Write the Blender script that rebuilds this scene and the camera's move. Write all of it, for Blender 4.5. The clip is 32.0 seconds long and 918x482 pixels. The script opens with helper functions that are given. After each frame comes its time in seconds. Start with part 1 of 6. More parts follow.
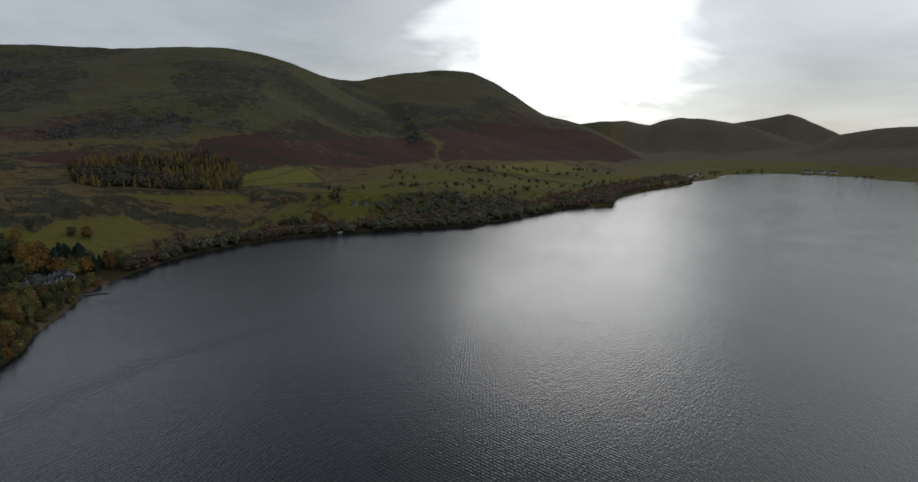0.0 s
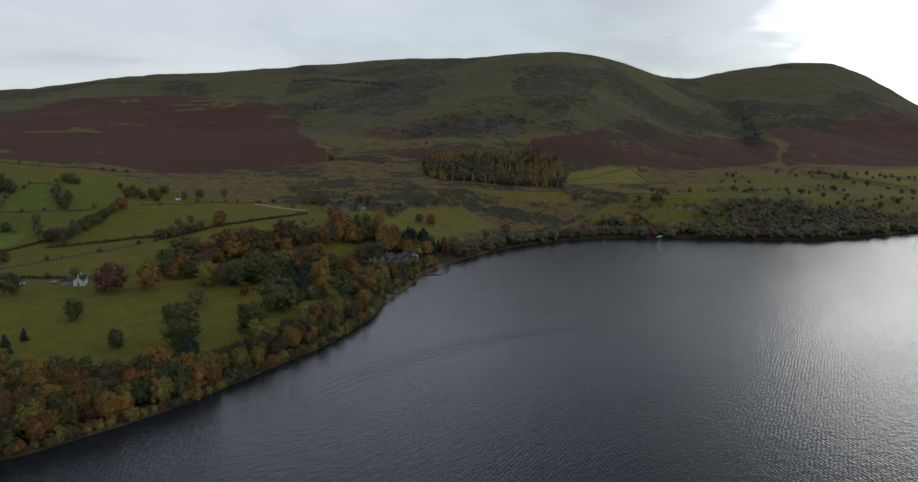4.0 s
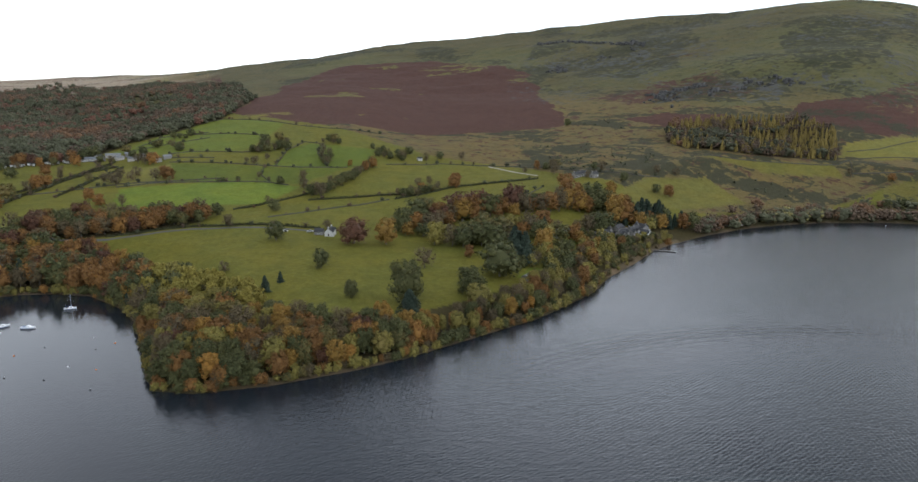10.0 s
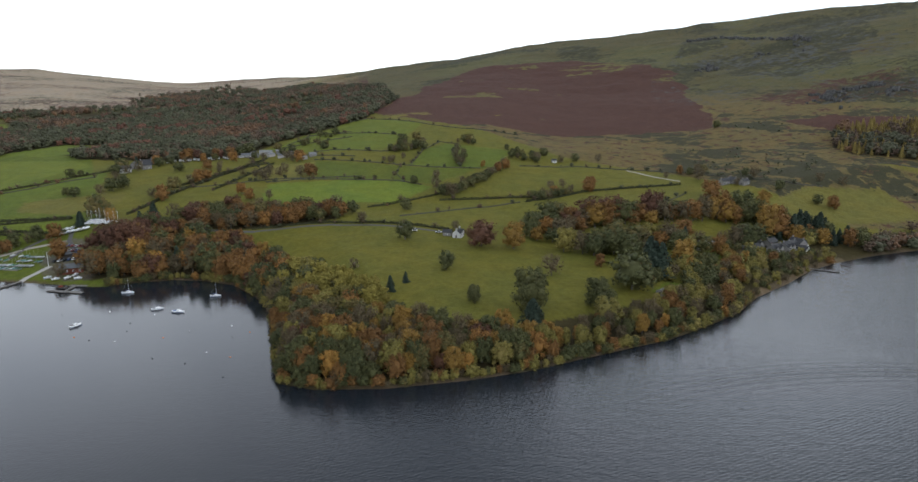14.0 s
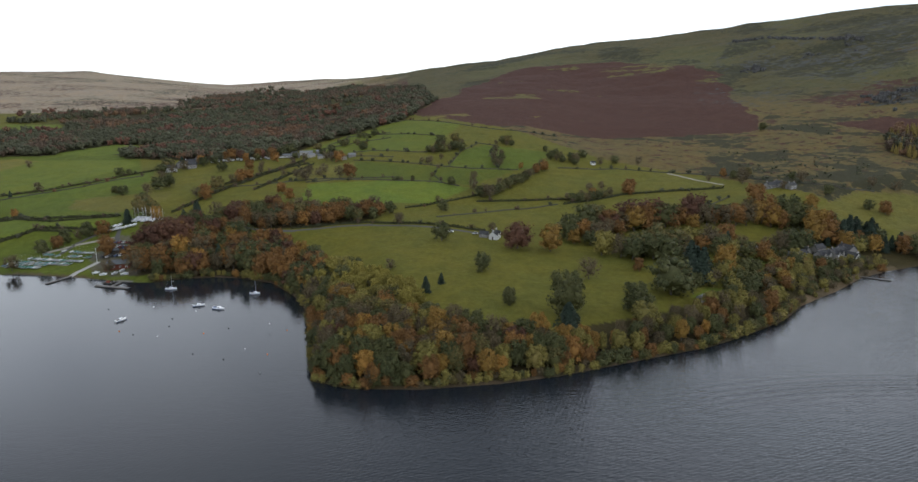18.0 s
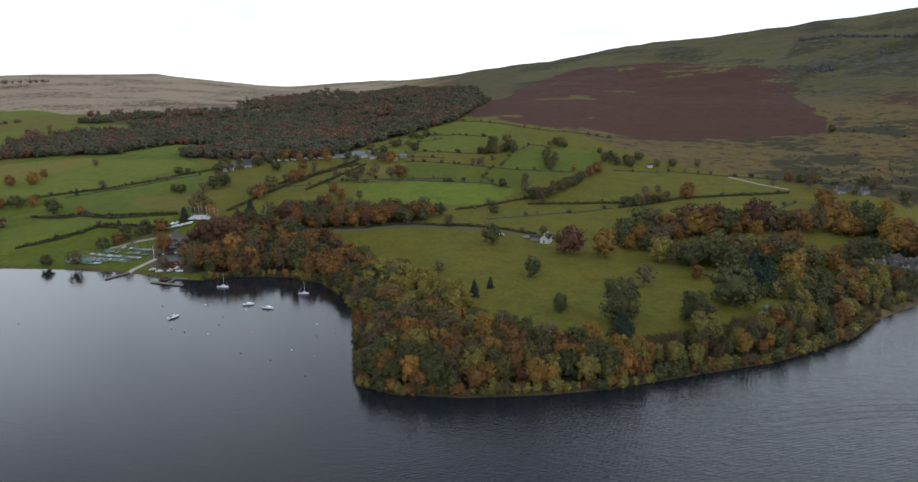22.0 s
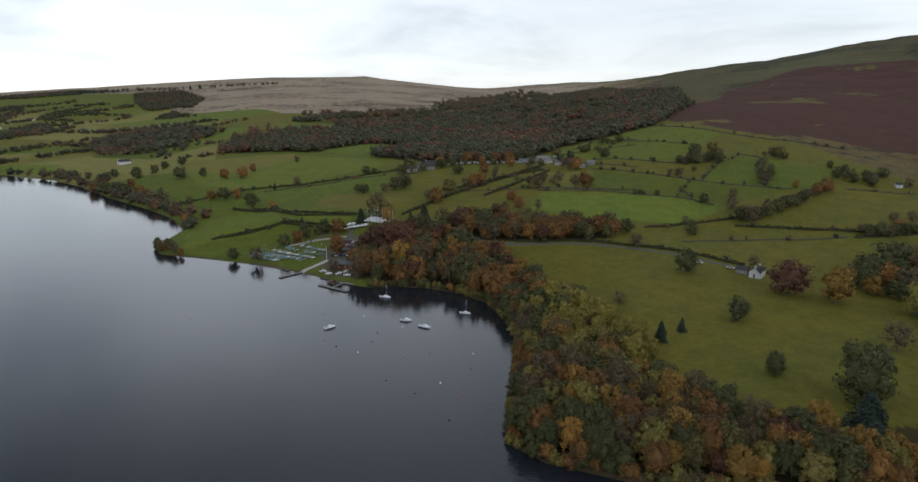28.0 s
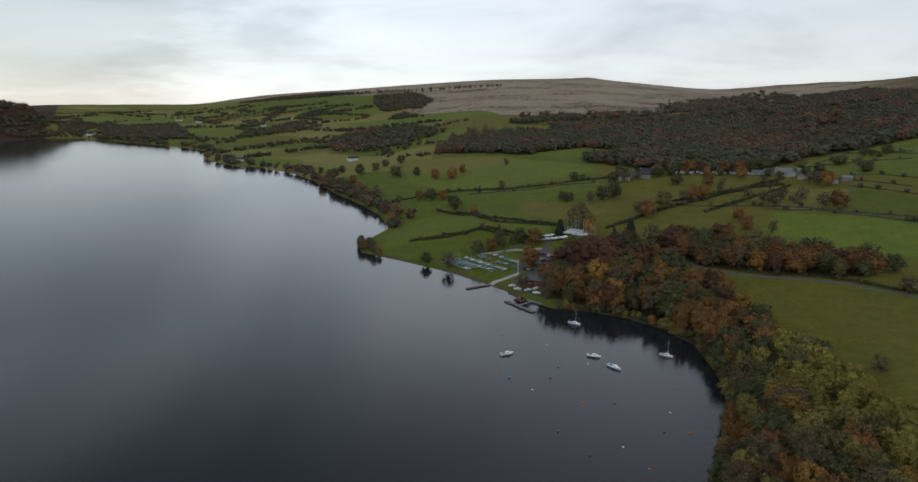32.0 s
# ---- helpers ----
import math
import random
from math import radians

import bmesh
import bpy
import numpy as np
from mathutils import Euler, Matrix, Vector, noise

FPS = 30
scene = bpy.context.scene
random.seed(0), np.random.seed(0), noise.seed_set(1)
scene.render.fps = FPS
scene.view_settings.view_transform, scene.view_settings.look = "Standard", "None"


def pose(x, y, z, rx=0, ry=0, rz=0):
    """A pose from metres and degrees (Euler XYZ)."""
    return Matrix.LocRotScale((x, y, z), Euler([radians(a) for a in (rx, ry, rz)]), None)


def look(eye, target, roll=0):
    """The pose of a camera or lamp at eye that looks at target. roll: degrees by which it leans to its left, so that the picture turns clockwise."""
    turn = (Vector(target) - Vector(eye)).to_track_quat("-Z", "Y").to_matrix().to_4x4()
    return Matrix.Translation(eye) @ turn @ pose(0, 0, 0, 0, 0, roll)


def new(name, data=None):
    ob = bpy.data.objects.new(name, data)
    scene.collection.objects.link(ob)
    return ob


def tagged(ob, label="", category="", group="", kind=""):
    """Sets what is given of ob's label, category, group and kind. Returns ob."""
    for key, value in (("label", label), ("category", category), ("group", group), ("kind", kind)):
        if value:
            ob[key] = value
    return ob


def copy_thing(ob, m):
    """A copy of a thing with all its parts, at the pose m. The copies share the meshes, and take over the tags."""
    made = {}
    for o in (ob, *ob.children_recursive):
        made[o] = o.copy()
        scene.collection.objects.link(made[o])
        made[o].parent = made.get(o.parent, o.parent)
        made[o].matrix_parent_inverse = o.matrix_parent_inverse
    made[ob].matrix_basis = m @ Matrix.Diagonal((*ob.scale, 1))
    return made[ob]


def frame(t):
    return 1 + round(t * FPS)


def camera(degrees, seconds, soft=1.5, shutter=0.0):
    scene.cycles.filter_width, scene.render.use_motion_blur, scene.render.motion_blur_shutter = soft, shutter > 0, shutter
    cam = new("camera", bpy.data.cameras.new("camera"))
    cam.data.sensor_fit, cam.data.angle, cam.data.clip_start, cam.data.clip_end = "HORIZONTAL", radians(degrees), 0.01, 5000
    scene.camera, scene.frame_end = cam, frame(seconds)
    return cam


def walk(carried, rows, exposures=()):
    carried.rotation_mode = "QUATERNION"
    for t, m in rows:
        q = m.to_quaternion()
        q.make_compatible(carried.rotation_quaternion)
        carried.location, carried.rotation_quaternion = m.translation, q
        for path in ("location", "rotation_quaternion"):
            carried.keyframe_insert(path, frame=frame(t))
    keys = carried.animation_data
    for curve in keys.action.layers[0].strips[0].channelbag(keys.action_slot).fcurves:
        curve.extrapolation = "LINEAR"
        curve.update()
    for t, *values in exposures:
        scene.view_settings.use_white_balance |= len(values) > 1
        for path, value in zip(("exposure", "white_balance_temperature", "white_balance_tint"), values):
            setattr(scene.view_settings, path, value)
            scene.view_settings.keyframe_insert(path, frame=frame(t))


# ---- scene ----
cam = camera(71.2, 32.0)
EXPOSURES = [(0, -1.56), (2.5, -1.36), (4.5, -1.02), (6.5, -0.35), (9, 0.05), (13, -0.08), (20, -0.33), (26, -0.52), (30, -0.9), (32, -0.97)]
# seconds, place, heading, tilt and lean of the flying camera
PATH = [
    (0.0, -29.56, -31.14, 114.15, -67.30, -9.56, 0.08),
    (0.5, -28.58, -30.50, 113.95, -63.64, -9.55, 0.09),
    (1.0, -27.58, -29.90, 113.75, -59.76, -9.55, 0.15),
    (1.5, -26.60, -29.40, 113.56, -55.52, -9.55, 0.21),
    (2.0, -25.42, -28.95, 113.40, -51.22, -9.55, 0.18),
    (2.5, -24.21, -28.43, 113.25, -47.31, -9.55, 0.10),
    (3.0, -22.90, -27.79, 113.09, -44.13, -9.53, 0.08),
    (3.5, -21.52, -27.07, 112.92, -41.52, -9.53, 0.09),
    (4.0, -20.20, -26.26, 112.74, -38.99, -9.53, 0.09),
    (4.5, -18.94, -25.52, 112.57, -36.72, -9.49, 0.12),
    (6.5, -13.96, -22.16, 111.99, -34.13, -12.28, -0.01),
    (7.0, -13.15, -20.97, 111.92, -33.49, -12.70, -0.07),
    (7.5, -12.09, -19.79, 111.90, -31.58, -12.68, -0.05),
    (8.0, -10.90, -18.53, 111.91, -28.69, -12.67, -0.03),
    (8.5, -9.67, -17.28, 111.98, -25.75, -12.66, -0.02),
    (9.0, -8.61, -16.02, 112.06, -22.95, -12.66, -0.05),
    (9.5, -7.68, -14.74, 112.14, -20.40, -12.65, -0.06),
    (10.0, -6.63, -13.50, 112.24, -17.91, -12.64, -0.06),
    (10.5, -5.65, -12.15, 112.35, -15.19, -12.64, -0.07),
    (11.0, -4.69, -10.68, 112.44, -12.44, -12.63, -0.08),
    (11.5, -3.77, -9.09, 112.51, -10.30, -12.64, -0.07),
    (12.0, -2.93, -7.47, 112.55, -8.49, -12.64, -0.07),
    (12.5, -2.19, -5.85, 112.54, -7.48, -12.63, -0.09),
    (13.0, -1.54, -4.35, 112.52, -6.67, -12.61, -0.13),
    (13.5, -0.98, -3.01, 112.50, -5.93, -12.61, -0.12),
    (14.0, -0.54, -1.89, 112.45, -5.77, -12.60, -0.12),
    (14.5, -0.25, -1.09, 112.37, -6.42, -12.61, -0.10),
    (16.5, 0.11, -1.28, 112.20, -6.26, -12.50, -0.11),
    (17.0, 0.03, -1.08, 112.28, -5.12, -12.50, -0.10),
    (17.5, 0.28, -0.86, 112.33, -3.81, -12.49, -0.08),
    (18.0, 0.34, -0.78, 112.31, -2.34, -12.47, -0.09),
    (18.5, 0.22, -0.53, 112.18, -0.96, -12.42, -0.03),
    (19.0, 0.00, 0.00, 112.00, 0.00, -12.40, -0.03),
    (19.5, 0.15, 0.65, 111.81, 0.92, -12.37, -0.03),
    (20.0, 0.30, 1.49, 111.62, 1.87, -12.34, -0.04),
    (20.5, 0.32, 2.54, 111.47, 2.79, -12.33, -0.05),
    (21.0, 0.59, 3.85, 111.39, 3.42, -12.32, -0.07),
    (21.5, 0.71, 5.40, 111.44, 3.23, -12.33, -0.11),
    (22.0, 0.97, 7.16, 111.62, 2.29, -12.34, -0.13),
    (22.5, 1.12, 9.15, 111.87, 1.04, -12.35, -0.07),
    (23.0, 1.20, 11.64, 112.07, 0.12, -12.36, -0.12),
    (23.5, 1.27, 14.57, 112.15, -0.56, -12.36, -0.11),
    (24.0, 1.22, 18.14, 112.11, -0.70, -12.35, -0.13),
    (24.5, 1.11, 21.92, 111.96, 0.05, -12.34, -0.15),
    (25.0, 1.14, 25.96, 111.76, 2.30, -12.33, -0.19),
    (25.5, 1.07, 30.30, 111.59, 5.44, -12.29, -0.13),
    (26.0, 0.88, 34.91, 111.41, 9.48, -12.25, -0.12),
    (26.5, 0.68, 39.52, 111.24, 13.60, -12.22, -0.12),
    (28.5, -1.27, 59.35, 111.62, 20.93, -12.19, 0.29),
    (29.0, -1.83, 64.30, 111.68, 23.51, -12.19, 0.17),
    (29.5, -2.65, 69.32, 111.74, 25.64, -12.18, 0.13),
    (30.0, -3.76, 74.46, 111.79, 28.52, -12.18, 0.16),
    (30.5, -5.01, 79.61, 111.84, 31.74, -12.19, 0.21),
    (31.0, -6.35, 84.67, 111.88, 34.80, -12.18, 0.39),
    (31.5, -7.79, 89.52, 111.89, 36.56, -12.21, 0.49),
    (32.0, -9.35, 94.22, 111.88, 38.44, -12.17, 0.45),
]


def view(x, y, z, turn, tilt, lean):
    return pose(x, y, z, 90 + tilt, 0, turn) @ pose(0, 0, 0, 0, 0, lean)


walk(cam, [(t, view(*row)) for t, *row in PATH], exposures=EXPOSURES)

# ---- sky and sun: low cloud, with the sun behind a thin place in it over the head of the lake ----
SUN_AZ, SUN_EL = 78.0, 14.0
SUN_WAY = Vector((math.sin(radians(SUN_AZ)) * math.cos(radians(SUN_EL)), math.cos(radians(SUN_AZ)) * math.cos(radians(SUN_EL)), math.sin(radians(SUN_EL))))


class Nodes:
    """A short hand for writing node trees."""

    def __init__(self, tree):
        self.tree = tree
        tree.nodes.clear()

    def add(self, kind, _out=0, **values):
        node = self.tree.nodes.new(kind)
        for key, value in values.items():
            if key == "operation":
                node.operation = value
                continue
            name = key.replace("_", " ")
            socket = node.inputs[int(key[1:])] if key[0] == "i" and key[1:].isdigit() else node.inputs[name]
            if isinstance(value, bpy.types.NodeSocket):
                self.tree.links.new(value, socket)
            else:
                socket.default_value = value
        return node.outputs[_out] if len(node.outputs) else None

    def math(self, op, a, b=0.0, c=0.0):
        return self.add("ShaderNodeMath", operation=op, i0=a, i1=b, i2=c)

    def mix(self, fac, a, b, blend="MIX"):
        node = self.tree.nodes.new("ShaderNodeMix")
        node.data_type, node.blend_type = "RGBA", blend
        for k, v in ((0, fac), (6, a), (7, b)):
            if isinstance(v, bpy.types.NodeSocket):
                self.tree.links.new(v, node.inputs[k])
            else:
                node.inputs[k].default_value = v if k == 0 else (*v, 1)
        return node.outputs[2]

    def noise(self, vector, scale, detail=3.0, rough=0.55, distort=0.0, out=0):
        return self.add("ShaderNodeTexNoise", out, Vector=vector, Scale=scale, Detail=detail, Roughness=rough, Distortion=distort)

    def ramp(self, fac, *stops):
        node = self.tree.nodes.new("ShaderNodeValToRGB")
        self.tree.links.new(fac, node.inputs[0])
        e = node.color_ramp.elements
        while len(e) < len(stops):
            e.new(0.5)
        for k, (at, value) in enumerate(stops):
            e[k].position = at
            e[k].color = (value, value, value, 1) if isinstance(value, (int, float)) else (*value, 1)
        return node.outputs[0]


world = bpy.data.worlds.new("overcast_sky")
world.use_nodes = True
scene.world = world
n = Nodes(world.node_tree)
way = n.add("ShaderNodeTexCoord")
nishita = n.tree.nodes.new("ShaderNodeTexSky")
nishita.sky_type, nishita.sun_disc, nishita.sun_elevation, nishita.sun_rotation = "NISHITA", False, radians(SUN_EL), radians(SUN_AZ)
nishita.dust_density = 0.0
clear = nishita.outputs[0]
xyz = n.tree.nodes.new("ShaderNodeSeparateXYZ")
n.tree.links.new(way, xyz.inputs[0])
up = n.math("ADD", n.math("MAXIMUM", xyz.outputs[2], 0.0), 0.17)
flat_way = n.add("ShaderNodeCombineXYZ", X=n.math("DIVIDE", xyz.outputs[0], up), Y=n.math("DIVIDE", xyz.outputs[1], up), Z=0.0)
cloud = n.noise(flat_way, 0.75, 5.0, 0.55, 0.4)
toward = n.add("ShaderNodeVectorMath", 1, operation="DOT_PRODUCT", i0=way, i1=SUN_WAY)
# low ceiling: grey undersides and lighter breaks; brighter low in the west
cover = n.ramp(cloud, (0.34, (1.20, 1.26, 1.37)), (0.50, (1.00, 1.07, 1.19)), (0.66, (0.54, 0.60, 0.72)))
ragged = n.noise(flat_way, 1.1, 4.0, 0.6, 0.6)
bright_way = n.add("ShaderNodeVectorMath", 1, operation="DOT_PRODUCT", i0=way, i1=(0.963, 0.222, 0.150))
halo = n.ramp(toward, (0.84, 0.0), (0.93, 0.18), (0.985, 0.45), (0.996, 0.9))
gap = n.ramp(n.math("ADD", bright_way, n.math("MULTIPLY", n.math("SUBTRACT", ragged, 0.5), -0.07)), (0.958, 0.0), (0.976, 0.35), (0.988, 1.0))
glow = n.math("MAXIMUM", halo, gap)
# brighter patch mostly above view, added to lighten the water towards the right
bright_patch = n.ramp(n.add("ShaderNodeVectorMath", 1, operation="DOT_PRODUCT", i0=way, i1=(0.885, -0.156, 0.438)), (0.90, 0.0), (0.98, 0.58))
glow = n.math("MAXIMUM", glow, bright_patch)
lit = n.add("ShaderNodeVectorMath", operation="SCALE", i0=(1.0, 0.985, 0.96), Scale=n.math("MULTIPLY", glow, 3.4))
# cloud above view dimmed left of the sun, to darken the water below
dim_way = n.add("ShaderNodeVectorMath", 1, operation="DOT_PRODUCT", i0=way, i1=(0.826, 0.334, 0.454))
cover = n.add("ShaderNodeVectorMath", operation="SCALE", i0=cover, Scale=n.ramp(dim_way, (0.87, 1.0), (0.97, 0.45)))
total = n.add("ShaderNodeVectorMath", operation="ADD", i0=cover, i1=lit)
# sky above view dimmed to the north and west, to darken the water
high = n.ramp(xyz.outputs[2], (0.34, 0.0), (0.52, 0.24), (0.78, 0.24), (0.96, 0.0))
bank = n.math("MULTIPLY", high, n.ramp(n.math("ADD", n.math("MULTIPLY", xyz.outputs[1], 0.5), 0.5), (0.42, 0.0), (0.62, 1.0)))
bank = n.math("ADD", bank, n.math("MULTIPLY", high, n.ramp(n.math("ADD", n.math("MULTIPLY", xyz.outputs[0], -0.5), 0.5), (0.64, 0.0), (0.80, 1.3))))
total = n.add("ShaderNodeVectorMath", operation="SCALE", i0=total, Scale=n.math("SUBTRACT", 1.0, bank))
# unseen southern sky brightened, added light for the land facing the lake
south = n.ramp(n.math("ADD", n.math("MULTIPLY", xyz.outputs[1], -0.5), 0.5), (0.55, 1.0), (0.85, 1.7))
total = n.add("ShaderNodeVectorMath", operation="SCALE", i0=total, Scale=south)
# two lighter patches above view, added to brighten the water's reflection
for lighter, edge, gain in (((0.46, 0.78, 0.42), 0.92, 1.1), ((-0.40, 0.86, 0.31), 0.86, 0.45)):
    north = n.add("ShaderNodeVectorMath", 1, operation="DOT_PRODUCT", i0=way, i1=lighter)
    lift_ = n.math("MULTIPLY", n.ramp(north, (edge, 0.0), (0.98, gain)), n.ramp(xyz.outputs[2], (0.20, 0.0), (0.34, 1.0)))
    total = n.add("ShaderNodeVectorMath", operation="SCALE", i0=total, Scale=n.math("ADD", lift_, 1.0))
west = n.add("ShaderNodeVectorMath", 1, operation="DOT_PRODUCT", i0=way, i1=(-0.82, 0.55, 0.08))
total = n.add("ShaderNodeVectorMath", operation="SCALE", i0=total, Scale=n.ramp(west, (0.70, 1.0), (0.97, 1.45)))
low = n.ramp(xyz.outputs[2], (0.0, 1.0), (0.18, 0.6), (0.38, 0.0))
total = n.mix(n.math("MULTIPLY", low, 0.55), total, (1.48, 1.55, 1.65))
# darker cloud drifting below the ceiling
for toward_cloud, inner, outer, dim in (((0.84, 0.50, 0.20), 0.992, 0.975, 0.80), ((0.97, -0.12, 0.17), 0.990, 0.965, 0.78), ((-0.935, 0.335, 0.14), 0.993, 0.978, 0.68), ((0.70, 0.69, 0.18), 0.990, 0.965, 0.92)):
    near_cloud = n.math("ADD", n.add("ShaderNodeVectorMath", 1, operation="DOT_PRODUCT", i0=way, i1=toward_cloud), n.math("MULTIPLY", n.math("SUBTRACT", n.noise(flat_way, 2.2, 5.0, 0.6, 0.5), 0.5), 0.035))
    total = n.add("ShaderNodeVectorMath", operation="SCALE", i0=total, Scale=n.ramp(near_cloud, (outer, 1.0), (inner, dim)))
part_sky = n.add("ShaderNodeBackground", Color=clear, Strength=0.05)
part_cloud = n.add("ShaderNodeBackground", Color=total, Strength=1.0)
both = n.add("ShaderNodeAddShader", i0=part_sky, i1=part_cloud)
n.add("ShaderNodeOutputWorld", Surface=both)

sun = new("sun", bpy.data.lights.new("sun", "SUN"))
sun.data.energy, sun.data.angle, sun.data.color = 0.3, radians(22), (1.0, 0.97, 0.92)
sun.matrix_world = look(SUN_WAY * 100, (0, 0, 0))

# ---- lie of the land: lake shore and heights ----
# shore of the lake, from the far foot of the lake round the bays to its head, then back along the other side
SHORE_NEAR = [(-2090, 905), (-1920, 900), (-1730, 908), (-1560, 914), (-1400, 893), (-1290, 850), (-1200, 776), (-1069, 739), (-978, 750),
              (-857, 732), (-738, 683), (-627, 622), (-531, 579), (-461, 541), (-412, 500), (-398, 470), (-385, 438), (-362, 421),
              (-313, 421), (-271, 419), (-234, 411), (-210, 404), (-190, 397), (-179, 396), (-160, 404), (-141, 407), (-120, 402),
              (-100, 391), (-80, 362), (-68, 335), (-62, 306), (-56, 278)]
SHORE_FAR = [(-53, 259), (-48, 245), (-34, 238), (-6, 236), (27, 240), (52, 246), (78, 256), (104, 266), (128, 275), (155, 291), (180, 308),
             (205, 333), (240, 358), (272, 384), (300, 400), (345, 418), (396, 432), (440, 436), (487, 432), (540, 415), (578, 390),
             (620, 352), (655, 318), (690, 278), (730, 255), (780, 238), (860, 218), (935, 200), (1010, 134), (1075, 148), (1170, 152),
             (1346, 116), (1466, 67), (1600, 45), (1737, -2), (1925, -25), (2030, -150), (2030, -253), (1895, -359), (1782, -445)]
SHORE_BACK = [(1500, -760), (700, -980), (-300, -900), (-1300, -500), (-1900, 100), (-2060, 500), (-2060, 690), (-2160, 800)]
LAKE = np.array(SHORE_NEAR + SHORE_FAR + SHORE_BACK, float)
# bearings seen from the middle of the lake, with distance and height at three steps up the fellside, and far behind it
SLOPES = [
    (-180, 1500, 40, 2200, 120, 3200, 180), (-110, 2300, 20, 2700, 60, 3600, 110), (-76, 2320, 4, 2500, 20, 3400, 40), (-70, 2330, 4, 3000, 20, 4600, 82),
    (-60, 1900, 5, 3000, 28, 4600, 88), (-52, 1350, 10, 2600, 45, 4000, 162), (-45, 1100, 14, 2400, 52, 3800, 190),
    (-35, 740, 17, 1800, 78, 3800, 240), (-27, 720, 30, 1800, 90, 3800, 252), (-17, 760, 42, 1700, 90, 3800, 188),
    (-11, 780, 46, 1500, 100, 3400, 206), (-5, 800, 58, 1300, 110, 2900, 208), (0, 900, 79, 1300, 123, 2300, 212),
    (7, 900, 80, 1350, 136, 2250, 250), (9, 880, 74, 1350, 136, 2250, 266), (14, 735, 43, 1300, 116, 2200, 286), (25, 720, 38, 1287, 124, 2100, 318), (33, 860, 60, 1270, 138, 2050, 346),
    (40, 880, 62, 1200, 140, 2000, 342), (44, 860, 50, 1180, 134, 1970, 352), (48.5, 840, 43, 1160, 128, 1950, 352), (52, 860, 42, 1180, 126, 1950, 334), (55, 900, 40, 1250, 122, 1950, 292),
    (59, 950, 40, 1500, 112, 2300, 286), (62, 980, 42, 1600, 122, 2450, 326), (65, 1000, 42, 1650, 130, 2500, 350), (68, 1040, 40, 1650, 130, 2500, 350), (70.5, 1060, 36, 1700, 118, 2500, 326),
    (75, 1180, 28, 1700, 82, 2400, 186), (77, 1230, 23, 1680, 64, 2300, 160), (79, 1280, 18, 1650, 48, 2200, 140), (84, 1500, 6, 1800, 20, 2050, 40),
    (90, 2040, 5, 2400, 22, 3000, 50), (98, 2050, 5, 2300, 30, 3000, 60), (110, 1750, 5, 2200, 80, 3000, 150), (180, 1500, 40, 2200, 120, 3200, 180)]
# single hills: bearing, distance, height above the land round them, widths across and along the line of sight
HILLS = [(-26.9, 3650, 10, 0.9, 200), (46, 1330, 14, 9, 90), (14.5, 760, 4, 3, 40)]

# long ridges: distance, width along the line of sight, and heights by bearing
RIDGES = [(3300, 420, [(72, 0), (75, 120), (77, 149), (79.8, 172), (82.2, 177), (84.1, 156), (85.3, 178), (86.4, 187), (89.1, 175), (92.2, 140), (94.4, 95), (96.5, 57), (101, 0)]),
          (4460, 420, [(84, 0), (87, 120), (89.5, 168), (92.1, 198), (93.6, 220), (94.5, 230), (95.3, 212), (96.6, 168), (98.2, 107), (103, 0)]),
          (2900, 380, [(93, 0), (95.0, 44), (96.6, 64), (98.5, 113), (100.6, 133), (103, 138), (110, 150), (125, 90), (140, 0)]),
          (2520, 190, [(-95, 40), (-82, 112), (-77, 110), (-73, 106), (-71.4, 98), (-70.1, 88), (-69.0, 58), (-68.0, 28), (-66.9, 0)])]


def lattice(ix, iy, seed):
    h = np.sin(ix * 127.1 + iy * 311.7 + seed * 74.7) * 43758.5453
    return h - np.floor(h)


def ripple(x, y, size, seed=0):
    """Smooth noise from -1 to 1 with features of that size."""
    u, v = x / size, y / size
    iu, iv = np.floor(u), np.floor(v)
    fu, fv = u - iu, v - iv
    fu, fv = fu * fu * (3 - 2 * fu), fv * fv * (3 - 2 * fv)
    a, b = lattice(iu, iv, seed), lattice(iu + 1, iv, seed)
    c, d = lattice(iu, iv + 1, seed), lattice(iu + 1, iv + 1, seed)
    return 2 * ((a + (b - a) * fu) * (1 - fv) + (c + (d - c) * fu) * fv) - 1


def rough(x, y, size, seed=0, octaves=4):
    return sum(ripple(x, y, size / 2 ** k, seed + k * 7) / 2 ** k for k in range(octaves)) / 2


def smooth(a, b, v):
    s = np.clip((v - a) / (b - a), 0, 1)
    return s * s * (3 - 2 * s)


def inside(x, y, ring):
    ring = np.asarray(ring, float)
    hit = np.zeros(np.shape(x), bool)
    for (ax, ay), (bx, by) in zip(ring, np.roll(ring, -1, 0)):
        if ay != by:
            hit ^= ((ay > y) != (by > y)) & (x < (bx - ax) * (y - ay) / (by - ay) + ax)
    return hit


def near_line(x, y, line, closed=False):
    """Distance to a line of points on the plan."""
    line = np.asarray(line, float)
    ends = np.roll(line, -1, 0) if closed else line[1:]
    best = np.full(np.shape(x), 1e9)
    for (ax, ay), (bx, by) in zip(line, ends):
        dx, dy = bx - ax, by - ay
        s = np.clip(((x - ax) * dx + (y - ay) * dy) / (dx * dx + dy * dy), 0, 1)
        best = np.minimum(best, np.hypot(x - ax - s * dx, y - ay - s * dy))
    return best


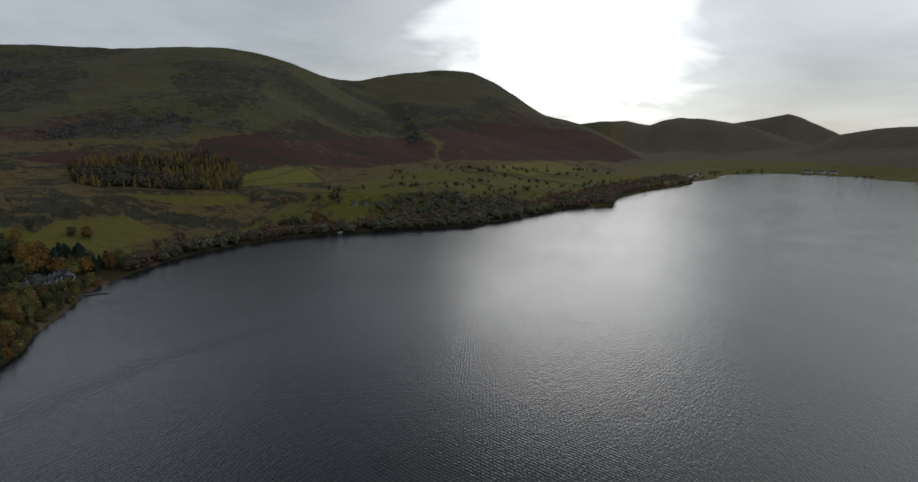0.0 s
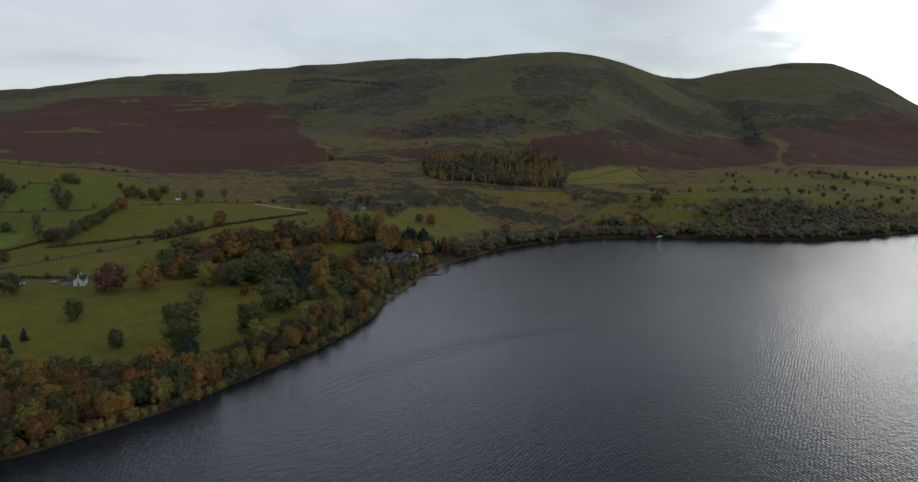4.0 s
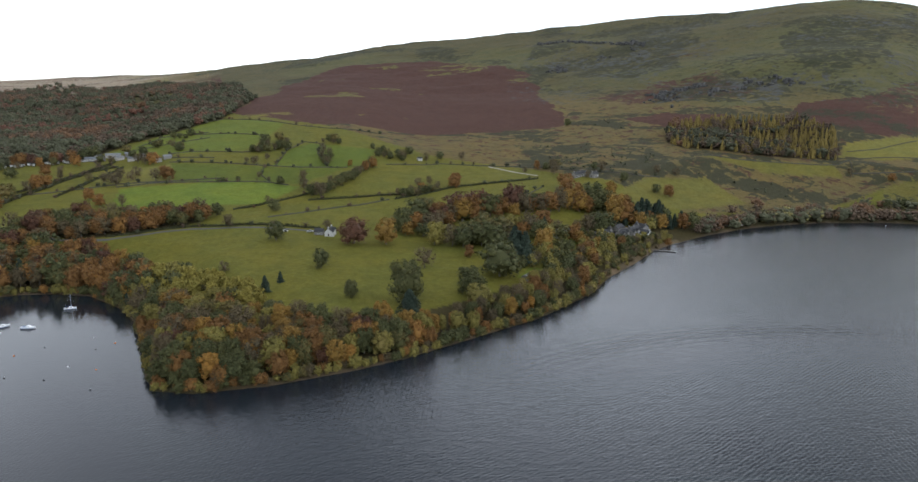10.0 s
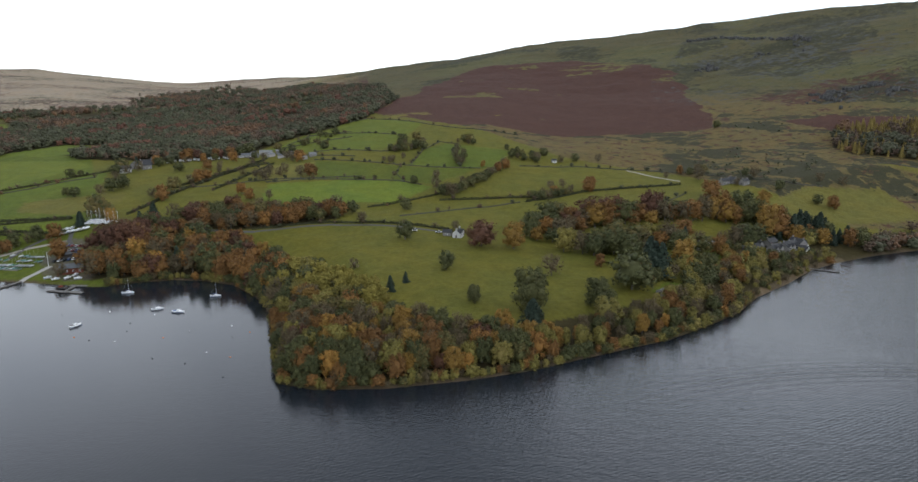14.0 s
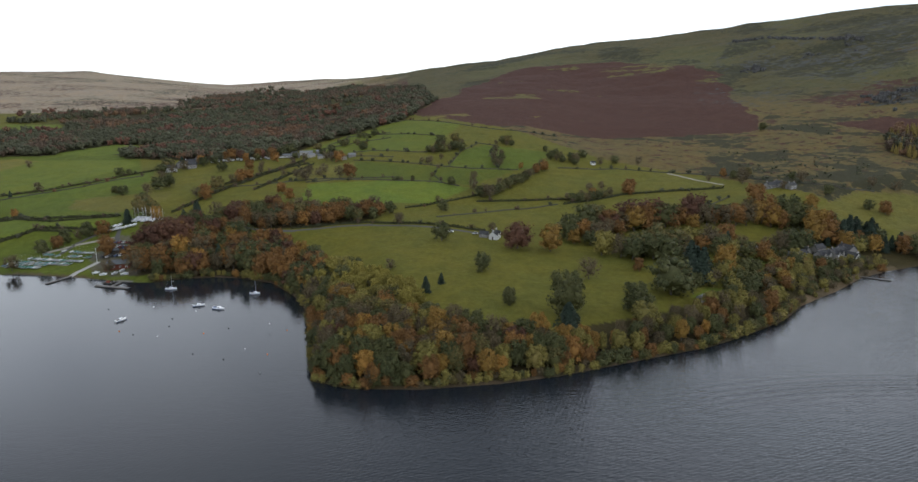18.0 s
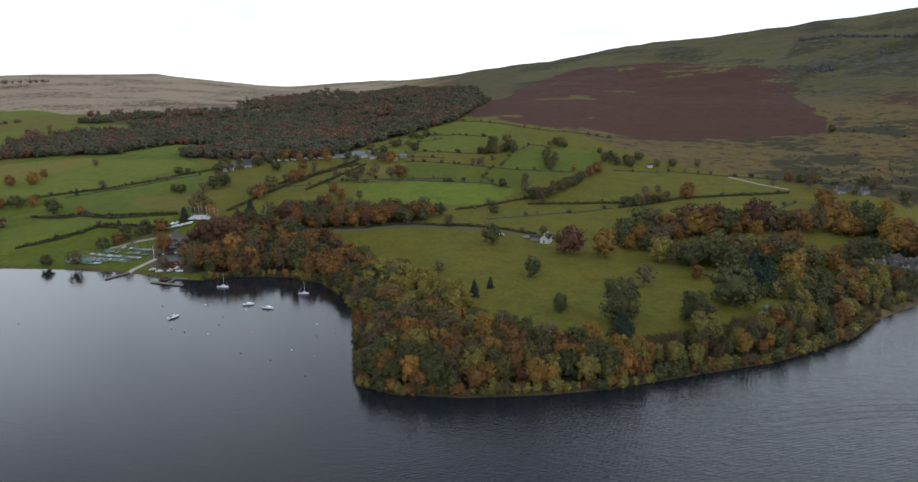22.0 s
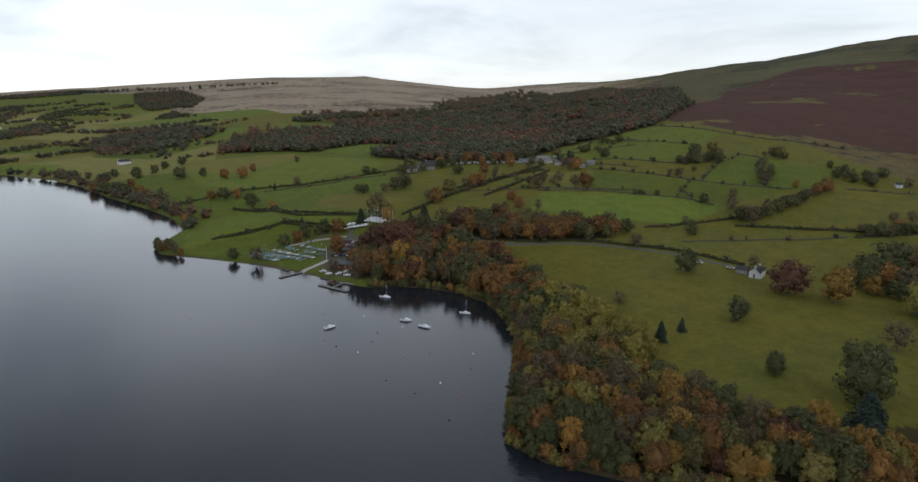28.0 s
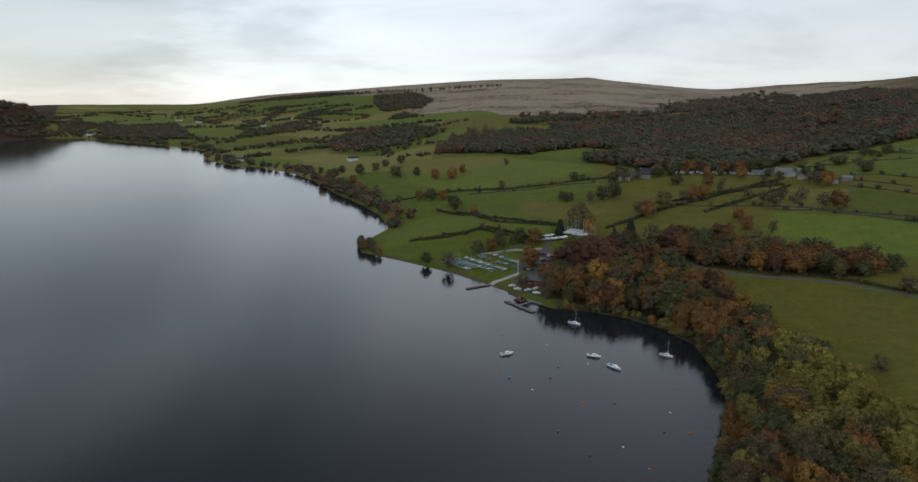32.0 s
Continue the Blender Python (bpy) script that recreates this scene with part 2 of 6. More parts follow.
def inland(x, y):
    """Metres from the water's edge, negative in the lake."""
    return near_line(x, y, LAKE, True) * np.where(inside(x, y, LAKE), -1, 1)


def height(x, y, shore=None):
    x, y = np.asarray(x, float), np.asarray(y, float)
    r, b = np.hypot(x, y), np.degrees(np.arctan2(x, y))
    t = np.array(SLOPES, float)
    at = np.arange(-180, 180.5, 0.5)
    soft = np.exp(-(np.arange(-8, 9) / 3.2) ** 2)
    table = [np.convolve(np.pad(np.interp(at, t[:, 0], t[:, j]), 8, "edge"), soft / soft.sum(), "valid") for j in range(1, 7)]
    bb = b + 0.8 * ripple(x, y, 500, 3)
    k = [np.interp(bb, at, column) for column in table]
    rs = [0 * r, 0 * r + 230, 0.6 * k[0], k[0], k[2], k[4], k[4] + 700, k[4] + 4000]
    zs = [0 * r, 0 * r + 3, 0.28 * k[1] + 2, k[1], k[3], k[5], k[5] - 60, np.minimum(k[5] - 60, 60)]
    base = zs[0] * 1
    for j in range(7):
        s = np.clip((r - rs[j]) / np.maximum(rs[j + 1] - rs[j], 1), 0, 1)
        if j == 5:
            s = s * s
        base = base + (zs[j + 1] - zs[j]) * s
    for hb, hr, hz, wb, wr in HILLS:
        base = base + hz * np.exp(-((b - hb) / wb) ** 2 - ((r - hr) / wr) ** 2)
    for far, wide, crest in RIDGES:
        cb, cz = zip(*crest)
        spur = far + 160 * ripple(b * 40, 0 * b, 90, int(far) % 9)
        rise = np.interp(b, cb, cz, left=0, right=0) * np.exp(-((r - spur) / wide) ** 2)
        base = np.maximum(base, rise * (1 + 0.10 * rough(x, y, 330, 15) * smooth(0, 1, np.abs(r - spur) / wide)))
    fell = smooth(850, 1500, r) * smooth(-30, 0, b)
    base = base + fell * (9 * rough(x, y, 260, 5) + 5 * np.abs(rough(x, y, 90, 9)) - 2) + 1.6 * rough(x, y, 120, 2, 3) * smooth(250, 500, r)
    base = base + np.exp(-((b - 42) / 10) ** 2 - ((r - 1200) / 100) ** 2) * (16 * np.abs(rough(x, y, 70, 21)) - 3)
    # the beck that cuts the fellside between the two tops
    beck = np.abs(b - 60.5 - 3.2 * smooth(2100, 1300, r) - 0.5 * ripple(r, 0 * r, 260, 4))
    base = base - 17 * np.exp(-(beck / 1.3) ** 2) * smooth(1150, 1500, r) * smooth(2350, 1900, r)
    d = inland(x, y) if shore is None else shore
    land = np.minimum(base, 0.5 + 0.11 * np.maximum(d, 0) + 0.0012 * d * d + 0.6 * smooth(0, 4, d))
    return np.where(d > 0, land, np.maximum(-6, 0.25 * d + 0.3))

# ---- plan of the land: fields, woods, walls and roads, in metres ----
LUSH_FIELDS = [
    [(-161, 811), (-89, 953), (-39, 981), (41, 899), (16, 815), (-13, 743), (-93, 761)],
    [(13, 668), (38, 740), (61, 764), (133, 728), (112, 659), (87, 649)],
    [(-120, 625), (3, 612), (33, 589), (3, 544), (-92, 540), (-117, 565)],
    [(-87, 715), (4, 665), (86, 647), (36, 599), (-77, 631)],
    [(-351, 432), (-386, 473), (-409, 524), (-380, 553), (-255, 520), (-244, 498), (-297, 495), (-321, 476)],
    [(-507, 574), (-507, 592), (-469, 608), (-381, 635), (-303, 715), (-281, 646), (-323, 570), (-399, 563)],
    [(-552, 678), (-722, 834), (-597, 855), (-513, 840), (-374, 799), (-336, 753), (-380, 655), (-456, 631)],
    [(-952, 892), (-906, 962), (-996, 1280), (-919, 1272), (-820, 1000), (-817, 875)],
    [(-1675, 1401), (-1531, 1735), (-1158, 1635), (-987, 1509), (-1655, 1479)],
    [(-2912, 1912), (-2792, 2286), (-2133, 2385), (-1964, 1991), (-2442, 1698)],
    [(-817, 1287), (-697, 1260), (-627, 1153), (-785, 1177)],
    [(-481, 881), (-396, 943), (-367, 863), (-430, 841)],
    [(-1922, 1165), (-1929, 1357), (-1905, 1458), (-1552, 1108)],
    [(-1533, 883), (-1219, 1042), (-1071, 986), (-1311, 845)],
    [(-1110, 752), (-1058, 786), (-935, 817), (-897, 763), (-1042, 745)],
]
PALE_FIELDS = [
    [(296, 499), (375, 550), (450, 549), (452, 490), (369, 480)],
    [(-637, 758), (-725, 852), (-537, 860), (-497, 831), (-517, 728)],
    [(-311, 552), (-321, 585), (-244, 604), (-233, 571), (-257, 527)],
    [(-148, 661), (-147, 719), (-86, 709), (-77, 631), (-121, 633)],
    [(477, 595), (526, 572), (607, 536), (598, 511), (528, 544)],
    [(641, 559), (680, 587), (807, 569), (763, 519), (674, 529)],
    [(905, 374), (922, 321), (877, 304), (855, 372)],
    [(1131, 399), (1449, 355), (1449, 259), (1161, 325)],
    [(1086, 359), (1279, 249), (1190, 218), (1005, 279)],
]
BRACKEN = [
    [(-33, 1049), (1, 1182), (100, 1479), (236, 1735), (468, 1676), (578, 1453), (593, 1324), (538, 1181), (475, 928), (424, 828), (283, 849), (169, 853), (83, 892), (27, 941)],
    [(531, 810), (593, 817), (631, 754), (604, 733), (549, 740)],
    [(705, 693), (772, 745), (848, 728), (1154, 770), (1453, 725), (1122, 480), (940, 532), (756, 585)],
    [(1088, 453), (1508, 719), (1622, 667), (1858, 537), (2080, 406), (2076, 254), (2005, 209), (1487, 337)],
]
GORSE = [
    [(286, 669), (319, 737), (397, 717), (450, 651), (428, 562), (364, 579), (316, 595)],
    [(422, 564), (472, 556), (555, 494), (541, 472), (473, 501), (453, 533)],
    [(439, 831), (502, 836), (516, 794), (484, 773)],
]
CRAGS = [
    [(624, 893), (714, 1009), (756, 972), (846, 900), (832, 840), (746, 767), (670, 817)],
    [(616, 1298), (679, 1411), (780, 1379), (882, 1327), (824, 1216), (706, 1251)],
    [(1587, 830), (1696, 868), (1356, 645), (1336, 658)],
]
CRAG_LINES = [
    ([(618, 892), (660, 900), (690, 880), (728, 890), (764, 888), (806, 850), (846, 842)], 26),
    ([(640, 930), (668, 940), (712, 930), (752, 926), (790, 900)], 12),
    ([(640, 1300), (676, 1340), (722, 1345), (782, 1325), (840, 1312), (872, 1310)], 20),
    ([(700, 1600), (781, 1650), (850, 1500), (902, 1330)], 12),
    ([(1340, 655), (1420, 690), (1500, 745), (1600, 810)], 12),
]
# darker heathery hollows high on the fell
HEATHER = [
    [(733, 1660), (840, 1674), (757, 1480), (656, 1475)],
    [(880, 1354), (1092, 1451), (971, 1223), (832, 1220)],
    [(1086, 1118), (1301, 1188), (1303, 1038), (1050, 840), (890, 824), (909, 925)],
    [(640, 1240), (760, 1270), (880, 1200), (800, 1080), (690, 1120)],
]
WOOD_POINT = [(-49, 244), (-20, 239), (18, 242), (50, 247), (69, 254), (76, 268), (46, 272), (25, 269), (4, 284), (-12, 291), (-28, 314), (-47, 342),
    (-63, 362), (-81, 383), (-76, 357)]
WOODS_NEAR = [
    [(-56, 288), (-67, 336), (-93, 383), (-118, 403), (-147, 408), (-179, 402), (-194, 411), (-204, 438), (-179, 460), (-152, 460), (-107, 449), (-78, 417), (-41, 373), (-25, 335), (-32, 295)],
    [(73, 257), (125, 277), (156, 295), (187, 320), (198, 337), (158, 321), (131, 306), (92, 283), (75, 268)],
]
WOOD_LANE = [(-162, 496), (-128, 481), (-84, 487), (-42, 495), (-42, 517), (-67, 524), (-107, 529), (-144, 527), (-165, 521)]
WOODS_FAR = [
    [(-857, 1214), (-652, 916), (-517, 871), (-489, 976), (-377, 808), (-230, 756), (-173, 780), (-153, 873), (-102, 912), (-39, 994), (12, 1201), (-19, 1519), (-235, 1975), (-401, 2011), (-524, 1758), (-624, 1440), (-754, 1324)],
    [(-760, 997), (-863, 1168), (-940, 1416), (-918, 1515), (-735, 1639), (-794, 2198), (-698, 2879), (-70, 1117), (-115, 1036), (-149, 941), (-177, 877), (-182, 802), (-215, 793), (-273, 815), (-308, 785), (-371, 823), (-447, 869), (-575, 885), (-712, 909)],
    [(-958, 891), (-1186, 1101), (-1269, 1315), (-1203, 1381), (-931, 1202), (-891, 1045), (-885, 942)],
    [(-1998, 2023), (-2282, 2300), (-2092, 2382), (-1702, 2057), (-1588, 1859), (-1753, 1815)],
    [(-3126, 2082), (-2998, 2252), (-2770, 2426), (-2478, 2409), (-2740, 2171)],
    [(-2053, 941), (-2352, 1165), (-2408, 1368), (-1715, 1047), (-1706, 911)],
    [(-1470, 1240), (-1488, 1119), (-1504, 1041), (-1629, 1159), (-1675, 1401)],
]
CLEARING_A = [(-507, 884), (-454, 950), (-393, 937), (-371, 873), (-430, 841)]
CLEARING_C = [(-939, 975), (-1053, 1262), (-890, 1239), (-845, 1147), (-812, 974)]
CLEARING_B = [(-829, 1260), (-712, 1273), (-622, 1144), (-785, 1177)]
PLANTATION = [(493, 681), (545, 755), (610, 741), (707, 684), (695, 615), (624, 548), (539, 587), (485, 640)]
WALLS = [
    [(-124, 630), (-95, 634), (-36, 616), (3, 612), (25, 596)],
    [(-88, 721), (-54, 701), (4, 670), (40, 658), (87, 649)],
    [(-81, 956), (-39, 981), (37, 899), (89, 851), (161, 826)],
    [(-87, 887), (-50, 863), (12, 819)],
    [(-93, 765), (-72, 764), (-16, 735), (11, 738)],
    [(6, 670), (2, 635), (9, 610)],
    [(16, 665), (32, 732), (55, 774), (76, 759), (64, 713), (68, 654)],
    [(-409, 613), (-383, 627), (-345, 644), (-321, 669), (-301, 680)],
    [(130, 659), (195, 674), (248, 653), (298, 631), (329, 582), (365, 555), (394, 552)],
    [(212, 502), (260, 546)],
    [(3, 497), (36, 509), (70, 522), (106, 532)],
    [(-210, 611), (-174, 619), (-123, 642), (-102, 640), (-74, 633), (-35, 629)],
    [(-167, 762), (-138, 688), (-123, 642)],
    [(-117, 764), (-86, 742), (-43, 717)],
    [(-135, 833), (-112, 889), (-56, 880)],
    [(-137, 816), (-90, 836), (-53, 839)],
    [(480, 594), (526, 572), (611, 532), (637, 543), (604, 507)],
    [(657, 565), (695, 556), (794, 568), (770, 517)],
    [(649, 545), (755, 513), (822, 501)],
    [(609, 512), (682, 475), (728, 439)],
    [(1076, 425), (1152, 323), (1171, 225)],
    [(1097, 386), (1154, 277), (1184, 206)],
    [(1214, 354), (1249, 290)],
    [(959, 387), (945, 319)],
]
HEDGES = [
    [(38, 547), (79, 547), (124, 546)],
    [(111, 532), (139, 545), (170, 565), (192, 570), (270, 580)],
    [(-408, 561), (-370, 543), (-301, 512), (-255, 515)],
    [(-336, 458), (-319, 471), (-303, 491), (-274, 488)],
    [(-213, 525), (-203, 574), (-190, 619), (-173, 667), (-157, 706), (-138, 727)],
    [(-343, 453), (-320, 475), (-300, 495), (-277, 493), (-244, 486)],
    [(-378, 551), (-323, 526), (-278, 519), (-251, 518)],
    [(-505, 590), (-473, 612), (-422, 630), (-378, 641), (-342, 662), (-303, 715)],
    [(-200, 622), (-171, 686), (-144, 753)],
    [(-166, 601), (-154, 643), (-132, 721)],
    [(-23, 527), (-7, 536), (4, 544), (26, 557), (42, 567)],
    [(-107, 480), (-71, 489), (-48, 489), (-21, 482), (3, 473), (21, 464), (38, 454)],
    [(-208, 543), (-199, 594), (-185, 629), (-171, 669), (-146, 739)],
]
ROADS = [
    [(-263, 450), (-260, 468), (-252, 483), (-239, 490), (-234, 474), (-219, 453)],
    [(-159, 488), (-145, 486), (-129, 480), (-105, 475), (-70, 484), (-50, 484), (-21, 476), (3, 466), (21, 456), (36, 447), (43, 443)],
]
TRACKS = [[(243, 652), (250, 640), (260, 618), (276, 594)], [(-246, 430), (-262, 434), (-284, 437)], [(-236, 474), (-258, 466), (-276, 452)]]
TREES_WEST = [("russet", -690, 654, 11), ("green", -654, 644, 12), ("green", -624, 636, 12), ("russet", -590, 628, 11), ("bare", -557, 606, 8),
    ("bare", -562, 630, 8), ("russet", -640, 664, 11), ("green", -738, 709, 10), ("bare", -775, 722, 9), ("green", -739, 732, 10), ("green", -683,
    717, 13), ("green", -679, 743, 11), ("green", -694, 779, 10), ("green", -599, 704, 13), ("green", -695, 813, 11), ("green", -574, 716, 10),
    ("russet", -526, 697, 11), ("russet", -498, 695, 12), ("bare", -478, 582, 9), ("russet", -466, 601, 9), ("green", -449, 600, 11), ("russet", -432,
    599, 9), ("green", -387, 562, 12), ("green", -421, 538, 5), ("russet", -434, 525, 7), ("bare", -408, 506, 6), ("russet", -471, 551, 6), ("bare",
    -368, 426, 7), ("bare", -351, 423, 7), ("russet", -344, 421, 5), ("green", -300, 423, 7), ("bare", -279, 422, 9), ("bare", -809, 731, 9),
    ("russet", -851, 741, 8)]
TREES_FARM = [("russet", -510, 731, 9), ("bare", -480, 785, 8), ("conifer", -404, 625, 6), ("bare", -384, 637, 8), ("green", -331, 690, 8), ("green",
    -321, 692, 6), ("russet", -351, 545, 6), ("green", -238, 531, 13), ("conifer", -237, 501, 9), ("green", -282, 593, 8), ("green", -292, 598, 7),
    ("bare", -261, 593, 9), ("green", -257, 610, 11), ("green", -252, 622, 11), ("bare", -270, 652, 9), ("russet", -200, 569, 12), ("green", -200,
    602, 12), ("russet", -188, 636, 11), ("russet", -184, 647, 9), ("bare", -178, 673, 7), ("green", -224, 694, 9), ("russet", -196, 695, 10),
    ("russet", -179, 740, 10), ("russet", -234, 761, 12), ("bare", -152, 663, 7), ("bare", -136, 647, 9), ("bare", -125, 636, 10), ("bare", -115, 653,
    8), ("bare", -93, 643, 10), ("russet", -82, 645, 10), ("green", -80, 638, 4), ("russet", -126, 566, 9), ("bare", -109, 564, 8), ("green", -115,
    827, 6), ("green", -108, 829, 7), ("bare", -92, 804, 8), ("green", -81, 788, 7), ("green", -89, 866, 6), ("bare", -184, 699, 8), ("bare", -211,
    577, 8), ("bare", -193, 627, 8)]
TREES_UPPER = [("bare", 50, 557, 10), ("bare", 44, 562, 10), ("bare", 62, 586, 8), ("green", 70, 585, 9), ("green", 78, 596, 9), ("bare", 91, 613, 9),
    ("russet", 104, 635, 9), ("russet", 113, 646, 9), ("gold", 91, 655, 6), ("bare", 38, 583, 9), ("green", 17, 604, 5), ("green", 9, 754, 8),
    ("bare", 13, 750, 8), ("green", 25, 742, 9), ("green", 34, 735, 9), ("bare", 1, 727, 7), ("bare", -5, 679, 6), ("bare", -11, 686, 5), ("bare", 10,
    696, 6), ("bare", 69, 664, 8), ("bare", 75, 699, 8), ("bare", 76, 766, 5), ("green", 94, 758, 6), ("bare", 88, 759, 5), ("green", 132, 707, 7),
    ("green", 140, 703, 7), ("green", 152, 703, 7), ("green", 152, 681, 6), ("green", -37, 616, 3), ("green", -19, 618, 3), ("bare", 0, 627, 5),
    ("green", -78, 872, 5), ("green", -82, 858, 5), ("green", -82, 777, 7)]
TREES_HOTEL = [("russet", 125, 372, 5), ("green", 129, 328, 16), ("green", 134, 330, 12), ("conifer", 148, 351, 18), ("conifer", 155, 350, 16),
    ("conifer", 153, 355, 15), ("green", 141, 393, 12), ("green", 149, 389, 12), ("green", 127, 391, 11), ("green", 102, 303, 12), ("willow", 171,
    412, 11), ("willow", 165, 410, 9), ("bare", 185, 410, 12), ("conifer", 198, 413, 9), ("gold", 181, 377, 11), ("green", 245, 420, 12), ("bare",
    238, 418, 11), ("green", 255, 425, 12), ("gold", 278, 444, 14), ("russet", 285, 444, 13), ("conifer", 298, 444, 15), ("conifer", 310, 446, 15),
    ("conifer", 308, 451, 14), ("conifer", 319, 450, 13), ("willow", 302, 430, 8), ("gold", 247, 468, 13), ("russet", 254, 468, 12), ("green", 270,
    470, 14), ("green", 286, 476, 13), ("russet", 226, 460, 12), ("bare", 218, 458, 11), ("copper", 201, 478, 15), ("copper", 167, 467, 15),
    ("russet", 160, 465, 13), ("green", 173, 461, 14), ("russet", 187, 466, 10), ("gold", 192, 456, 8), ("green", 212, 470, 10), ("gold", 148, 457,
    14), ("gold", 217, 394, 7), ("bare", 229, 419, 7), ("bare", 242, 426, 8)]
TREES_YARD = [("green", -269, 469, 8), ("green", -258, 479, 8), ("bare", -263, 475, 6), ("russet", -270, 460, 7), ("green", -277, 453, 7), ("russet",
    -245, 477, 9), ("russet", -227, 444, 10), ("bare", -211, 411, 7), ("conifer", -236, 497, 9), ("green", -230, 515, 13), ("gold", -217, 505, 8),
    ("copper", -194, 444, 15), ("copper", -185, 448, 15), ("copper", -176, 448, 13), ("gold", -169, 426, 14), ("russet", -178, 415, 12), ("conifer",
    -185, 504, 12), ("green", -180, 477, 11), ("conifer", -189, 487, 10), ("bare", -170, 502, 10), ("green", -165, 473, 10), ("bare", -156, 427, 13),
    ("conifer", -144, 425, 11), ("russet", -137, 439, 12), ("green", -122, 417, 13), ("russet", -119, 442, 12), ("green", -163, 495, 9)]
TREES_EAST = [("green", 344, 540, 8), ("green", 367, 517, 8), ("russet", 377, 511, 10), ("bare", 606, 513, 6), ("russet", 630, 483, 7), ("green", 668,
    460, 7), ("green", 681, 446, 9), ("green", 718, 460, 7), ("russet", 608, 420, 12), ("green", 583, 434, 9), ("green", 571, 440, 8), ("russet", 272,
    525, 13), ("gold", 310, 506, 12), ("bare", 340, 576, 10), ("bare", 294, 593, 11), ("bare", 415, 554, 8), ("bare", 396, 559, 8), ("russet", 183,
    584, 9), ("bare", 314, 559, 6), ("bare", 156, 583, 7), ("bare", 143, 576, 7)]
TREES_FELLFOOT = [("green", 431, 830, 9), ("green", 168, 711, 8), ("bare", 154, 689, 9), ("bare", 182, 689, 8), ("green", 200, 696, 8), ("bare", 225,
    694, 8), ("green", -97, 871, 8), ("green", -110, 818, 8), ("green", -84, 784, 8), ("green", -78, 875, 8), ("green", 11, 774, 10), ("green", 28,
    780, 10), ("bare", 35, 762, 8), ("green", 91, 768, 9), ("green", 84, 771, 8), ("bare", -2, 683, 7), ("bare", 66, 690, 9), ("bare", 72, 723, 8),
    ("bare", 39, 608, 9), ("green", 18, 601, 7), ("green", -33, 617, 4), ("green", -19, 617, 4)]

# ---- the ground: one sheet, fine where it lies near, and the lake on it ----
def bsdf(name):
    m = bpy.data.materials.new(name)
    m.use_nodes = True
    return m, Nodes(m.node_tree)


def finish(n, color, roughness=0.9, bump=None, strength=0.3, distance=0.1, **more):
    kw = dict(Base_Color=color, Roughness=roughness, **more)
    if bump is not None:
        kw["Normal"] = n.add("ShaderNodeBump", Strength=strength, Distance=distance, Height=bump)
    shader = n.add("ShaderNodeBsdfPrincipled", **kw)
    n.add("ShaderNodeOutputMaterial", Surface=shader)


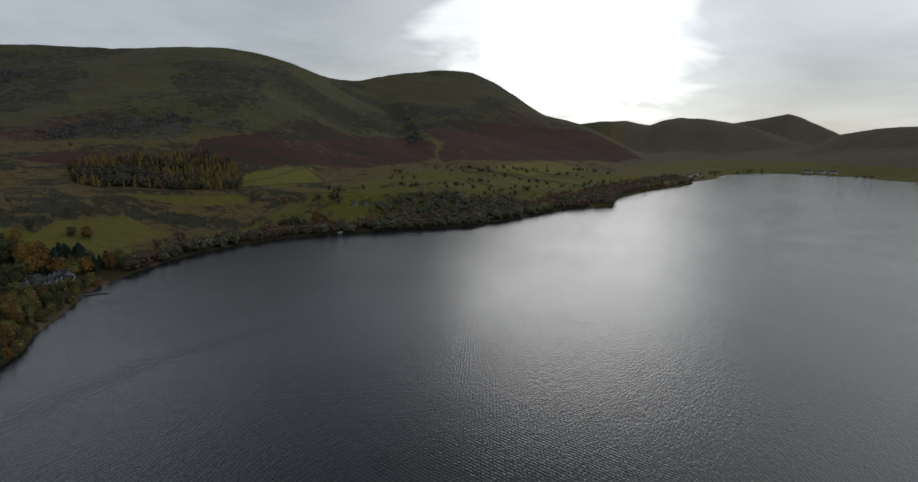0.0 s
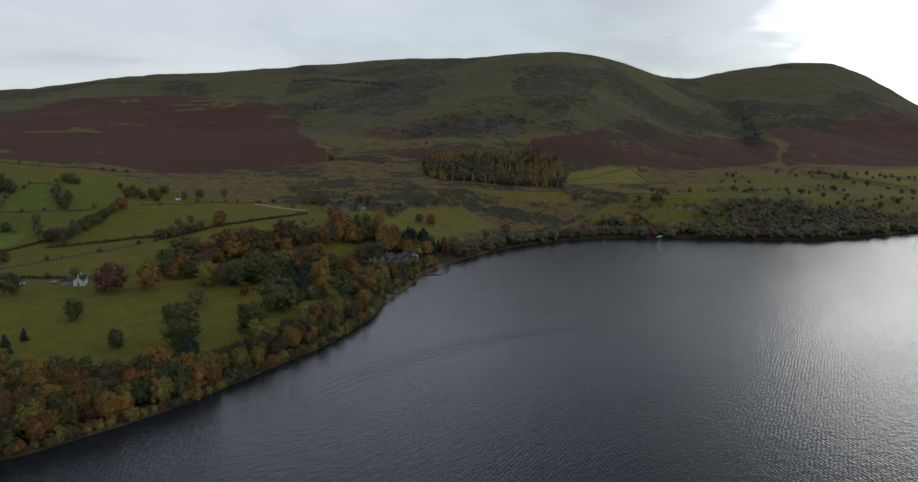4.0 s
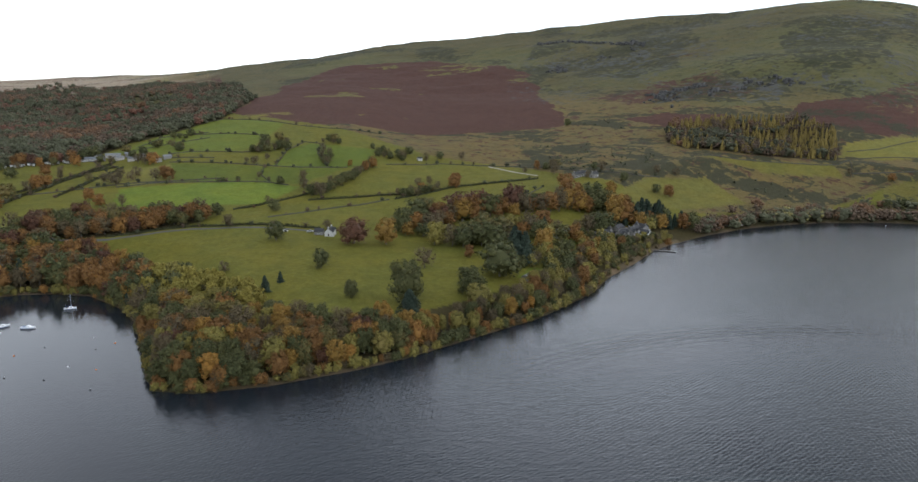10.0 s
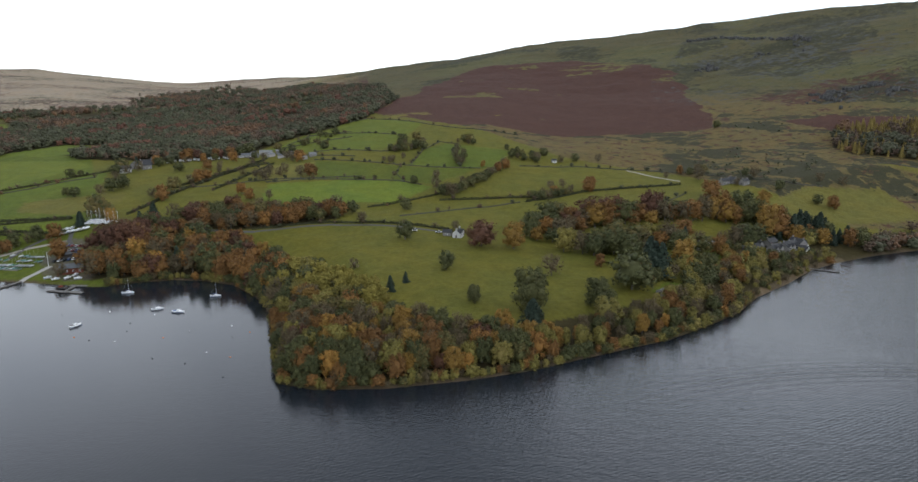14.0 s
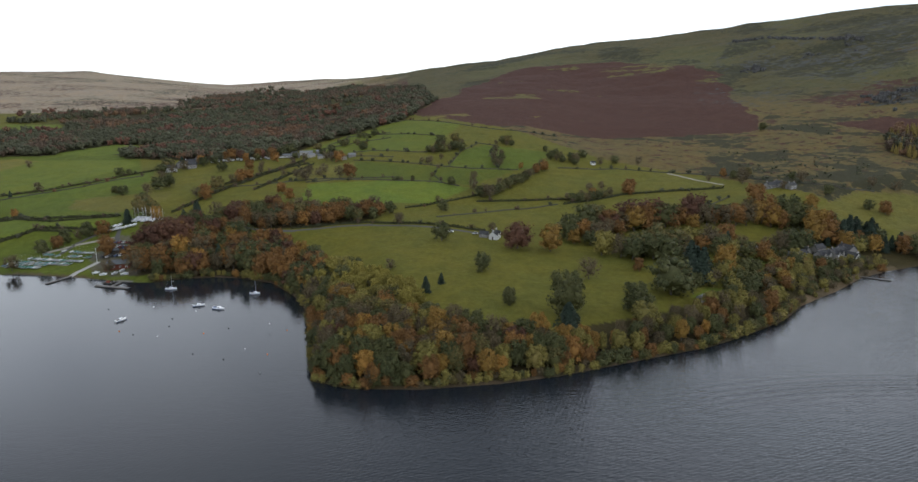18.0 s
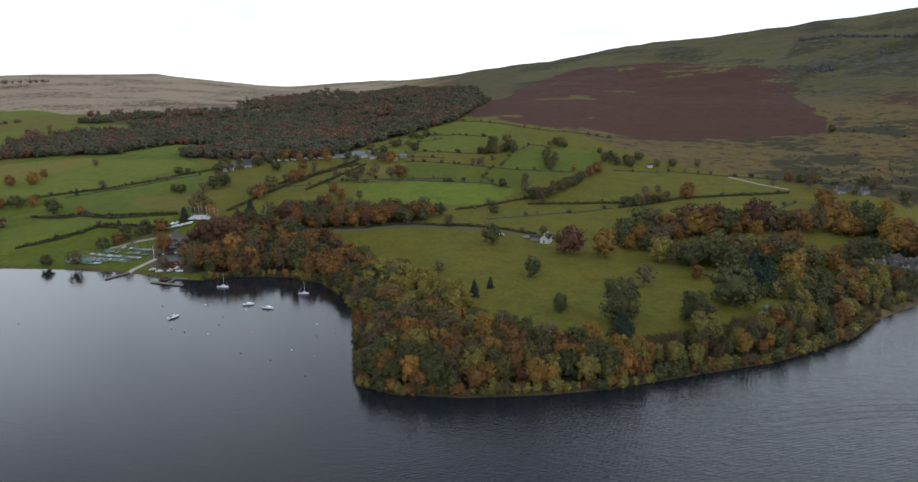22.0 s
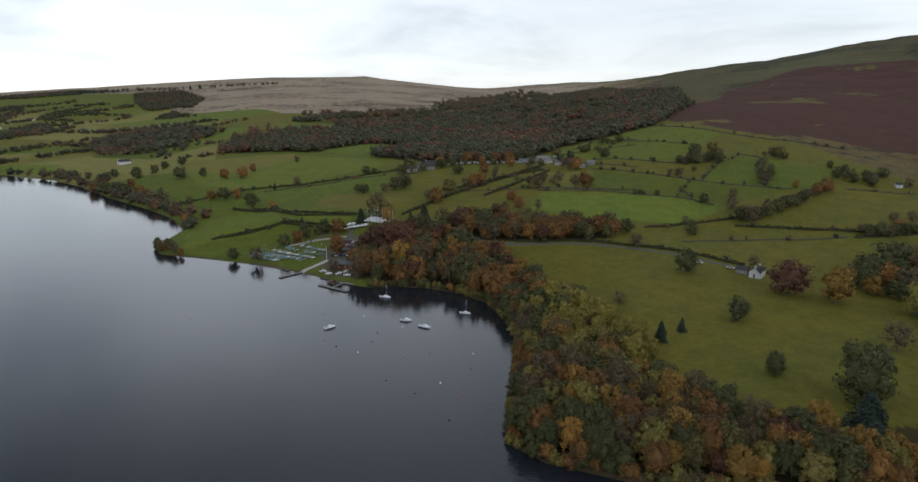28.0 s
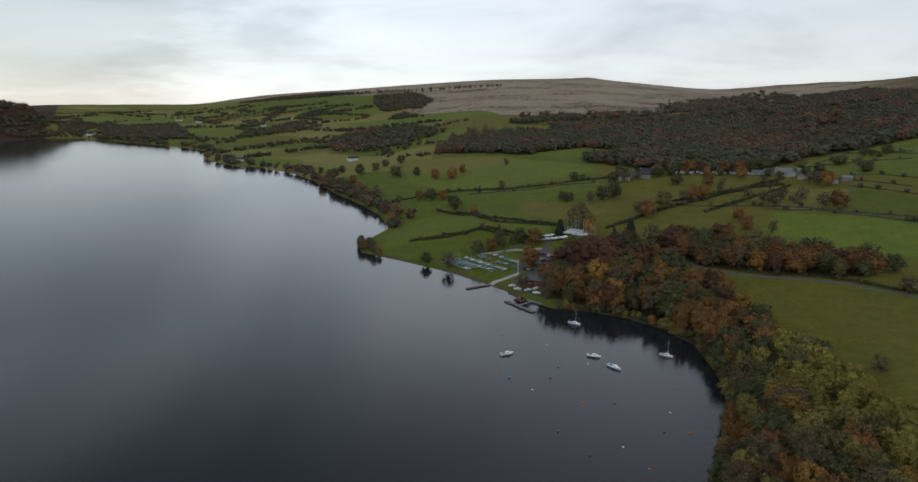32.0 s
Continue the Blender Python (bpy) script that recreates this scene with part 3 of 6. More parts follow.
def ground_material():
    m, n = bsdf("land")
    pos = n.add("ShaderNodeNewGeometry")
    layer = n.tree.nodes.new("ShaderNodeVertexColor")
    layer.layer_name = "cover"
    tint = layer.outputs[0]
    fine = n.noise(pos, 0.35, 5.0, 0.65)
    broad = n.noise(pos, 0.03, 4.0, 0.6)
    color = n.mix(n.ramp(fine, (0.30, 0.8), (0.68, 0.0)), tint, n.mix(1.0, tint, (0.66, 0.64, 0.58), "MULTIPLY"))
    patch = n.noise(pos, 0.09, 5.0, 0.7, 0.4)
    color = n.mix(n.ramp(patch, (0.32, 0.6), (0.57, 0.0)), color, n.mix(1.0, color, (0.62, 0.64, 0.62), "MULTIPLY"))
    color = n.mix(n.ramp(broad, (0.38, 0.0), (0.66, 0.5)), color, n.mix(1.0, color, (1.35, 1.12, 0.85), "MULTIPLY"))
    # what grows on the rough ground, broken up finely: tussocks, bracken, gorse and heather, bare rock
    growth = n.tree.nodes.new("ShaderNodeVertexColor")
    growth.layer_name = "growth"
    shares = n.tree.nodes.new("ShaderNodeSeparateColor")
    n.tree.links.new(growth.outputs[0], shares.inputs[0])
    tufts = n.noise(pos, 0.075, 8.0, 0.72, 0.5)
    clumps = n.noise(n.add("ShaderNodeMapping", Vector=pos, Location=(310, 90, 0)), 0.075, 8.0, 0.72, 0.7)
    outcrop = n.noise(n.add("ShaderNodeMapping", Vector=pos, Scale=(1.0, 1.0, 0.4)), 0.07, 8.0, 0.75, 0.3)
    specks = n.noise(pos, 0.6, 3.0, 0.7)
    fern = n.mix(n.ramp(specks, (0.34, 0.0), (0.66, 1.0)), (0.032, 0.015, 0.013), (0.072, 0.030, 0.023))
    fern = n.mix(n.ramp(clumps, (0.40, 0.0), (0.68, 0.5)), fern, (0.088, 0.045, 0.030))
    color = n.mix(n.ramp(n.math("ADD", tufts, n.math("MULTIPLY", shares.outputs[1], 0.5)), (0.70, 0.0), (0.78, 0.95)), color, fern)
    heath = n.mix(specks, (0.016, 0.019, 0.012), (0.046, 0.046, 0.024))
    color = n.mix(n.ramp(n.math("ADD", clumps, n.math("MULTIPLY", shares.outputs[0], 0.5)), (0.73, 0.0), (0.77, 0.9)), color, heath)
    stone = n.mix(specks, (0.030, 0.031, 0.031), (0.095, 0.095, 0.092))
    color = n.mix(n.ramp(n.math("ADD", outcrop, n.math("MULTIPLY", shares.outputs[2], 0.5)), (0.74, 0.0), (0.80, 0.9)), color, stone)
    finish(n, color, 0.95, n.math("ADD", fine, n.math("MULTIPLY", clumps, 1.5)), 0.8, 0.9, Specular_IOR_Level=0.1)
    return m


def water_material():
    m, n = bsdf("lake_water")
    pos = n.add("ShaderNodeNewGeometry")
    turned = n.add("ShaderNodeMapping", Vector=pos, Rotation=(0, 0, 0.45), Scale=(1.0, 2.6, 1.0))
    chop = n.noise(turned, 0.34, 2.0, 0.5, 0.6)
    # two trains of small wind waves crossing each other
    trains = []
    for turn, scale in ((0.384, 0.19), (1.22, 0.22)):
        train = n.tree.nodes.new("ShaderNodeTexWave")
        train.wave_type, train.bands_direction = "BANDS", "X"
        n.tree.links.new(n.add("ShaderNodeMapping", Vector=pos, Rotation=(0, 0, turn)), train.inputs["Vector"])
        for key, value in (("Scale", scale), ("Distortion", 4.0), ("Detail", 2.0), ("Detail Scale", 0.3), ("Detail Roughness", 0.55)):
            train.inputs[key].default_value = value
        trains.append(n.math("MULTIPLY", train.outputs[1], n.ramp(n.noise(n.add("ShaderNodeMapping", Vector=pos, Location=(scale * 900, 0, 0)), 0.02, 3.0, 0.6), (0.36, 0.5), (0.64, 1.0))))
    crests = n.math("ADD", *trains)
    fine = n.noise(turned, 0.95, 2.0, 0.5, 0.3)
    swell = n.noise(turned, 0.11, 2.0, 0.5, 0.3)
    gusts = n.noise(pos, 0.006, 3.0, 0.5, 0.5)
    north = n.tree.nodes.new("ShaderNodeSeparateXYZ")
    n.tree.links.new(pos, north.inputs[0])
    # calm in the bay and along the western reach, ruffled in the open water
    open_water = n.ramp(n.math("ADD", n.math("DIVIDE", north.outputs[0], 600.0), 0.5), (0.24, 0.15), (0.40, 0.26), (0.54, 1.0))
    waves = n.math("ADD", n.math("MULTIPLY", chop, n.ramp(gusts, (0.35, 0.45), (0.62, 0.9))), n.math("ADD", n.math("MULTIPLY", swell, 0.4), n.math("ADD", n.math("MULTIPLY", fine, 0.25), n.math("MULTIPLY", crests, 0.135))))
    waves = n.math("MULTIPLY", waves, open_water)
    # the curved wash that a boat has left
    away = n.add("ShaderNodeVectorMath", 1, operation="DISTANCE", i0=pos, i1=(171.7, -0.4, 0.0))
    off = n.math("SUBTRACT", away, 231.4)
    wash = n.math("MULTIPLY", n.math("SINE", n.math("MULTIPLY", off, 1.35)), n.ramp(n.math("ABSOLUTE", n.math("DIVIDE", off, 16.0)), (0.15, 1.0), (1.0, 0.0)))
    reach = n.math("MULTIPLY", n.ramp(n.math("DIVIDE", north.outputs[0], 400.0), (0.18, 0.0), (0.34, 1.0), (0.62, 0.8), (0.85, 0.0)), n.math("GREATER_THAN", north.outputs[1], 60.0))
    waves = n.math("ADD", waves, n.math("MULTIPLY", n.math("MULTIPLY", wash, reach), 0.3))
    finish(n, (0.010, 0.013, 0.017, 1), 0.07, waves, 1.0, 0.24, IOR=1.333)
    return m


LAND, WATER = ground_material(), water_material()


def sheet(name, rings, bearings, rise, material):
    """A round sheet of quads from rings and bearings; rise gives its height."""
    b = np.radians(bearings)
    x, y = np.outer(rings, np.sin(b)), np.outer(rings, np.cos(b))
    z = rise(x, y)
    nr, nb = x.shape
    k = np.arange(nr * nb).reshape(nr, nb)
    quads = np.stack([k[:-1, :-1], k[:-1, 1:], k[1:, 1:], k[1:, :-1]], -1).reshape(-1, 4)[:, ::-1]
    mesh = bpy.data.meshes.new(name)
    mesh.vertices.add(nr * nb)
    mesh.vertices.foreach_set("co", np.stack([x, y, z], -1).ravel())
    mesh.loops.add(quads.size)
    mesh.loops.foreach_set("vertex_index", quads.ravel())
    mesh.polygons.add(len(quads))
    mesh.polygons.foreach_set("loop_start", np.arange(len(quads)) * 4)
    mesh.polygons.foreach_set("use_smooth", np.ones(len(quads), bool))
    mesh.update(calc_edges=True)
    mesh.materials.append(material)
    return new(name, mesh), x.ravel(), y.ravel(), z.ravel()


steps = [6.0]
while steps[-1] < 4980:
    steps.append(steps[-1] + max(1.6, steps[-1] * 0.0068) if steps[-1] > 200 else steps[-1] + 24)
bearings = np.concatenate([np.arange(-180, -80, 5.0), np.arange(-80, 108, 0.22), np.arange(108, 181, 4.0)])
ground, gx, gy, gz = sheet("ground", np.array(steps), bearings, height, LAND)
tagged(ground, "green pastures, russet bracken and rough moor rising to the fells", "ground", kind="structure")
water, *_ = sheet("water", np.array([0.1, 100, 300, 800, 2000, 3500]), np.arange(-180, 181, 6.0), lambda x, y: 0 * x, WATER)
tagged(water, "dark rippled lake water under an overcast sky", "water", kind="structure")

# ---- what grows on the land ----
GRASS, LUSH, PALE = (0.110, 0.109, 0.020), (0.102, 0.134, 0.021), (0.146, 0.138, 0.034)
ROUGH_GRASS, FELL, FELL_GREEN, HAZY_MOOR = (0.118, 0.094, 0.040), (0.080, 0.074, 0.036), (0.090, 0.091, 0.040), (0.275, 0.232, 0.178)
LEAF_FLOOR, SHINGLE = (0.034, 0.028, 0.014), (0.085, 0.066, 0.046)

GARDEN_LAWNS = [[(140, 329), (156, 342), (166, 343), (159, 326), (147, 322)], [(200, 388), (210, 402), (225, 409), (218, 394), (204, 385)]]
GRAVEL = (0.105, 0.098, 0.086)
YARD = [(-246, 470), (-240, 452), (-236, 436), (-224, 420), (-204, 406), (-193, 404), (-196, 424), (-208, 440), (-214, 462), (-226, 476)]
WOOD_CLUB = [(-198, 402), (-150, 409), (-110, 403), (-92, 420), (-108, 450), (-140, 470), (-178, 486), (-204, 480), (-207, 440)]


def land_cover(x, y, z):
    r, b = np.hypot(x, y), np.degrees(np.arctan2(x, y))
    wx, wy = x + 7 * rough(x, y, 45, 11), y + 7 * rough(x, y, 45, 12)
    bx, by = x + 40 * rough(x, y, 160, 13), y + 40 * rough(x, y, 160, 14)
    c = np.empty((len(x), 3))
    c[:] = GRASS
    c[(b < -24) & (r < 1100)] = np.array(LUSH) * 0.85

    def lay(mask, color, amount=1.0):
        amount = np.broadcast_to(np.asarray(amount, float), x.shape)[mask, None]
        c[mask] = c[mask] * (1 - amount) + np.array(color) * amount

    streak = rough(b * 7, r, 34, 31)
    # shares of gorse or heather, bracken and bare rock
    grow = np.zeros((len(x), 3))

    def sow(mask, kind, amount):
        amount = np.broadcast_to(np.asarray(amount, float), x.shape)
        grow[mask, kind] = np.maximum(grow[mask, kind], amount[mask])

    edge = np.interp(b, [-12, -3, 3, 14, 24, 30, 38, 48, 56, 64, 75, 84], [1700, 1080, 925, 745, 690, 640, 600, 680, 860, 1050, 1230, 1560])
    lay((b > -6) & (r > edge), ROUGH_GRASS, 0.95)
    lay((b > -3) & (b < 80) & (z > 96), FELL, smooth(96, 130, z))
    fell = (b > -4) & (b < 82) & (z > 100)
    lay(fell, FELL_GREEN, 0.8 * smooth(-0.05, 0.25, rough(x, y, 260, 37, 4)))
    sow(fell, 0, 0.30 + 0.34 * smooth(-0.1, 0.4, rough(x, y, 170, 35)))
    sow(fell & (b > 22), 2, 0.30 + 0.16 * smooth(0.0, 0.4, rough(b * 26, r, 90, 39, 5)))
    sow((b > 25) & (b < 82) & (r > edge), 1, 0.55 * smooth(0.0, 0.35, rough(x, y, 240, 33)) * smooth(70, 90, z) * smooth(250, 170, z))
    rx, ry = x + 26 * rough(x, y, 80, 15), y + 26 * rough(x, y, 80, 16)
    for ring in BRACKEN[:2]:
        sow(inside(rx, ry, ring), 1, 0.95)
    for ring in BRACKEN[2:]:
        sow(inside(bx, by, ring), 1, np.interp(z, [60, 110, 170, 230], [0.85, 0.8, 0.62, 0.4]) + 0.45 * rough(x, y, 120, 17))
    pale = inside(bx, by, BRACKEN[0]) & (rough(b * 12, r, 70, 41, 5) > 0.31) & (r > 930)
    grow[pale, 1] = 0.42
    lay(pale, PALE, 0.5)
    for ring in HEATHER:
        sow(inside(bx, by, ring), 0, 0.58 + 0.2 * rough(x, y, 60, 55))
    for ring in CRAGS:
        near = inside(bx, by, ring)
        sow(near, 2, 0.28 + 0.26 * smooth(-0.05, 0.2, rough(b * 30, r * 0.35, 30, 43)))
        sow(near, 0, 0.55)
    sow((b > 52) & (b < 82) & (r > 600) & (z < 80), 0, 0.26 + 0.2 * smooth(0.0, 0.25, streak))
    sow((b > 52) & (b < 82) & (r > 600) & (z < 80), 1, 0.2)
    lay((b > 52) & (b < 82) & (r > 600) & (z < 80), ROUGH_GRASS, 0.35 * smooth(-0.05, 0.2, rough(x, y, 130, 65)))
    sow((b > 6) & (b < 60) & (r > edge) & (z < 100), 0, 0.30 + 0.30 * smooth(0.0, 0.25, streak))
    sow((b > 0) & (b < 60) & (r > edge) & (z < 100), 1, 0.34)
    for ring in GORSE:
        sow(inside(wx, wy, ring), 0, 0.50 + 0.26 * smooth(-0.14, 0.1, streak) + 0.22 * rough(x, y, 40, 49))
    far_moor = (b < -2) & (b > -62) & (r > np.interp(b, [-62, -52, -45, -38, -30, -12, -2], [4600, 3700, 2900, 1900, 1750, 1700, 1500]))
    # the moor's tint is paled, with distant haze put into its colour
    lay(far_moor, HAZY_MOOR, smooth(-1.5, -10, b + 5 * rough(x, y, 220, 57)))
    sow(far_moor, 1, 0.24 + 0.22 * smooth(0.0, 0.3, rough(x * 0.5, y, 150, 58)) + 0.2 * smooth(-30, -8, b) * smooth(2600, 1500, r))
    sow(far_moor, 0, 0.24 + 0.22 * smooth(0.1, 0.3, rough(x, y, 300, 59)))
    plain = (b < -38) & ~far_moor & (r > 1000)
    # far fields laid paler than near ones, haze included in the colour
    lay(plain, (0.178, 0.172, 0.054), smooth(-0.4, 0.1, ripple(x, y, 210, 51)) * 0.9)
    lay(plain, LUSH, smooth(0.0, 0.2, ripple(x, y, 260, 53)) * 0.7)
    # brown of the distant ridges, lightened a little to stand in for haze
    lay((b > 82) & (r > 1700), (0.105, 0.088, 0.062))
    lay((b > 82) & (r > 1700) & (z < 25), GRASS, 0.8)
    lay((b < -69) & (r > 2100), (0.045, 0.028, 0.020))
    for k, ring in enumerate(LUSH_FIELDS):
        lay(inside(x, y, ring), np.array(LUSH) * (1.0, 0.88, 1.1, 0.82)[k % 4] * (1, (0.95, 1.0, 1.03)[k % 3], 1))
    for k, ring in enumerate(PALE_FIELDS):
        lay(inside(x, y, ring), np.array(PALE) * (0.85, 1.0)[k % 2])
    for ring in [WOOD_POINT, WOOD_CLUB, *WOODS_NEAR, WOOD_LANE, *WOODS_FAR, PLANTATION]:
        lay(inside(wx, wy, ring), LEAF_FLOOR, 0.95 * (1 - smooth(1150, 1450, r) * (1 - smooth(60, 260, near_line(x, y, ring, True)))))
    for ring in (CLEARING_A, CLEARING_B, CLEARING_C):
        lay(inside(x, y, ring), LUSH)
    d = inland(x, y)
    lawn = inside(x, y, [(150, 322), (185, 352), (235, 386), (262, 398), (300, 408), (306, 424), (270, 440), (200, 420), (160, 372)])
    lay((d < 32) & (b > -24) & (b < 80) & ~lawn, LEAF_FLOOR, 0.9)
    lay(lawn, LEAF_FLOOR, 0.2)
    lay(lawn, GRASS, 0.6)
    for ring in GARDEN_LAWNS:
        lay(inside(x, y, ring), LUSH, 1.0)
    for ring in BRACKEN[:2]:
        grow[inside(rx, ry, ring), 0] = 0.1
    lay(inside(wx, wy, YARD), GRAVEL, 0.55 + 0.4 * smooth(-0.1, 0.2, rough(x, y, 9, 69)))
    lay((d < 4.0) & (x > 203) & (x < 312) & (y < 420), (0.150, 0.112, 0.070), 0.5 + 0.4 * smooth(-0.2, 0.2, rough(x, y, 14, 67)))
    lay((d < 1.2) & (r < 2500), SHINGLE, 0.3 + 0.6 * smooth(-0.2, 0.2, rough(x, y, 30, 63)))
    for ring in [*LUSH_FIELDS, *PALE_FIELDS]:
        grow[inside(x, y, ring)] = 0
    return c, grow


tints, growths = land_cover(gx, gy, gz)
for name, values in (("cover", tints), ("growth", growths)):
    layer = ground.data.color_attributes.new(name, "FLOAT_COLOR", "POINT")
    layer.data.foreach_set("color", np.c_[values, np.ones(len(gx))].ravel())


def land(x, y):
    return float(height(np.array([x]), np.array([y]))[0])

# ---- helpers for meshes ----
def mesh_of(name, verts, faces, materials, smooth_faces=False):
    mesh = bpy.data.meshes.new(name)
    verts, faces = np.asarray(verts, float), np.asarray(faces, int)
    mesh.vertices.add(len(verts))
    mesh.vertices.foreach_set("co", verts.ravel())
    mesh.loops.add(faces.size)
    mesh.loops.foreach_set("vertex_index", faces.ravel())
    mesh.polygons.add(len(faces))
    mesh.polygons.foreach_set("loop_start", np.arange(len(faces)) * faces.shape[1])
    if smooth_faces:
        mesh.polygons.foreach_set("use_smooth", np.ones(len(faces), bool))
    mesh.update(calc_edges=True)
    for m in materials if isinstance(materials, (list, tuple)) else [materials]:
        mesh.materials.append(m)
    return mesh


def child(name, mesh, parent, label="", at=None):
    ob = new(name, mesh)
    ob.parent = parent
    if at is not None:
        ob.matrix_basis = at
    if label:
        ob["label"] = label
    return ob


def part(name, bm, material, parent, label=""):
    mesh = bpy.data.meshes.new(name)
    bm.to_mesh(mesh)
    bm.free()
    mesh.materials.append(material)
    return child(name, mesh, parent, label)


def leaf_material(name, dark, light, odd=None, gloss=0.75):
    """Foliage: every spray of leaves takes its own tone between the two, and every tree a tone of its own."""
    m, n = bsdf(name)
    info = n.add("ShaderNodeObjectInfo", 5)
    geo = n.tree.nodes.new("ShaderNodeNewGeometry")
    grain = n.noise(geo.outputs[0], 1.3, 3.0, 0.7)
    island = geo.outputs["Random Per Island"]
    mixed = n.math("ADD", n.math("MULTIPLY", island, 0.55), n.math("MULTIPLY", info, 0.45))
    color = n.mix(mixed, dark, light)
    if odd:
        color = n.mix(n.math("GREATER_THAN", n.math("ADD", info, n.math("MULTIPLY", island, 0.4)), 1.1), color, odd)
    color = n.mix(n.ramp(grain, (0.36, 0.7), (0.6, 0.0)), color, n.mix(1.0, color, (0.66, 0.66, 0.66), "MULTIPLY"))
    finish(n, color, gloss, Specular_IOR_Level=0.2)
    return m


def bark_material():
    m, n = bsdf("bark")
    pos = n.add("ShaderNodeTexCoord", 3)
    grain = n.noise(n.add("ShaderNodeMapping", Vector=pos, Scale=(3, 3, 0.5)), 4.0, 4.0)
    finish(n, n.mix(grain, (0.05, 0.042, 0.034), (0.14, 0.125, 0.105)), 0.9, grain, 0.6, 0.05)
    return m


BARK = bark_material()
LEAVES = {
    "russet": leaf_material("russet_leaves", (0.108, 0.056, 0.020), (0.235, 0.120, 0.036), (0.26, 0.132, 0.036)),
    "gold": leaf_material("golden_leaves", (0.140, 0.084, 0.022), (0.310, 0.182, 0.040), (0.33, 0.17, 0.040)),
    "green": leaf_material("dull_green_leaves", (0.038, 0.047, 0.019), (0.112, 0.108, 0.038), (0.135, 0.105, 0.036)),
    "willow": leaf_material("yellow_green_leaves", (0.120, 0.106, 0.030), (0.265, 0.220, 0.056), (0.20, 0.16, 0.05)),
    "poplar": leaf_material("pale_poplar_leaves", (0.165, 0.142, 0.032), (0.275, 0.228, 0.050)),
    "conifer": leaf_material("dark_needles", (0.014, 0.024, 0.017), (0.036, 0.054, 0.034)),
    "copper": leaf_material("copper_leaves", (0.060, 0.030, 0.020), (0.125, 0.060, 0.034)),
    "bare": leaf_material("last_brown_leaves", (0.068, 0.054, 0.030), (0.140, 0.106, 0.056)),
    "larch": leaf_material("golden_needles", (0.110, 0.088, 0.022), (0.220, 0.165, 0.036), (0.07, 0.07, 0.028)),
}
LABELS = {
    "russet": "tree with russet-brown autumn leaves", "gold": "tree with golden-orange autumn leaves", "green": "broad tree still in dull green leaf",
    "willow": "tree with yellow-green thinning leaves", "conifer": "dark green conifer with drooping boughs", "copper": "wide tree with dark copper-red leaves",
    "bare": "nearly bare tree with grey-brown twigs", "poplar": "tall poplar with thin pale yellow-green leaves", "larch": "slender larch with golden needles"}
RNG = np.random.default_rng(7)


def sprays(points, ways, sizes, rng, loose=0.75, layers=1):
    """Leaf sprays at each point, facing roughly outwards."""
    n = len(points)
    verts, faces = [], []
    for k in range(layers):
        face = ways + rng.normal(0, loose, (n, 3))
        face /= np.linalg.norm(face, axis=1, keepdims=True)
        u = np.cross(face, rng.normal(0, 1, (n, 3)))
        u /= np.linalg.norm(u, axis=1, keepdims=True)
        v = np.cross(face, u)
        s = (sizes * rng.uniform(0.7, 1.25, n))[:, None]
        q = rng.uniform(0.6, 1.15, (4, n, 1))
        verts.append(np.stack([points - u * s * q[0], points - v * s * q[1] * 0.8, points + u * s * q[2], points + v * s * q[3] * 0.8], 1))
    verts = np.concatenate(verts).reshape(-1, 3)
    return verts, np.arange(len(verts)).reshape(-1, 4)


GOLDEN = (1 + 5 ** 0.5) / 2
LUMP = np.array([(-1, GOLDEN, 0), (1, GOLDEN, 0), (-1, -GOLDEN, 0), (1, -GOLDEN, 0), (0, -1, GOLDEN), (0, 1, GOLDEN), (0, -1, -GOLDEN), (0, 1, -GOLDEN), (GOLDEN, 0, -1), (GOLDEN, 0, 1), (-GOLDEN, 0, -1), (-GOLDEN, 0, 1)]) / math.hypot(1, GOLDEN)
LUMP_FACES = np.array([(0, 11, 5), (0, 5, 1), (0, 1, 7), (0, 7, 10), (0, 10, 11), (1, 5, 9), (5, 11, 4), (11, 10, 2), (10, 7, 6), (7, 1, 8), (3, 9, 4), (3, 4, 2), (3, 2, 6), (3, 6, 8), (3, 8, 9), (4, 9, 5), (2, 4, 11), (6, 2, 10), (8, 6, 7), (9, 8, 1)])


def leaflets(points, ways, sizes, rng, loose=0.6):
    """Three-cornered leaf sprays at each point, facing roughly outwards."""
    n = len(points)
    face = ways + rng.normal(0, loose, (n, 3))
    face /= np.linalg.norm(face, axis=1, keepdims=True)
    u = np.cross(face, rng.normal(0, 1, (n, 3)))
    u /= np.linalg.norm(u, axis=1, keepdims=True)
    v = np.cross(face, u)
    corners = []
    for k in range(3):
        a = 2.0944 * k + rng.uniform(-0.35, 0.35, (n, 1))
        corners.append(points + (u * np.cos(a) + v * np.sin(a)) * (sizes[:, None] * rng.uniform(0.7, 1.3, (n, 1))))
    return np.stack(corners, 1).reshape(-1, 3), np.arange(3 * n).reshape(-1, 3)


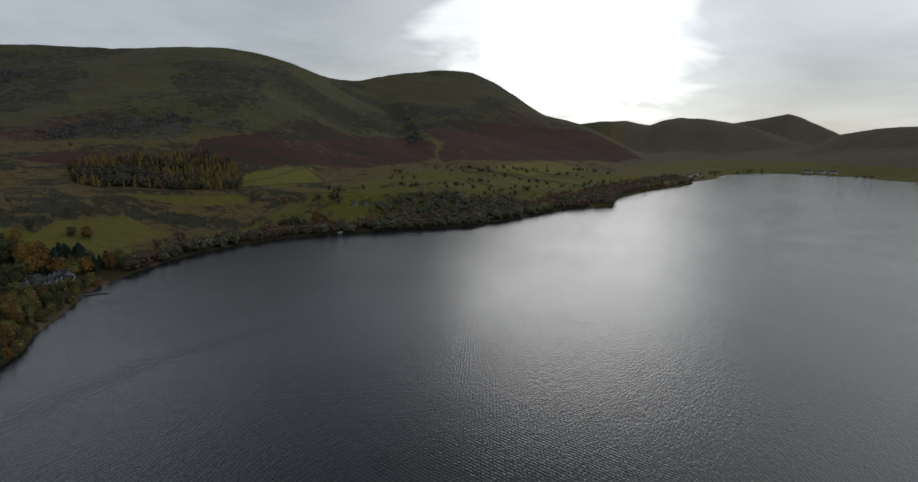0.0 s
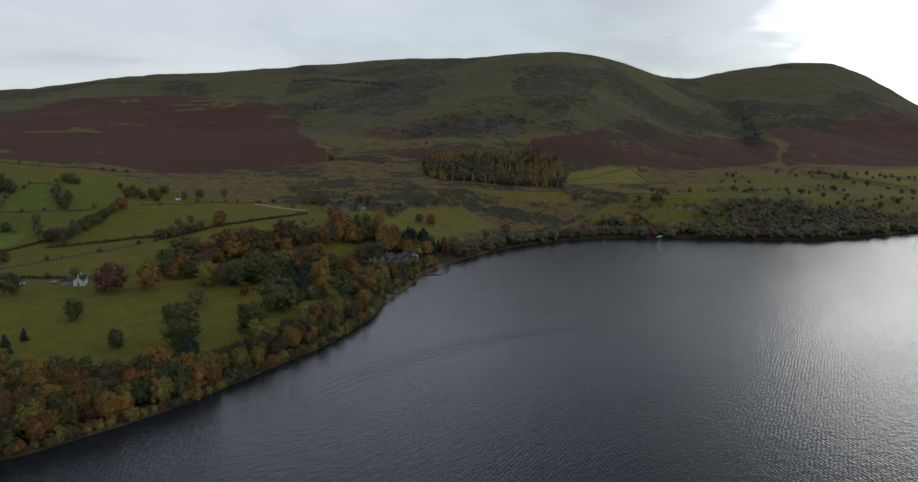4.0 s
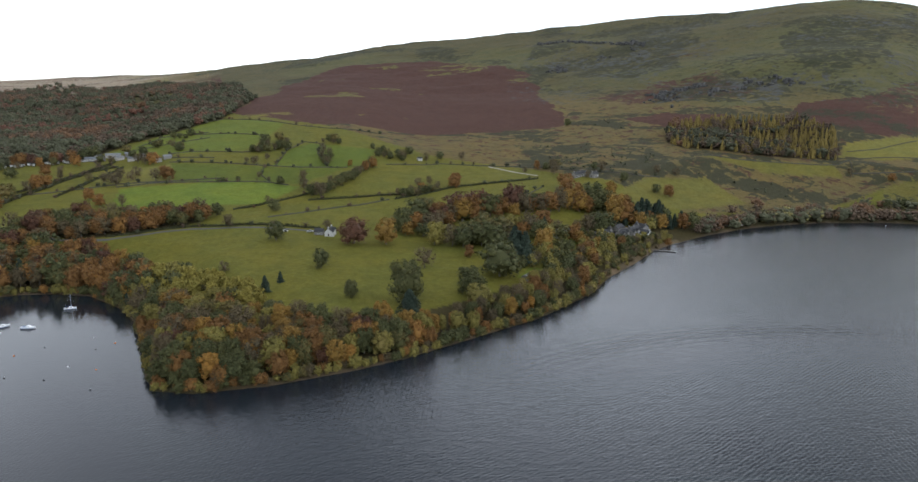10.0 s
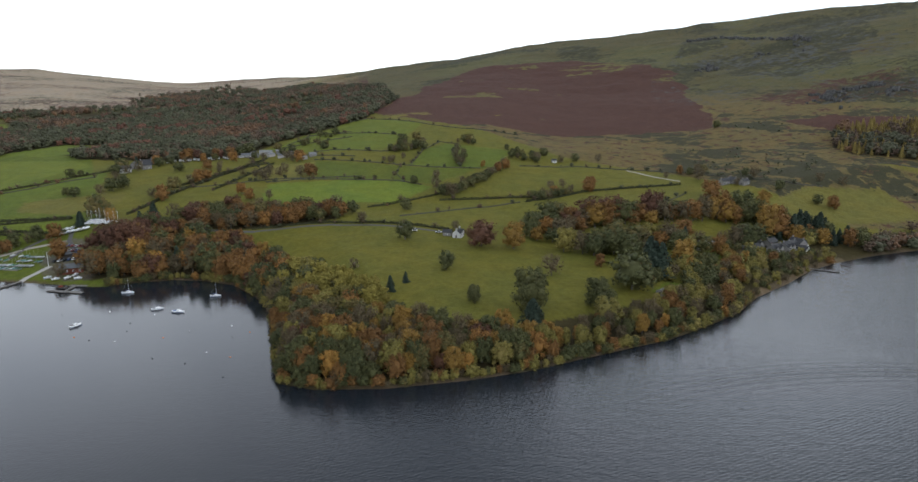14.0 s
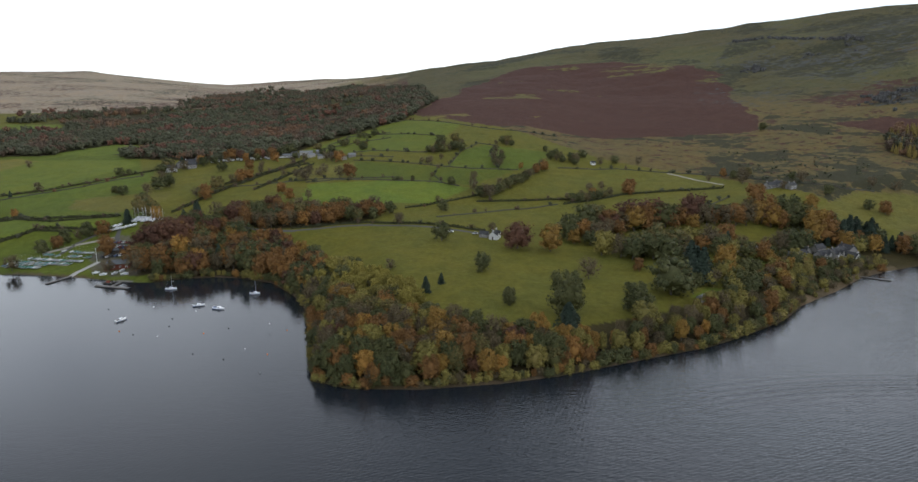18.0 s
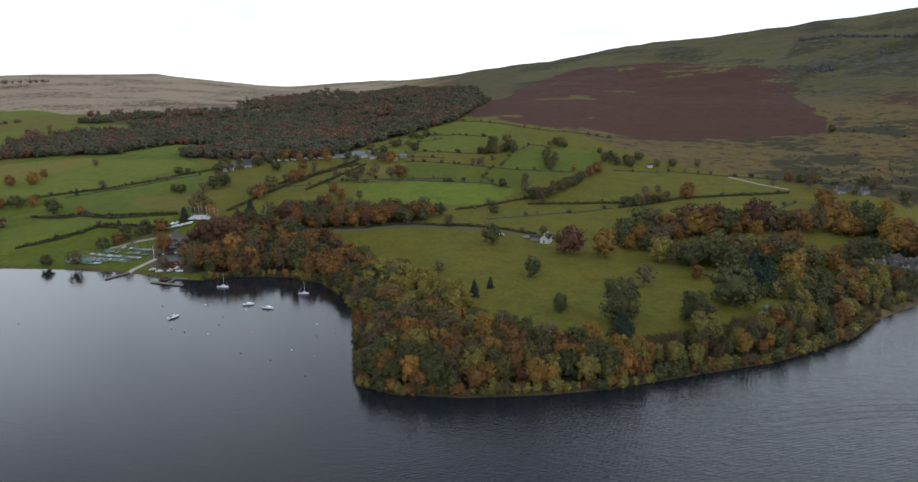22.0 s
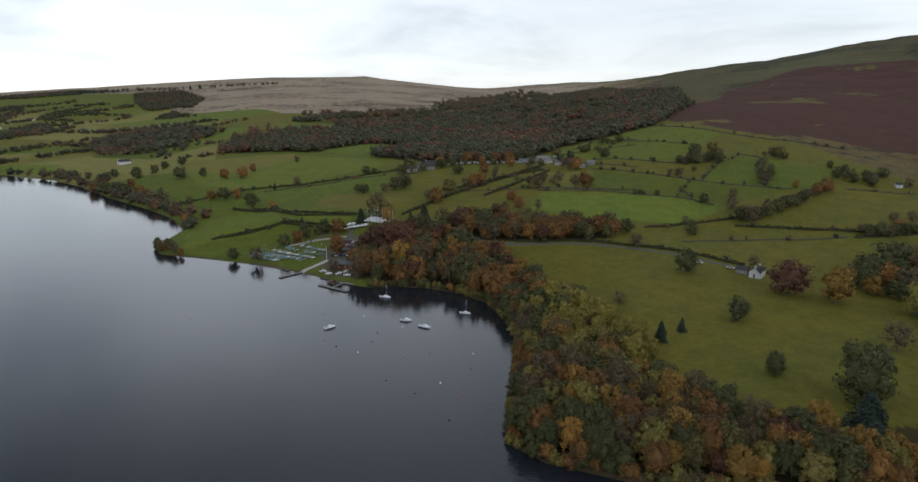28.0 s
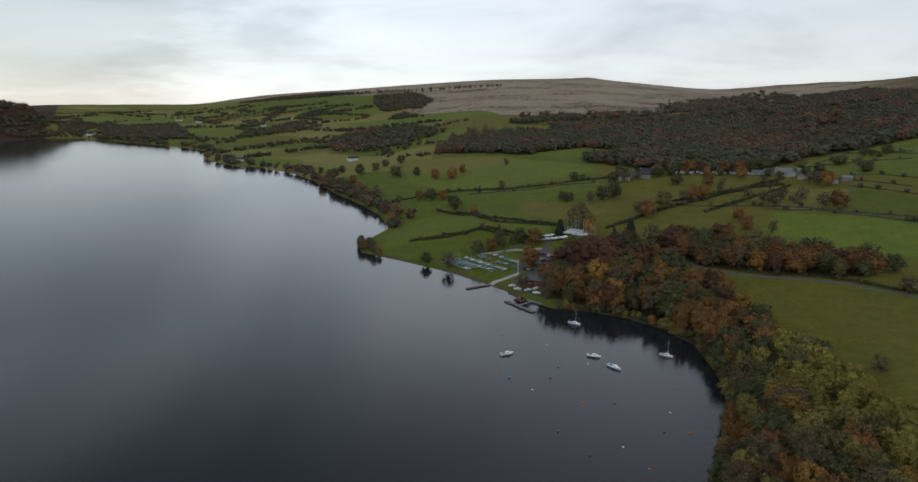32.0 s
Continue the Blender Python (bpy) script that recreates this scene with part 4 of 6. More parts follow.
# half width, height of the fullest part, height of the lowest boughs
CROWNS = {"bare": (0.40, 0.56, 0.16), "willow": (0.40, 0.50, 0.06), "copper": (0.48, 0.50, 0.08), "green": (0.46, 0.52, 0.08), "russet": (0.43, 0.50, 0.08), "gold": (0.40, 0.50, 0.10), "poplar": (0.30, 0.54, 0.08)}


def crown_lobes(kind, rng, count):
    """Boughs of a broad crown one metre high: middles and radii."""
    wide, waist, foot = CROWNS[kind]
    k = np.arange(count)
    h = foot + 0.06 + (0.90 - foot) * ((k + 0.5) / count) ** 0.85
    full = np.where(h > waist, np.sqrt(np.clip(1 - ((h - waist) / (1.02 - waist)) ** 2, 0.02, 1)), 1 - 0.45 * ((waist - h) / (waist - foot + 1e-6)) ** 2)
    a = k * 2.39996 + rng.uniform(-0.5, 0.5, count)
    squash = rng.uniform(0.86, 1.16)
    out = wide * 0.72 * full * rng.uniform(0.75, 1.12, count)
    mids = np.stack([out * squash * np.cos(a), out / squash * np.sin(a), h], 1) + rng.normal(0, 0.02, (count, 3))
    radii = rng.uniform(0.62, 1.35, count) * 0.60 * (wide / 0.42) / math.sqrt(count)
    mids[:, 2] = np.minimum(mids[:, 2], 1.0 - 0.8 * radii)
    return mids, radii


def crown_parts(kind, rng, boughs, count, size):
    """Leaf masses of a crown one metre high: lumpy boughs under a coat of leaf sprays."""
    if kind in ("conifer", "larch"):
        h = 0.06 + 0.93 * rng.random(count) ** 1.25
        tier = 0.5 + 0.5 * np.abs(np.sin(h * 31))
        wide = 0.30 if kind == "conifer" else 0.23
        a = rng.uniform(0, 2 * np.pi, count)
        rad = wide * (1.04 - h) ** 0.75 * (0.6 + 0.4 * tier) * rng.uniform(0.6, 1.15, count) * (1 + 0.22 * np.sin(3 * a + 9 * h))
        p = np.stack([rad * np.cos(a), rad * np.sin(a), h - 0.12 * rad], 1)
        v, f = leaflets(p, np.stack([np.cos(a), np.sin(a), 0.6 + 0 * a], 1), np.full(count, size), rng, 0.5)
        levels = np.linspace(0.08, 0.97, 9)
        core, quads = tube([(0, 0, z) for z in levels], [wide * 0.66 * (1.04 - z) ** 0.75 * (1.15 if k % 2 else 0.75) for k, z in enumerate(levels)], 8)
        core, quads = np.array(core) + rng.normal(0, 0.008, (len(core), 3)), np.array(quads)
        tris = np.concatenate([quads[:, [0, 1, 2]], quads[:, [0, 2, 3]]])
        return np.concatenate([core, v]), np.concatenate([tris, f + len(core)])
    mids, radii = crown_lobes(kind, rng, boughs)
    thin = kind == "bare"
    wide, waist, foot = CROWNS[kind]
    verts, faces, off = [], [], 0
    heart = (wide * 0.70, wide * 0.70, 0.38) if not thin else (wide * 0.40, wide * 0.40, 0.28)
    plump = 0.5 if thin else 0.70
    for m, r in [((0, 0, 0.5), heart)] + [(m, (r * plump,) * 3) for m, r in zip(mids, radii)]:
        verts.append(np.asarray(m) + LUMP * np.asarray(r) * rng.uniform(0.78, 1.2, (12, 1)))
        faces.append(LUMP_FACES + off)
        off += 12
    share = radii ** 2 / np.sum(radii ** 2)
    pick = rng.choice(boughs, count, p=share)
    outward = mids[pick] - (0, 0, 0.40)
    outward /= np.linalg.norm(outward, axis=1, keepdims=True)
    way = rng.normal(0, 1, (count, 3)) + outward * 1.2 + (0, 0, 0.35)
    way /= np.linalg.norm(way, axis=1, keepdims=True)
    p = mids[pick] + way * radii[pick, None] * rng.uniform(0.62 if not thin else 0.3, 1.5 if not thin else 1.8, (count, 1))
    v, f = leaflets(p, way, size * rng.uniform(0.6, 1.35, count), rng, 1.0)
    return np.concatenate(verts + [v]), np.concatenate(faces + [f + off])


def tube(points, radii, sides=6):
    """A tapered limb along points."""
    verts, faces = [], []
    for k, (p, r) in enumerate(zip(points, radii)):
        for s in range(sides):
            a = 2 * math.pi * s / sides
            verts.append((p[0] + r * math.cos(a), p[1] + r * math.sin(a), p[2]))
    for k in range(len(points) - 1):
        for s in range(sides):
            a, b = k * sides + s, k * sides + (s + 1) % sides
            faces.append((a, b, b + sides, a + sides))
    return verts, faces


def trunk_mesh(kind, rng):
    verts, faces = [], []

    def grow(points, radii, sides=6):
        v, f = tube(points, radii, sides)
        k = len(verts)
        verts.extend(v)
        faces.extend([tuple(i + k for i in q) for q in f])

    lean = rng.uniform(-0.02, 0.02, 2)
    tall = 0.96 if kind in ("conifer", "larch") else 0.62
    grow([(0, 0, -0.05), (0, 0, 0.03), (lean[0], lean[1], 0.3), (lean[0] * 2, lean[1] * 2, tall)], [0.036, 0.026, 0.019, 0.005])
    if kind not in ("conifer", "larch"):
        for k in range(9 if kind == "bare" else 6):
            a, h = k * 2.4 + rng.uniform(-0.4, 0.4), 0.22 + 0.05 * k
            q, up = rng.uniform(0.18, 0.32), rng.uniform(0.16, 0.34)
            start, end = (lean[0] * h * 3, lean[1] * h * 3, h), (q * math.cos(a), q * math.sin(a), h + up)
            mid = tuple((s + e) / 2 + rng.uniform(-0.02, 0.02) for s, e in zip(start, end))
            grow([start, mid, end], [0.012, 0.008, 0.003], 4)
            if kind == "bare":
                for w in (-0.5, 0.5):
                    grow([mid, (1.25 * q * math.cos(a + w), 1.25 * q * math.sin(a + w), h + up * 0.9 + 0.06)], [0.006, 0.002], 3)
    return mesh_of("trunk", verts, faces, BARK, True)


PROTOTYPES = {}
for kind in LEAVES:
    for fine in (True, False):
        for variant in range(5 if fine else 4):
            boughs, count, size = (36, 2500, 0.027) if fine else (18, 700, 0.042)
            if kind == "bare":
                count, size = int(count * 1.3), size * 0.72
            v, f = crown_parts(kind, RNG, boughs, int(count * (1.5 if kind in ("conifer", "larch") else 1)), size)
            PROTOTYPES.setdefault((kind, fine), []).append((trunk_mesh(kind, RNG), mesh_of("crown", v, f, LEAVES[kind], True)))
NAMES = {"conifer": "conifer_tree", "larch": "larch_tree", "russet": "beech_tree", "gold": "maple_tree", "green": "oak_tree", "willow": "willow_tree", "copper": "copper_beech", "bare": "ash_tree", "poplar": "poplar_tree"}


def tree(kind, x, y, tall, wide=1.0, sink=0.2, name=None, label=None, group=""):
    """One tree: trunk and crown, tall metres high, wide times as broad as usual."""
    fine = math.hypot(x, y) < 345 and tall > 7
    models = PROTOTYPES[kind, fine]
    trunk, crown = models[RNG.integers(0, len(models))]
    base = new(name or NAMES.get(kind, "broadleaf_tree"))
    base.matrix_basis = pose(x, y, land(x, y) - sink, 0, 0, RNG.uniform(0, 360)) @ Matrix.Diagonal((tall * wide, tall * wide, tall, 1))
    child("trunk", trunk, base)
    child("crown", crown, base)
    return tagged(base, label or LABELS[kind], "tree", group)


def scatter(ring, spacing, rng, margin=0.0, shore=3.0):
    """Places spread through a ring, at least about spacing apart."""
    ring = np.asarray(ring, float)
    lo, hi = ring.min(0), ring.max(0)
    gx2, gy2 = np.meshgrid(np.arange(lo[0], hi[0], spacing), np.arange(lo[1], hi[1], spacing * 0.87))
    gx2[1::2] += spacing / 2
    x = gx2.ravel() + rng.uniform(-0.3, 0.3, gx2.size) * spacing
    y = gy2.ravel() + rng.uniform(-0.3, 0.3, gx2.size) * spacing
    keep = inside(x, y, ring)
    x, y = x[keep], y[keep]
    keep = inland(x, y) > shore
    return x[keep], y[keep]


def choose(mix, rng):
    kinds, weights = zip(*mix)
    w = np.array(weights, float)
    return kinds[rng.choice(len(kinds), p=w / w.sum())]


POINT_MIX = [("russet", 2.4), ("gold", 2.1), ("green", 5.0), ("willow", 2.4), ("bare", 3.2), ("copper", 0.3), ("conifer", 0.35)]
POPLARS = [(-74, 364), (-62, 388), (-42, 368), (-24, 342), (-4, 320), (-10, 302), (-32, 310), (-54, 338)]
# the wood on the point, thick to the water's edge, with pale poplars on its field side
for x, y in zip(*scatter(WOOD_POINT, 6.2, RNG, shore=0.6)):
    if inside(np.array([x]), np.array([y]), POPLARS)[0]:
        continue
    tall = RNG.uniform(8.5, 14.5) * np.interp(float(inland(np.array([x]), np.array([y]))[0]), [0, 5, 12], [0.6, 0.82, 1.0])
    tree(choose(POINT_MIX, RNG), x, y, tall, RNG.uniform(0.8, 1.1), group="wood on the point")
for x, y in zip(*scatter(POPLARS, 6.0, RNG)):
    tree(choose([("poplar", 9), ("willow", 2), ("green", 1)], RNG), x, y, RNG.uniform(9, 14), RNG.uniform(0.8, 1.05), group="poplars beside the pasture")
for ring, mix, low, high, group in ((WOODS_NEAR[0], [("russet", 4.5), ("green", 4), ("bare", 2), ("gold", 1), ("copper", 1.5)], 9, 14.5, "wood round the bay"), (WOODS_NEAR[1], [("willow", 5), ("gold", 1.0), ("green", 3), ("russet", 1.5), ("bare", 2)], 6, 11, "trees along the shore")):
    for x, y in zip(*scatter(ring, 7.9, RNG, shore=0.6)):
        if not inside(np.array([x]), np.array([y]), WOOD_POINT)[0]:
            if inside(np.array([x]), np.array([y]), POPLARS)[0]:
                continue
            tree(choose(mix, RNG), x, y, RNG.uniform(low, high), RNG.uniform(0.75, 1.1), group=group)
for x, y in zip(*scatter(WOOD_CLUB, 9.4, RNG, shore=1.0)):
    if not inside(np.array([x]), np.array([y]), WOODS_NEAR[0])[0]:
        tree(choose([("copper", 3), ("russet", 5), ("green", 3), ("gold", 1), ("bare", 2)], RNG), x, y, RNG.uniform(10.5, 16), RNG.uniform(0.95, 1.25), group="wood by the sailing club")
# bushes leaning over the water's edge
EDGE = SHORE_NEAR[23:] + SHORE_FAR[:15]
for (ax, ay), (bx, by) in zip(EDGE[:-1], EDGE[1:]):
    run = math.hypot(bx - ax, by - ay)
    for k in range(max(1, round(run / 2.6))):
        s = (k + RNG.uniform(0.1, 0.9)) / max(1, round(run / 2.6))
        out = RNG.uniform(-0.5, 1.9)
        x, y = ax + (bx - ax) * s - (by - ay) / run * out, ay + (by - ay) * s + (bx - ax) / run * out
        if x > 208 and RNG.random() < 0.75:
            continue
        kind = choose([("willow", 4), ("green", 4), ("russet", 1.5), ("bare", 1.5)], RNG)
        tree(kind, x, y, RNG.uniform(2.6, 6.0), RNG.uniform(1.0, 1.35), 0.7, "shore_bush", {"willow": "yellow-green bush leaning over the water's edge", "green": "dull green bush leaning over the water's edge", "russet": "russet bush at the water's edge", "bare": "thin brown bush at the water's edge"}[kind], "bushes along the shore")

# ---- single trees in the fields, gardens and hedgerows ----
ET_GROVE = [("copper", 56, 411, 15), ("gold", 77, 406, 15.5), ("green", 6, 432, 12), ("green", 29, 366, 10), ("conifer", 4.5, 347, 6), ("conifer", -4, 334, 8.5), ("green", 39, 314, 8),
            ("bare", -26, 378, 6), ("green", 66, 300, 20), ("conifer", 63, 281, 14), ("bare", 90, 354, 11), ("russet", 124, 368, 7), ("willow", 101, 286, 13), ("bare", 43, 452, 6), ("green", 95, 438, 16), ("green", 113, 465, 16), ("russet", 130, 457, 14), ("green", 122, 472, 15)]
GROVE_BACK = [("copper", 150, 466, 15), ("russet", 160, 462, 13), ("copper", 196, 472, 14), ("bare", 205, 463, 12), ("bare", 234, 461, 12), ("russet", 254, 474, 16), ("gold", 256, 466, 13),
              ("green", 275, 480, 15), ("green", 285, 470, 12), ("gold", 282, 452, 16), ("russet", 291, 456, 15), ("conifer", 304, 447, 17), ("conifer", 312, 452, 15), ("conifer", 320, 446, 16),
              ("conifer", 327, 456, 14), ("willow", 110, 402, 12), ("bare", 121, 396, 11), ("green", 135, 404, 11), ("willow", 116, 410, 10), ("green", 149, 412, 13), ("green", 160, 405, 12)]
HEDGEROW = [("green", 9, 519, 8), ("bare", 4, 547, 5), ("bare", -26, 480, 8), ("green", -35, 512, 9), ("russet", 181, 578, 10), ("russet", 142, 558, 7), ("bare", 158, 562, 7), ("bare", 116, 544, 6), ("russet", -137, 586, 9), ("bare", -130, 647, 8), ("russet", -86, 654, 10),
            ("bare", -112, 667, 9), ("bare", -126, 661, 9), ("bare", 130, 553, 6)]
HEDGE_CLUMPS = [("green", 42, 560, 9), ("bare", 49, 563, 8), ("green", 55, 567, 8), ("green", 62, 574, 8), ("bare", 68, 585, 7), ("green", 75, 596, 8), ("green", 84, 603, 8), ("green", 90, 612, 8), ("bare", 97, 625, 7), ("green", 104, 638, 8),
                ("bare", 112, 654, 8), ("willow", 118, 672, 6), ("green", 121, 540, 7), ("green", 127, 541, 7), ("bare", 133, 543, 7), ("green", 139, 549, 7), ("green", 146, 553, 6), ("green", 152, 556, 6), ("russet", 176, 567, 10), ("green", 128, 695, 7), ("bare", 134, 690, 6), ("green", 140, 686, 7),
                ("green", 151, 690, 7), ("bare", 158, 694, 6), ("green", 139, 721, 6), ("green", 129, 731, 6), ("green", -4, 735, 7), ("green", 4, 734, 7), ("green", 12, 733, 8), ("bare", 20, 738, 7), ("green", 28, 745, 8), ("green", 6, 760, 6), ("green", 66, 668, 7), ("green", 71, 680, 7), ("green", 75, 690, 7),
                ("russet", 289, 626, 8), ("bare", 305, 620, 9), ("green", 312, 622, 8), ("green", 297, 618, 7), ("bare", 268, 610, 6), ("green", 340, 591, 7), ("russet", 255, 484, 11), ("gold", 262, 488, 10)]
for rows, group in ((HEDGE_CLUMPS, "bushy trees along the field hedges"), (ET_GROVE, "trees in the big pasture"), (GROVE_BACK, "grove behind the house"), (HEDGEROW, "hedgerow trees"),
                    (TREES_WEST, "trees in the western fields"), (TREES_UPPER, "trees in the upper pastures"), (TREES_HOTEL, "trees round the hotel"), (TREES_YARD, "trees round the boat yard"), (TREES_FARM, "trees below the farm"), (TREES_EAST, "trees above the far shore"), (TREES_FELLFOOT, "trees at the foot of the fell")):
    for kind, x, y, tall in rows:
        big = 1.3 if "hotel" in group or "house" in group or "yard" in group else 1.1
        tree(kind, x, y, tall * big, RNG.uniform(0.95, 1.2) * (1.5 if (kind, x) == ("conifer", 63) else 1), group=group)
GROVES = [([(95, 428), (130, 475), (200, 484), (285, 490), (300, 462), (255, 460), (200, 460), (140, 450), (110, 424)], 13, (9, 14), [("green", 4), ("russet", 3), ("copper", 1.2), ("bare", 3), ("gold", 0.8)]),
          ([(104, 392), (150, 402), (190, 390), (218, 398), (205, 428), (160, 424), (115, 416)], 13, (8, 13), [("green", 5), ("willow", 2), ("russet", 2), ("bare", 2)]),
          ([(292, 430), (345, 424), (362, 440), (340, 462), (300, 474), (266, 446)], 11, (9, 14), [("conifer", 3), ("green", 3), ("gold", 1), ("russet", 2)]),
          ([(222, 402), (250, 400), (262, 398), (240, 410), (226, 410)], 8, (6, 9), [("green", 3), ("willow", 3)])]
for ring, spacing, (low, high), mix in GROVES:
    for x, y in zip(*scatter(ring, spacing, RNG, shore=2)):
        tree(choose(mix, RNG), x, y, RNG.uniform(low, high), RNG.uniform(1.0, 1.25), group="groves round the hotel")
GARDEN = [(150, 315), (200, 345), (240, 372), (262, 392), (238, 398), (205, 388), (172, 380), (140, 350)]
for x, y in zip(*scatter(GARDEN, 8.5, RNG, shore=1)):
    if not any(inside(np.array([x]), np.array([y - 3]), ring)[0] for ring in GARDEN_LAWNS):
        tree(choose([("willow", 4), ("green", 4), ("russet", 2), ("gold", 1.5), ("bare", 1)], RNG), x, y, RNG.uniform(5, 9.5), RNG.uniform(0.95, 1.2), group="garden trees by the hotel")
SHRUBS = [(214, 340), (232, 358), (256, 372), (282, 386), (304, 405), (304, 415), (270, 405), (232, 402), (216, 376), (204, 352)]
for x, y in zip(*scatter(SHRUBS, 5.6, RNG, shore=3)):
    if not any(inside(np.array([x]), np.array([y - 3]), ring)[0] for ring in GARDEN_LAWNS):
        tree(choose([("willow", 3), ("green", 5), ("bare", 3)], RNG), x, y, RNG.uniform(3, 6.5), RNG.uniform(1.0, 1.3), name="garden_shrub", label="rounded garden shrub below the hotel", group="hotel shrubs")
for x, y in ((-372, 428), (-366, 426), (-378, 433), (-360, 425), (-354, 424), (-384, 440), (-371, 436), (-364, 432)):
    tree(choose([("bare", 3), ("russet", 2), ("green", 2)], RNG), x, y, RNG.uniform(4.5, 7), RNG.uniform(1.0, 1.25), group="thicket on the small headland")
for x, y in zip(*scatter(WOOD_LANE, 9.0, RNG)):
    tree(choose([("russet", 4), ("green", 3), ("bare", 2), ("copper", 2)], RNG), x, y, RNG.uniform(8.5, 13.5), RNG.uniform(0.95, 1.25), group="copse by the lane")


for rows, group in (([("green", -287, 692, 10), ("bare", -276, 692, 9), ("green", -290, 715, 12), ("conifer", -284, 742, 11), ("russet", -262, 742, 10), ("green", -255, 728, 10), ("bare", -268, 704, 10), ("green", -296, 735, 11)], "trees in the hamlet"),
                    ([("bare", -112, 728, 11), ("russet", -104, 722, 12), ("bare", -120, 736, 10), ("green", -180, 782, 11), ("russet", -190, 775, 11), ("green", -140, 800, 10), ("green", -172, 792, 12), ("russet", -205, 768, 11), ("copper", -225, 764, 11), ("russet", -240, 762, 10), ("green", -246, 738, 8), ("bare", -232, 742, 7), ("russet", -214, 748, 9), ("green", -202, 752, 8), ("bare", -188, 756, 8), ("green", -160, 760, 7), ("bare", -148, 752, 7), ("green", -130, 772, 8), ("green", -120, 778, 9), ("bare", -108, 752, 7)], "trees round the farm")):
    for kind, x, y, tall in rows:
        tree(kind, x, y, tall, RNG.uniform(1.05, 1.3), group=group)


# ---- woods that are seen only from afar: one mesh for each wood ----
def tone_material():
    """Far foliage: the tone of each tree is laid down with its leaves."""
    m, n = bsdf("far_leaves")
    layer = n.tree.nodes.new("ShaderNodeVertexColor")
    layer.layer_name = "tone"
    geo = n.tree.nodes.new("ShaderNodeNewGeometry")
    color = n.mix(geo.outputs["Random Per Island"], n.mix(1.0, layer.outputs[0], (0.9, 0.9, 0.9), "MULTIPLY"), n.mix(1.0, layer.outputs[0], (1.1, 1.1, 1.1), "MULTIPLY"))
    finish(n, color, 0.8, Specular_IOR_Level=0.2)
    return m


FAR_LEAVES = tone_material()
TONES = {"russet": (0.132, 0.074, 0.040), "gold": (0.30, 0.17, 0.04), "green": (0.062, 0.064, 0.036), "willow": (0.15, 0.13, 0.048), "conifer": (0.026, 0.040, 0.028), "copper": (0.110, 0.052, 0.034), "bare": (0.098, 0.068, 0.046), "larch": (0.200, 0.150, 0.042)}


def wood(name, label, spots, count=26, mix=None, tall=(9, 13), clump=0.13, tone_scale=1.0):
    """Many trees as one mesh: stems with crowns of leaf sprays."""
    rng = np.random.default_rng(len(spots[0]) + count)
    x, y = spots
    z = height(x, y)
    verts, faces, tones, offset = [], [], [], 0
    names, weights = zip(*mix)
    shares = np.cumsum(weights) / np.sum(weights)
    stand = np.clip(0.5 + 0.75 * rough(x, y, 110, 71) + rng.normal(0, 0.13, len(x)), 0, 0.999)
    models = {k: [crown_parts(k, rng, 7 if count > 25 else 4, int(count * 1.6), clump * 0.46) for _ in range(4)] for k in names}
    for px, py, pz, s in zip(x, y, z, stand):
        kind = names[int(np.searchsorted(shares, s))]
        v, f = models[kind][rng.integers(0, 4)]
        h, a = rng.uniform(*tall), rng.uniform(0, 6.28)
        turn = np.array([[np.cos(a), np.sin(a), 0], [-np.sin(a), np.cos(a), 0], [0, 0, 1]])
        wide = h * rng.uniform(1.0, 1.35)
        v = (v @ turn) * (wide, wide, h) + (px, py, pz - 0.08 * h)
        stem = np.array([(px - 0.25, py, pz - 1), (px + 0.25, py, pz - 1), (px, py + 0.1, pz + h * 0.6)])
        verts += [v, stem]
        faces += [f + offset, np.array([[0, 1, 2]]) + offset + len(v)]
        tone = np.array(TONES[kind]) * rng.uniform(0.78, 1.2) * tone_scale
        tones += [np.tile(tone, (len(v), 1)), np.tile((0.08, 0.07, 0.06), (3, 1))]
        offset += len(v) + 3
    verts = np.concatenate(verts)
    mesh = mesh_of(name, verts, np.concatenate(faces), FAR_LEAVES, True)
    tone = mesh.color_attributes.new("tone", "FLOAT_COLOR", "POINT")
    tone.data.foreach_set("color", np.c_[np.concatenate(tones), np.ones(len(verts))].ravel())
    return tagged(new(name, mesh), label, "woodland", kind="stuff")


BROWN_MIX = [("russet", 1.4), ("bare", 4), ("green", 6), ("copper", 0.6)]
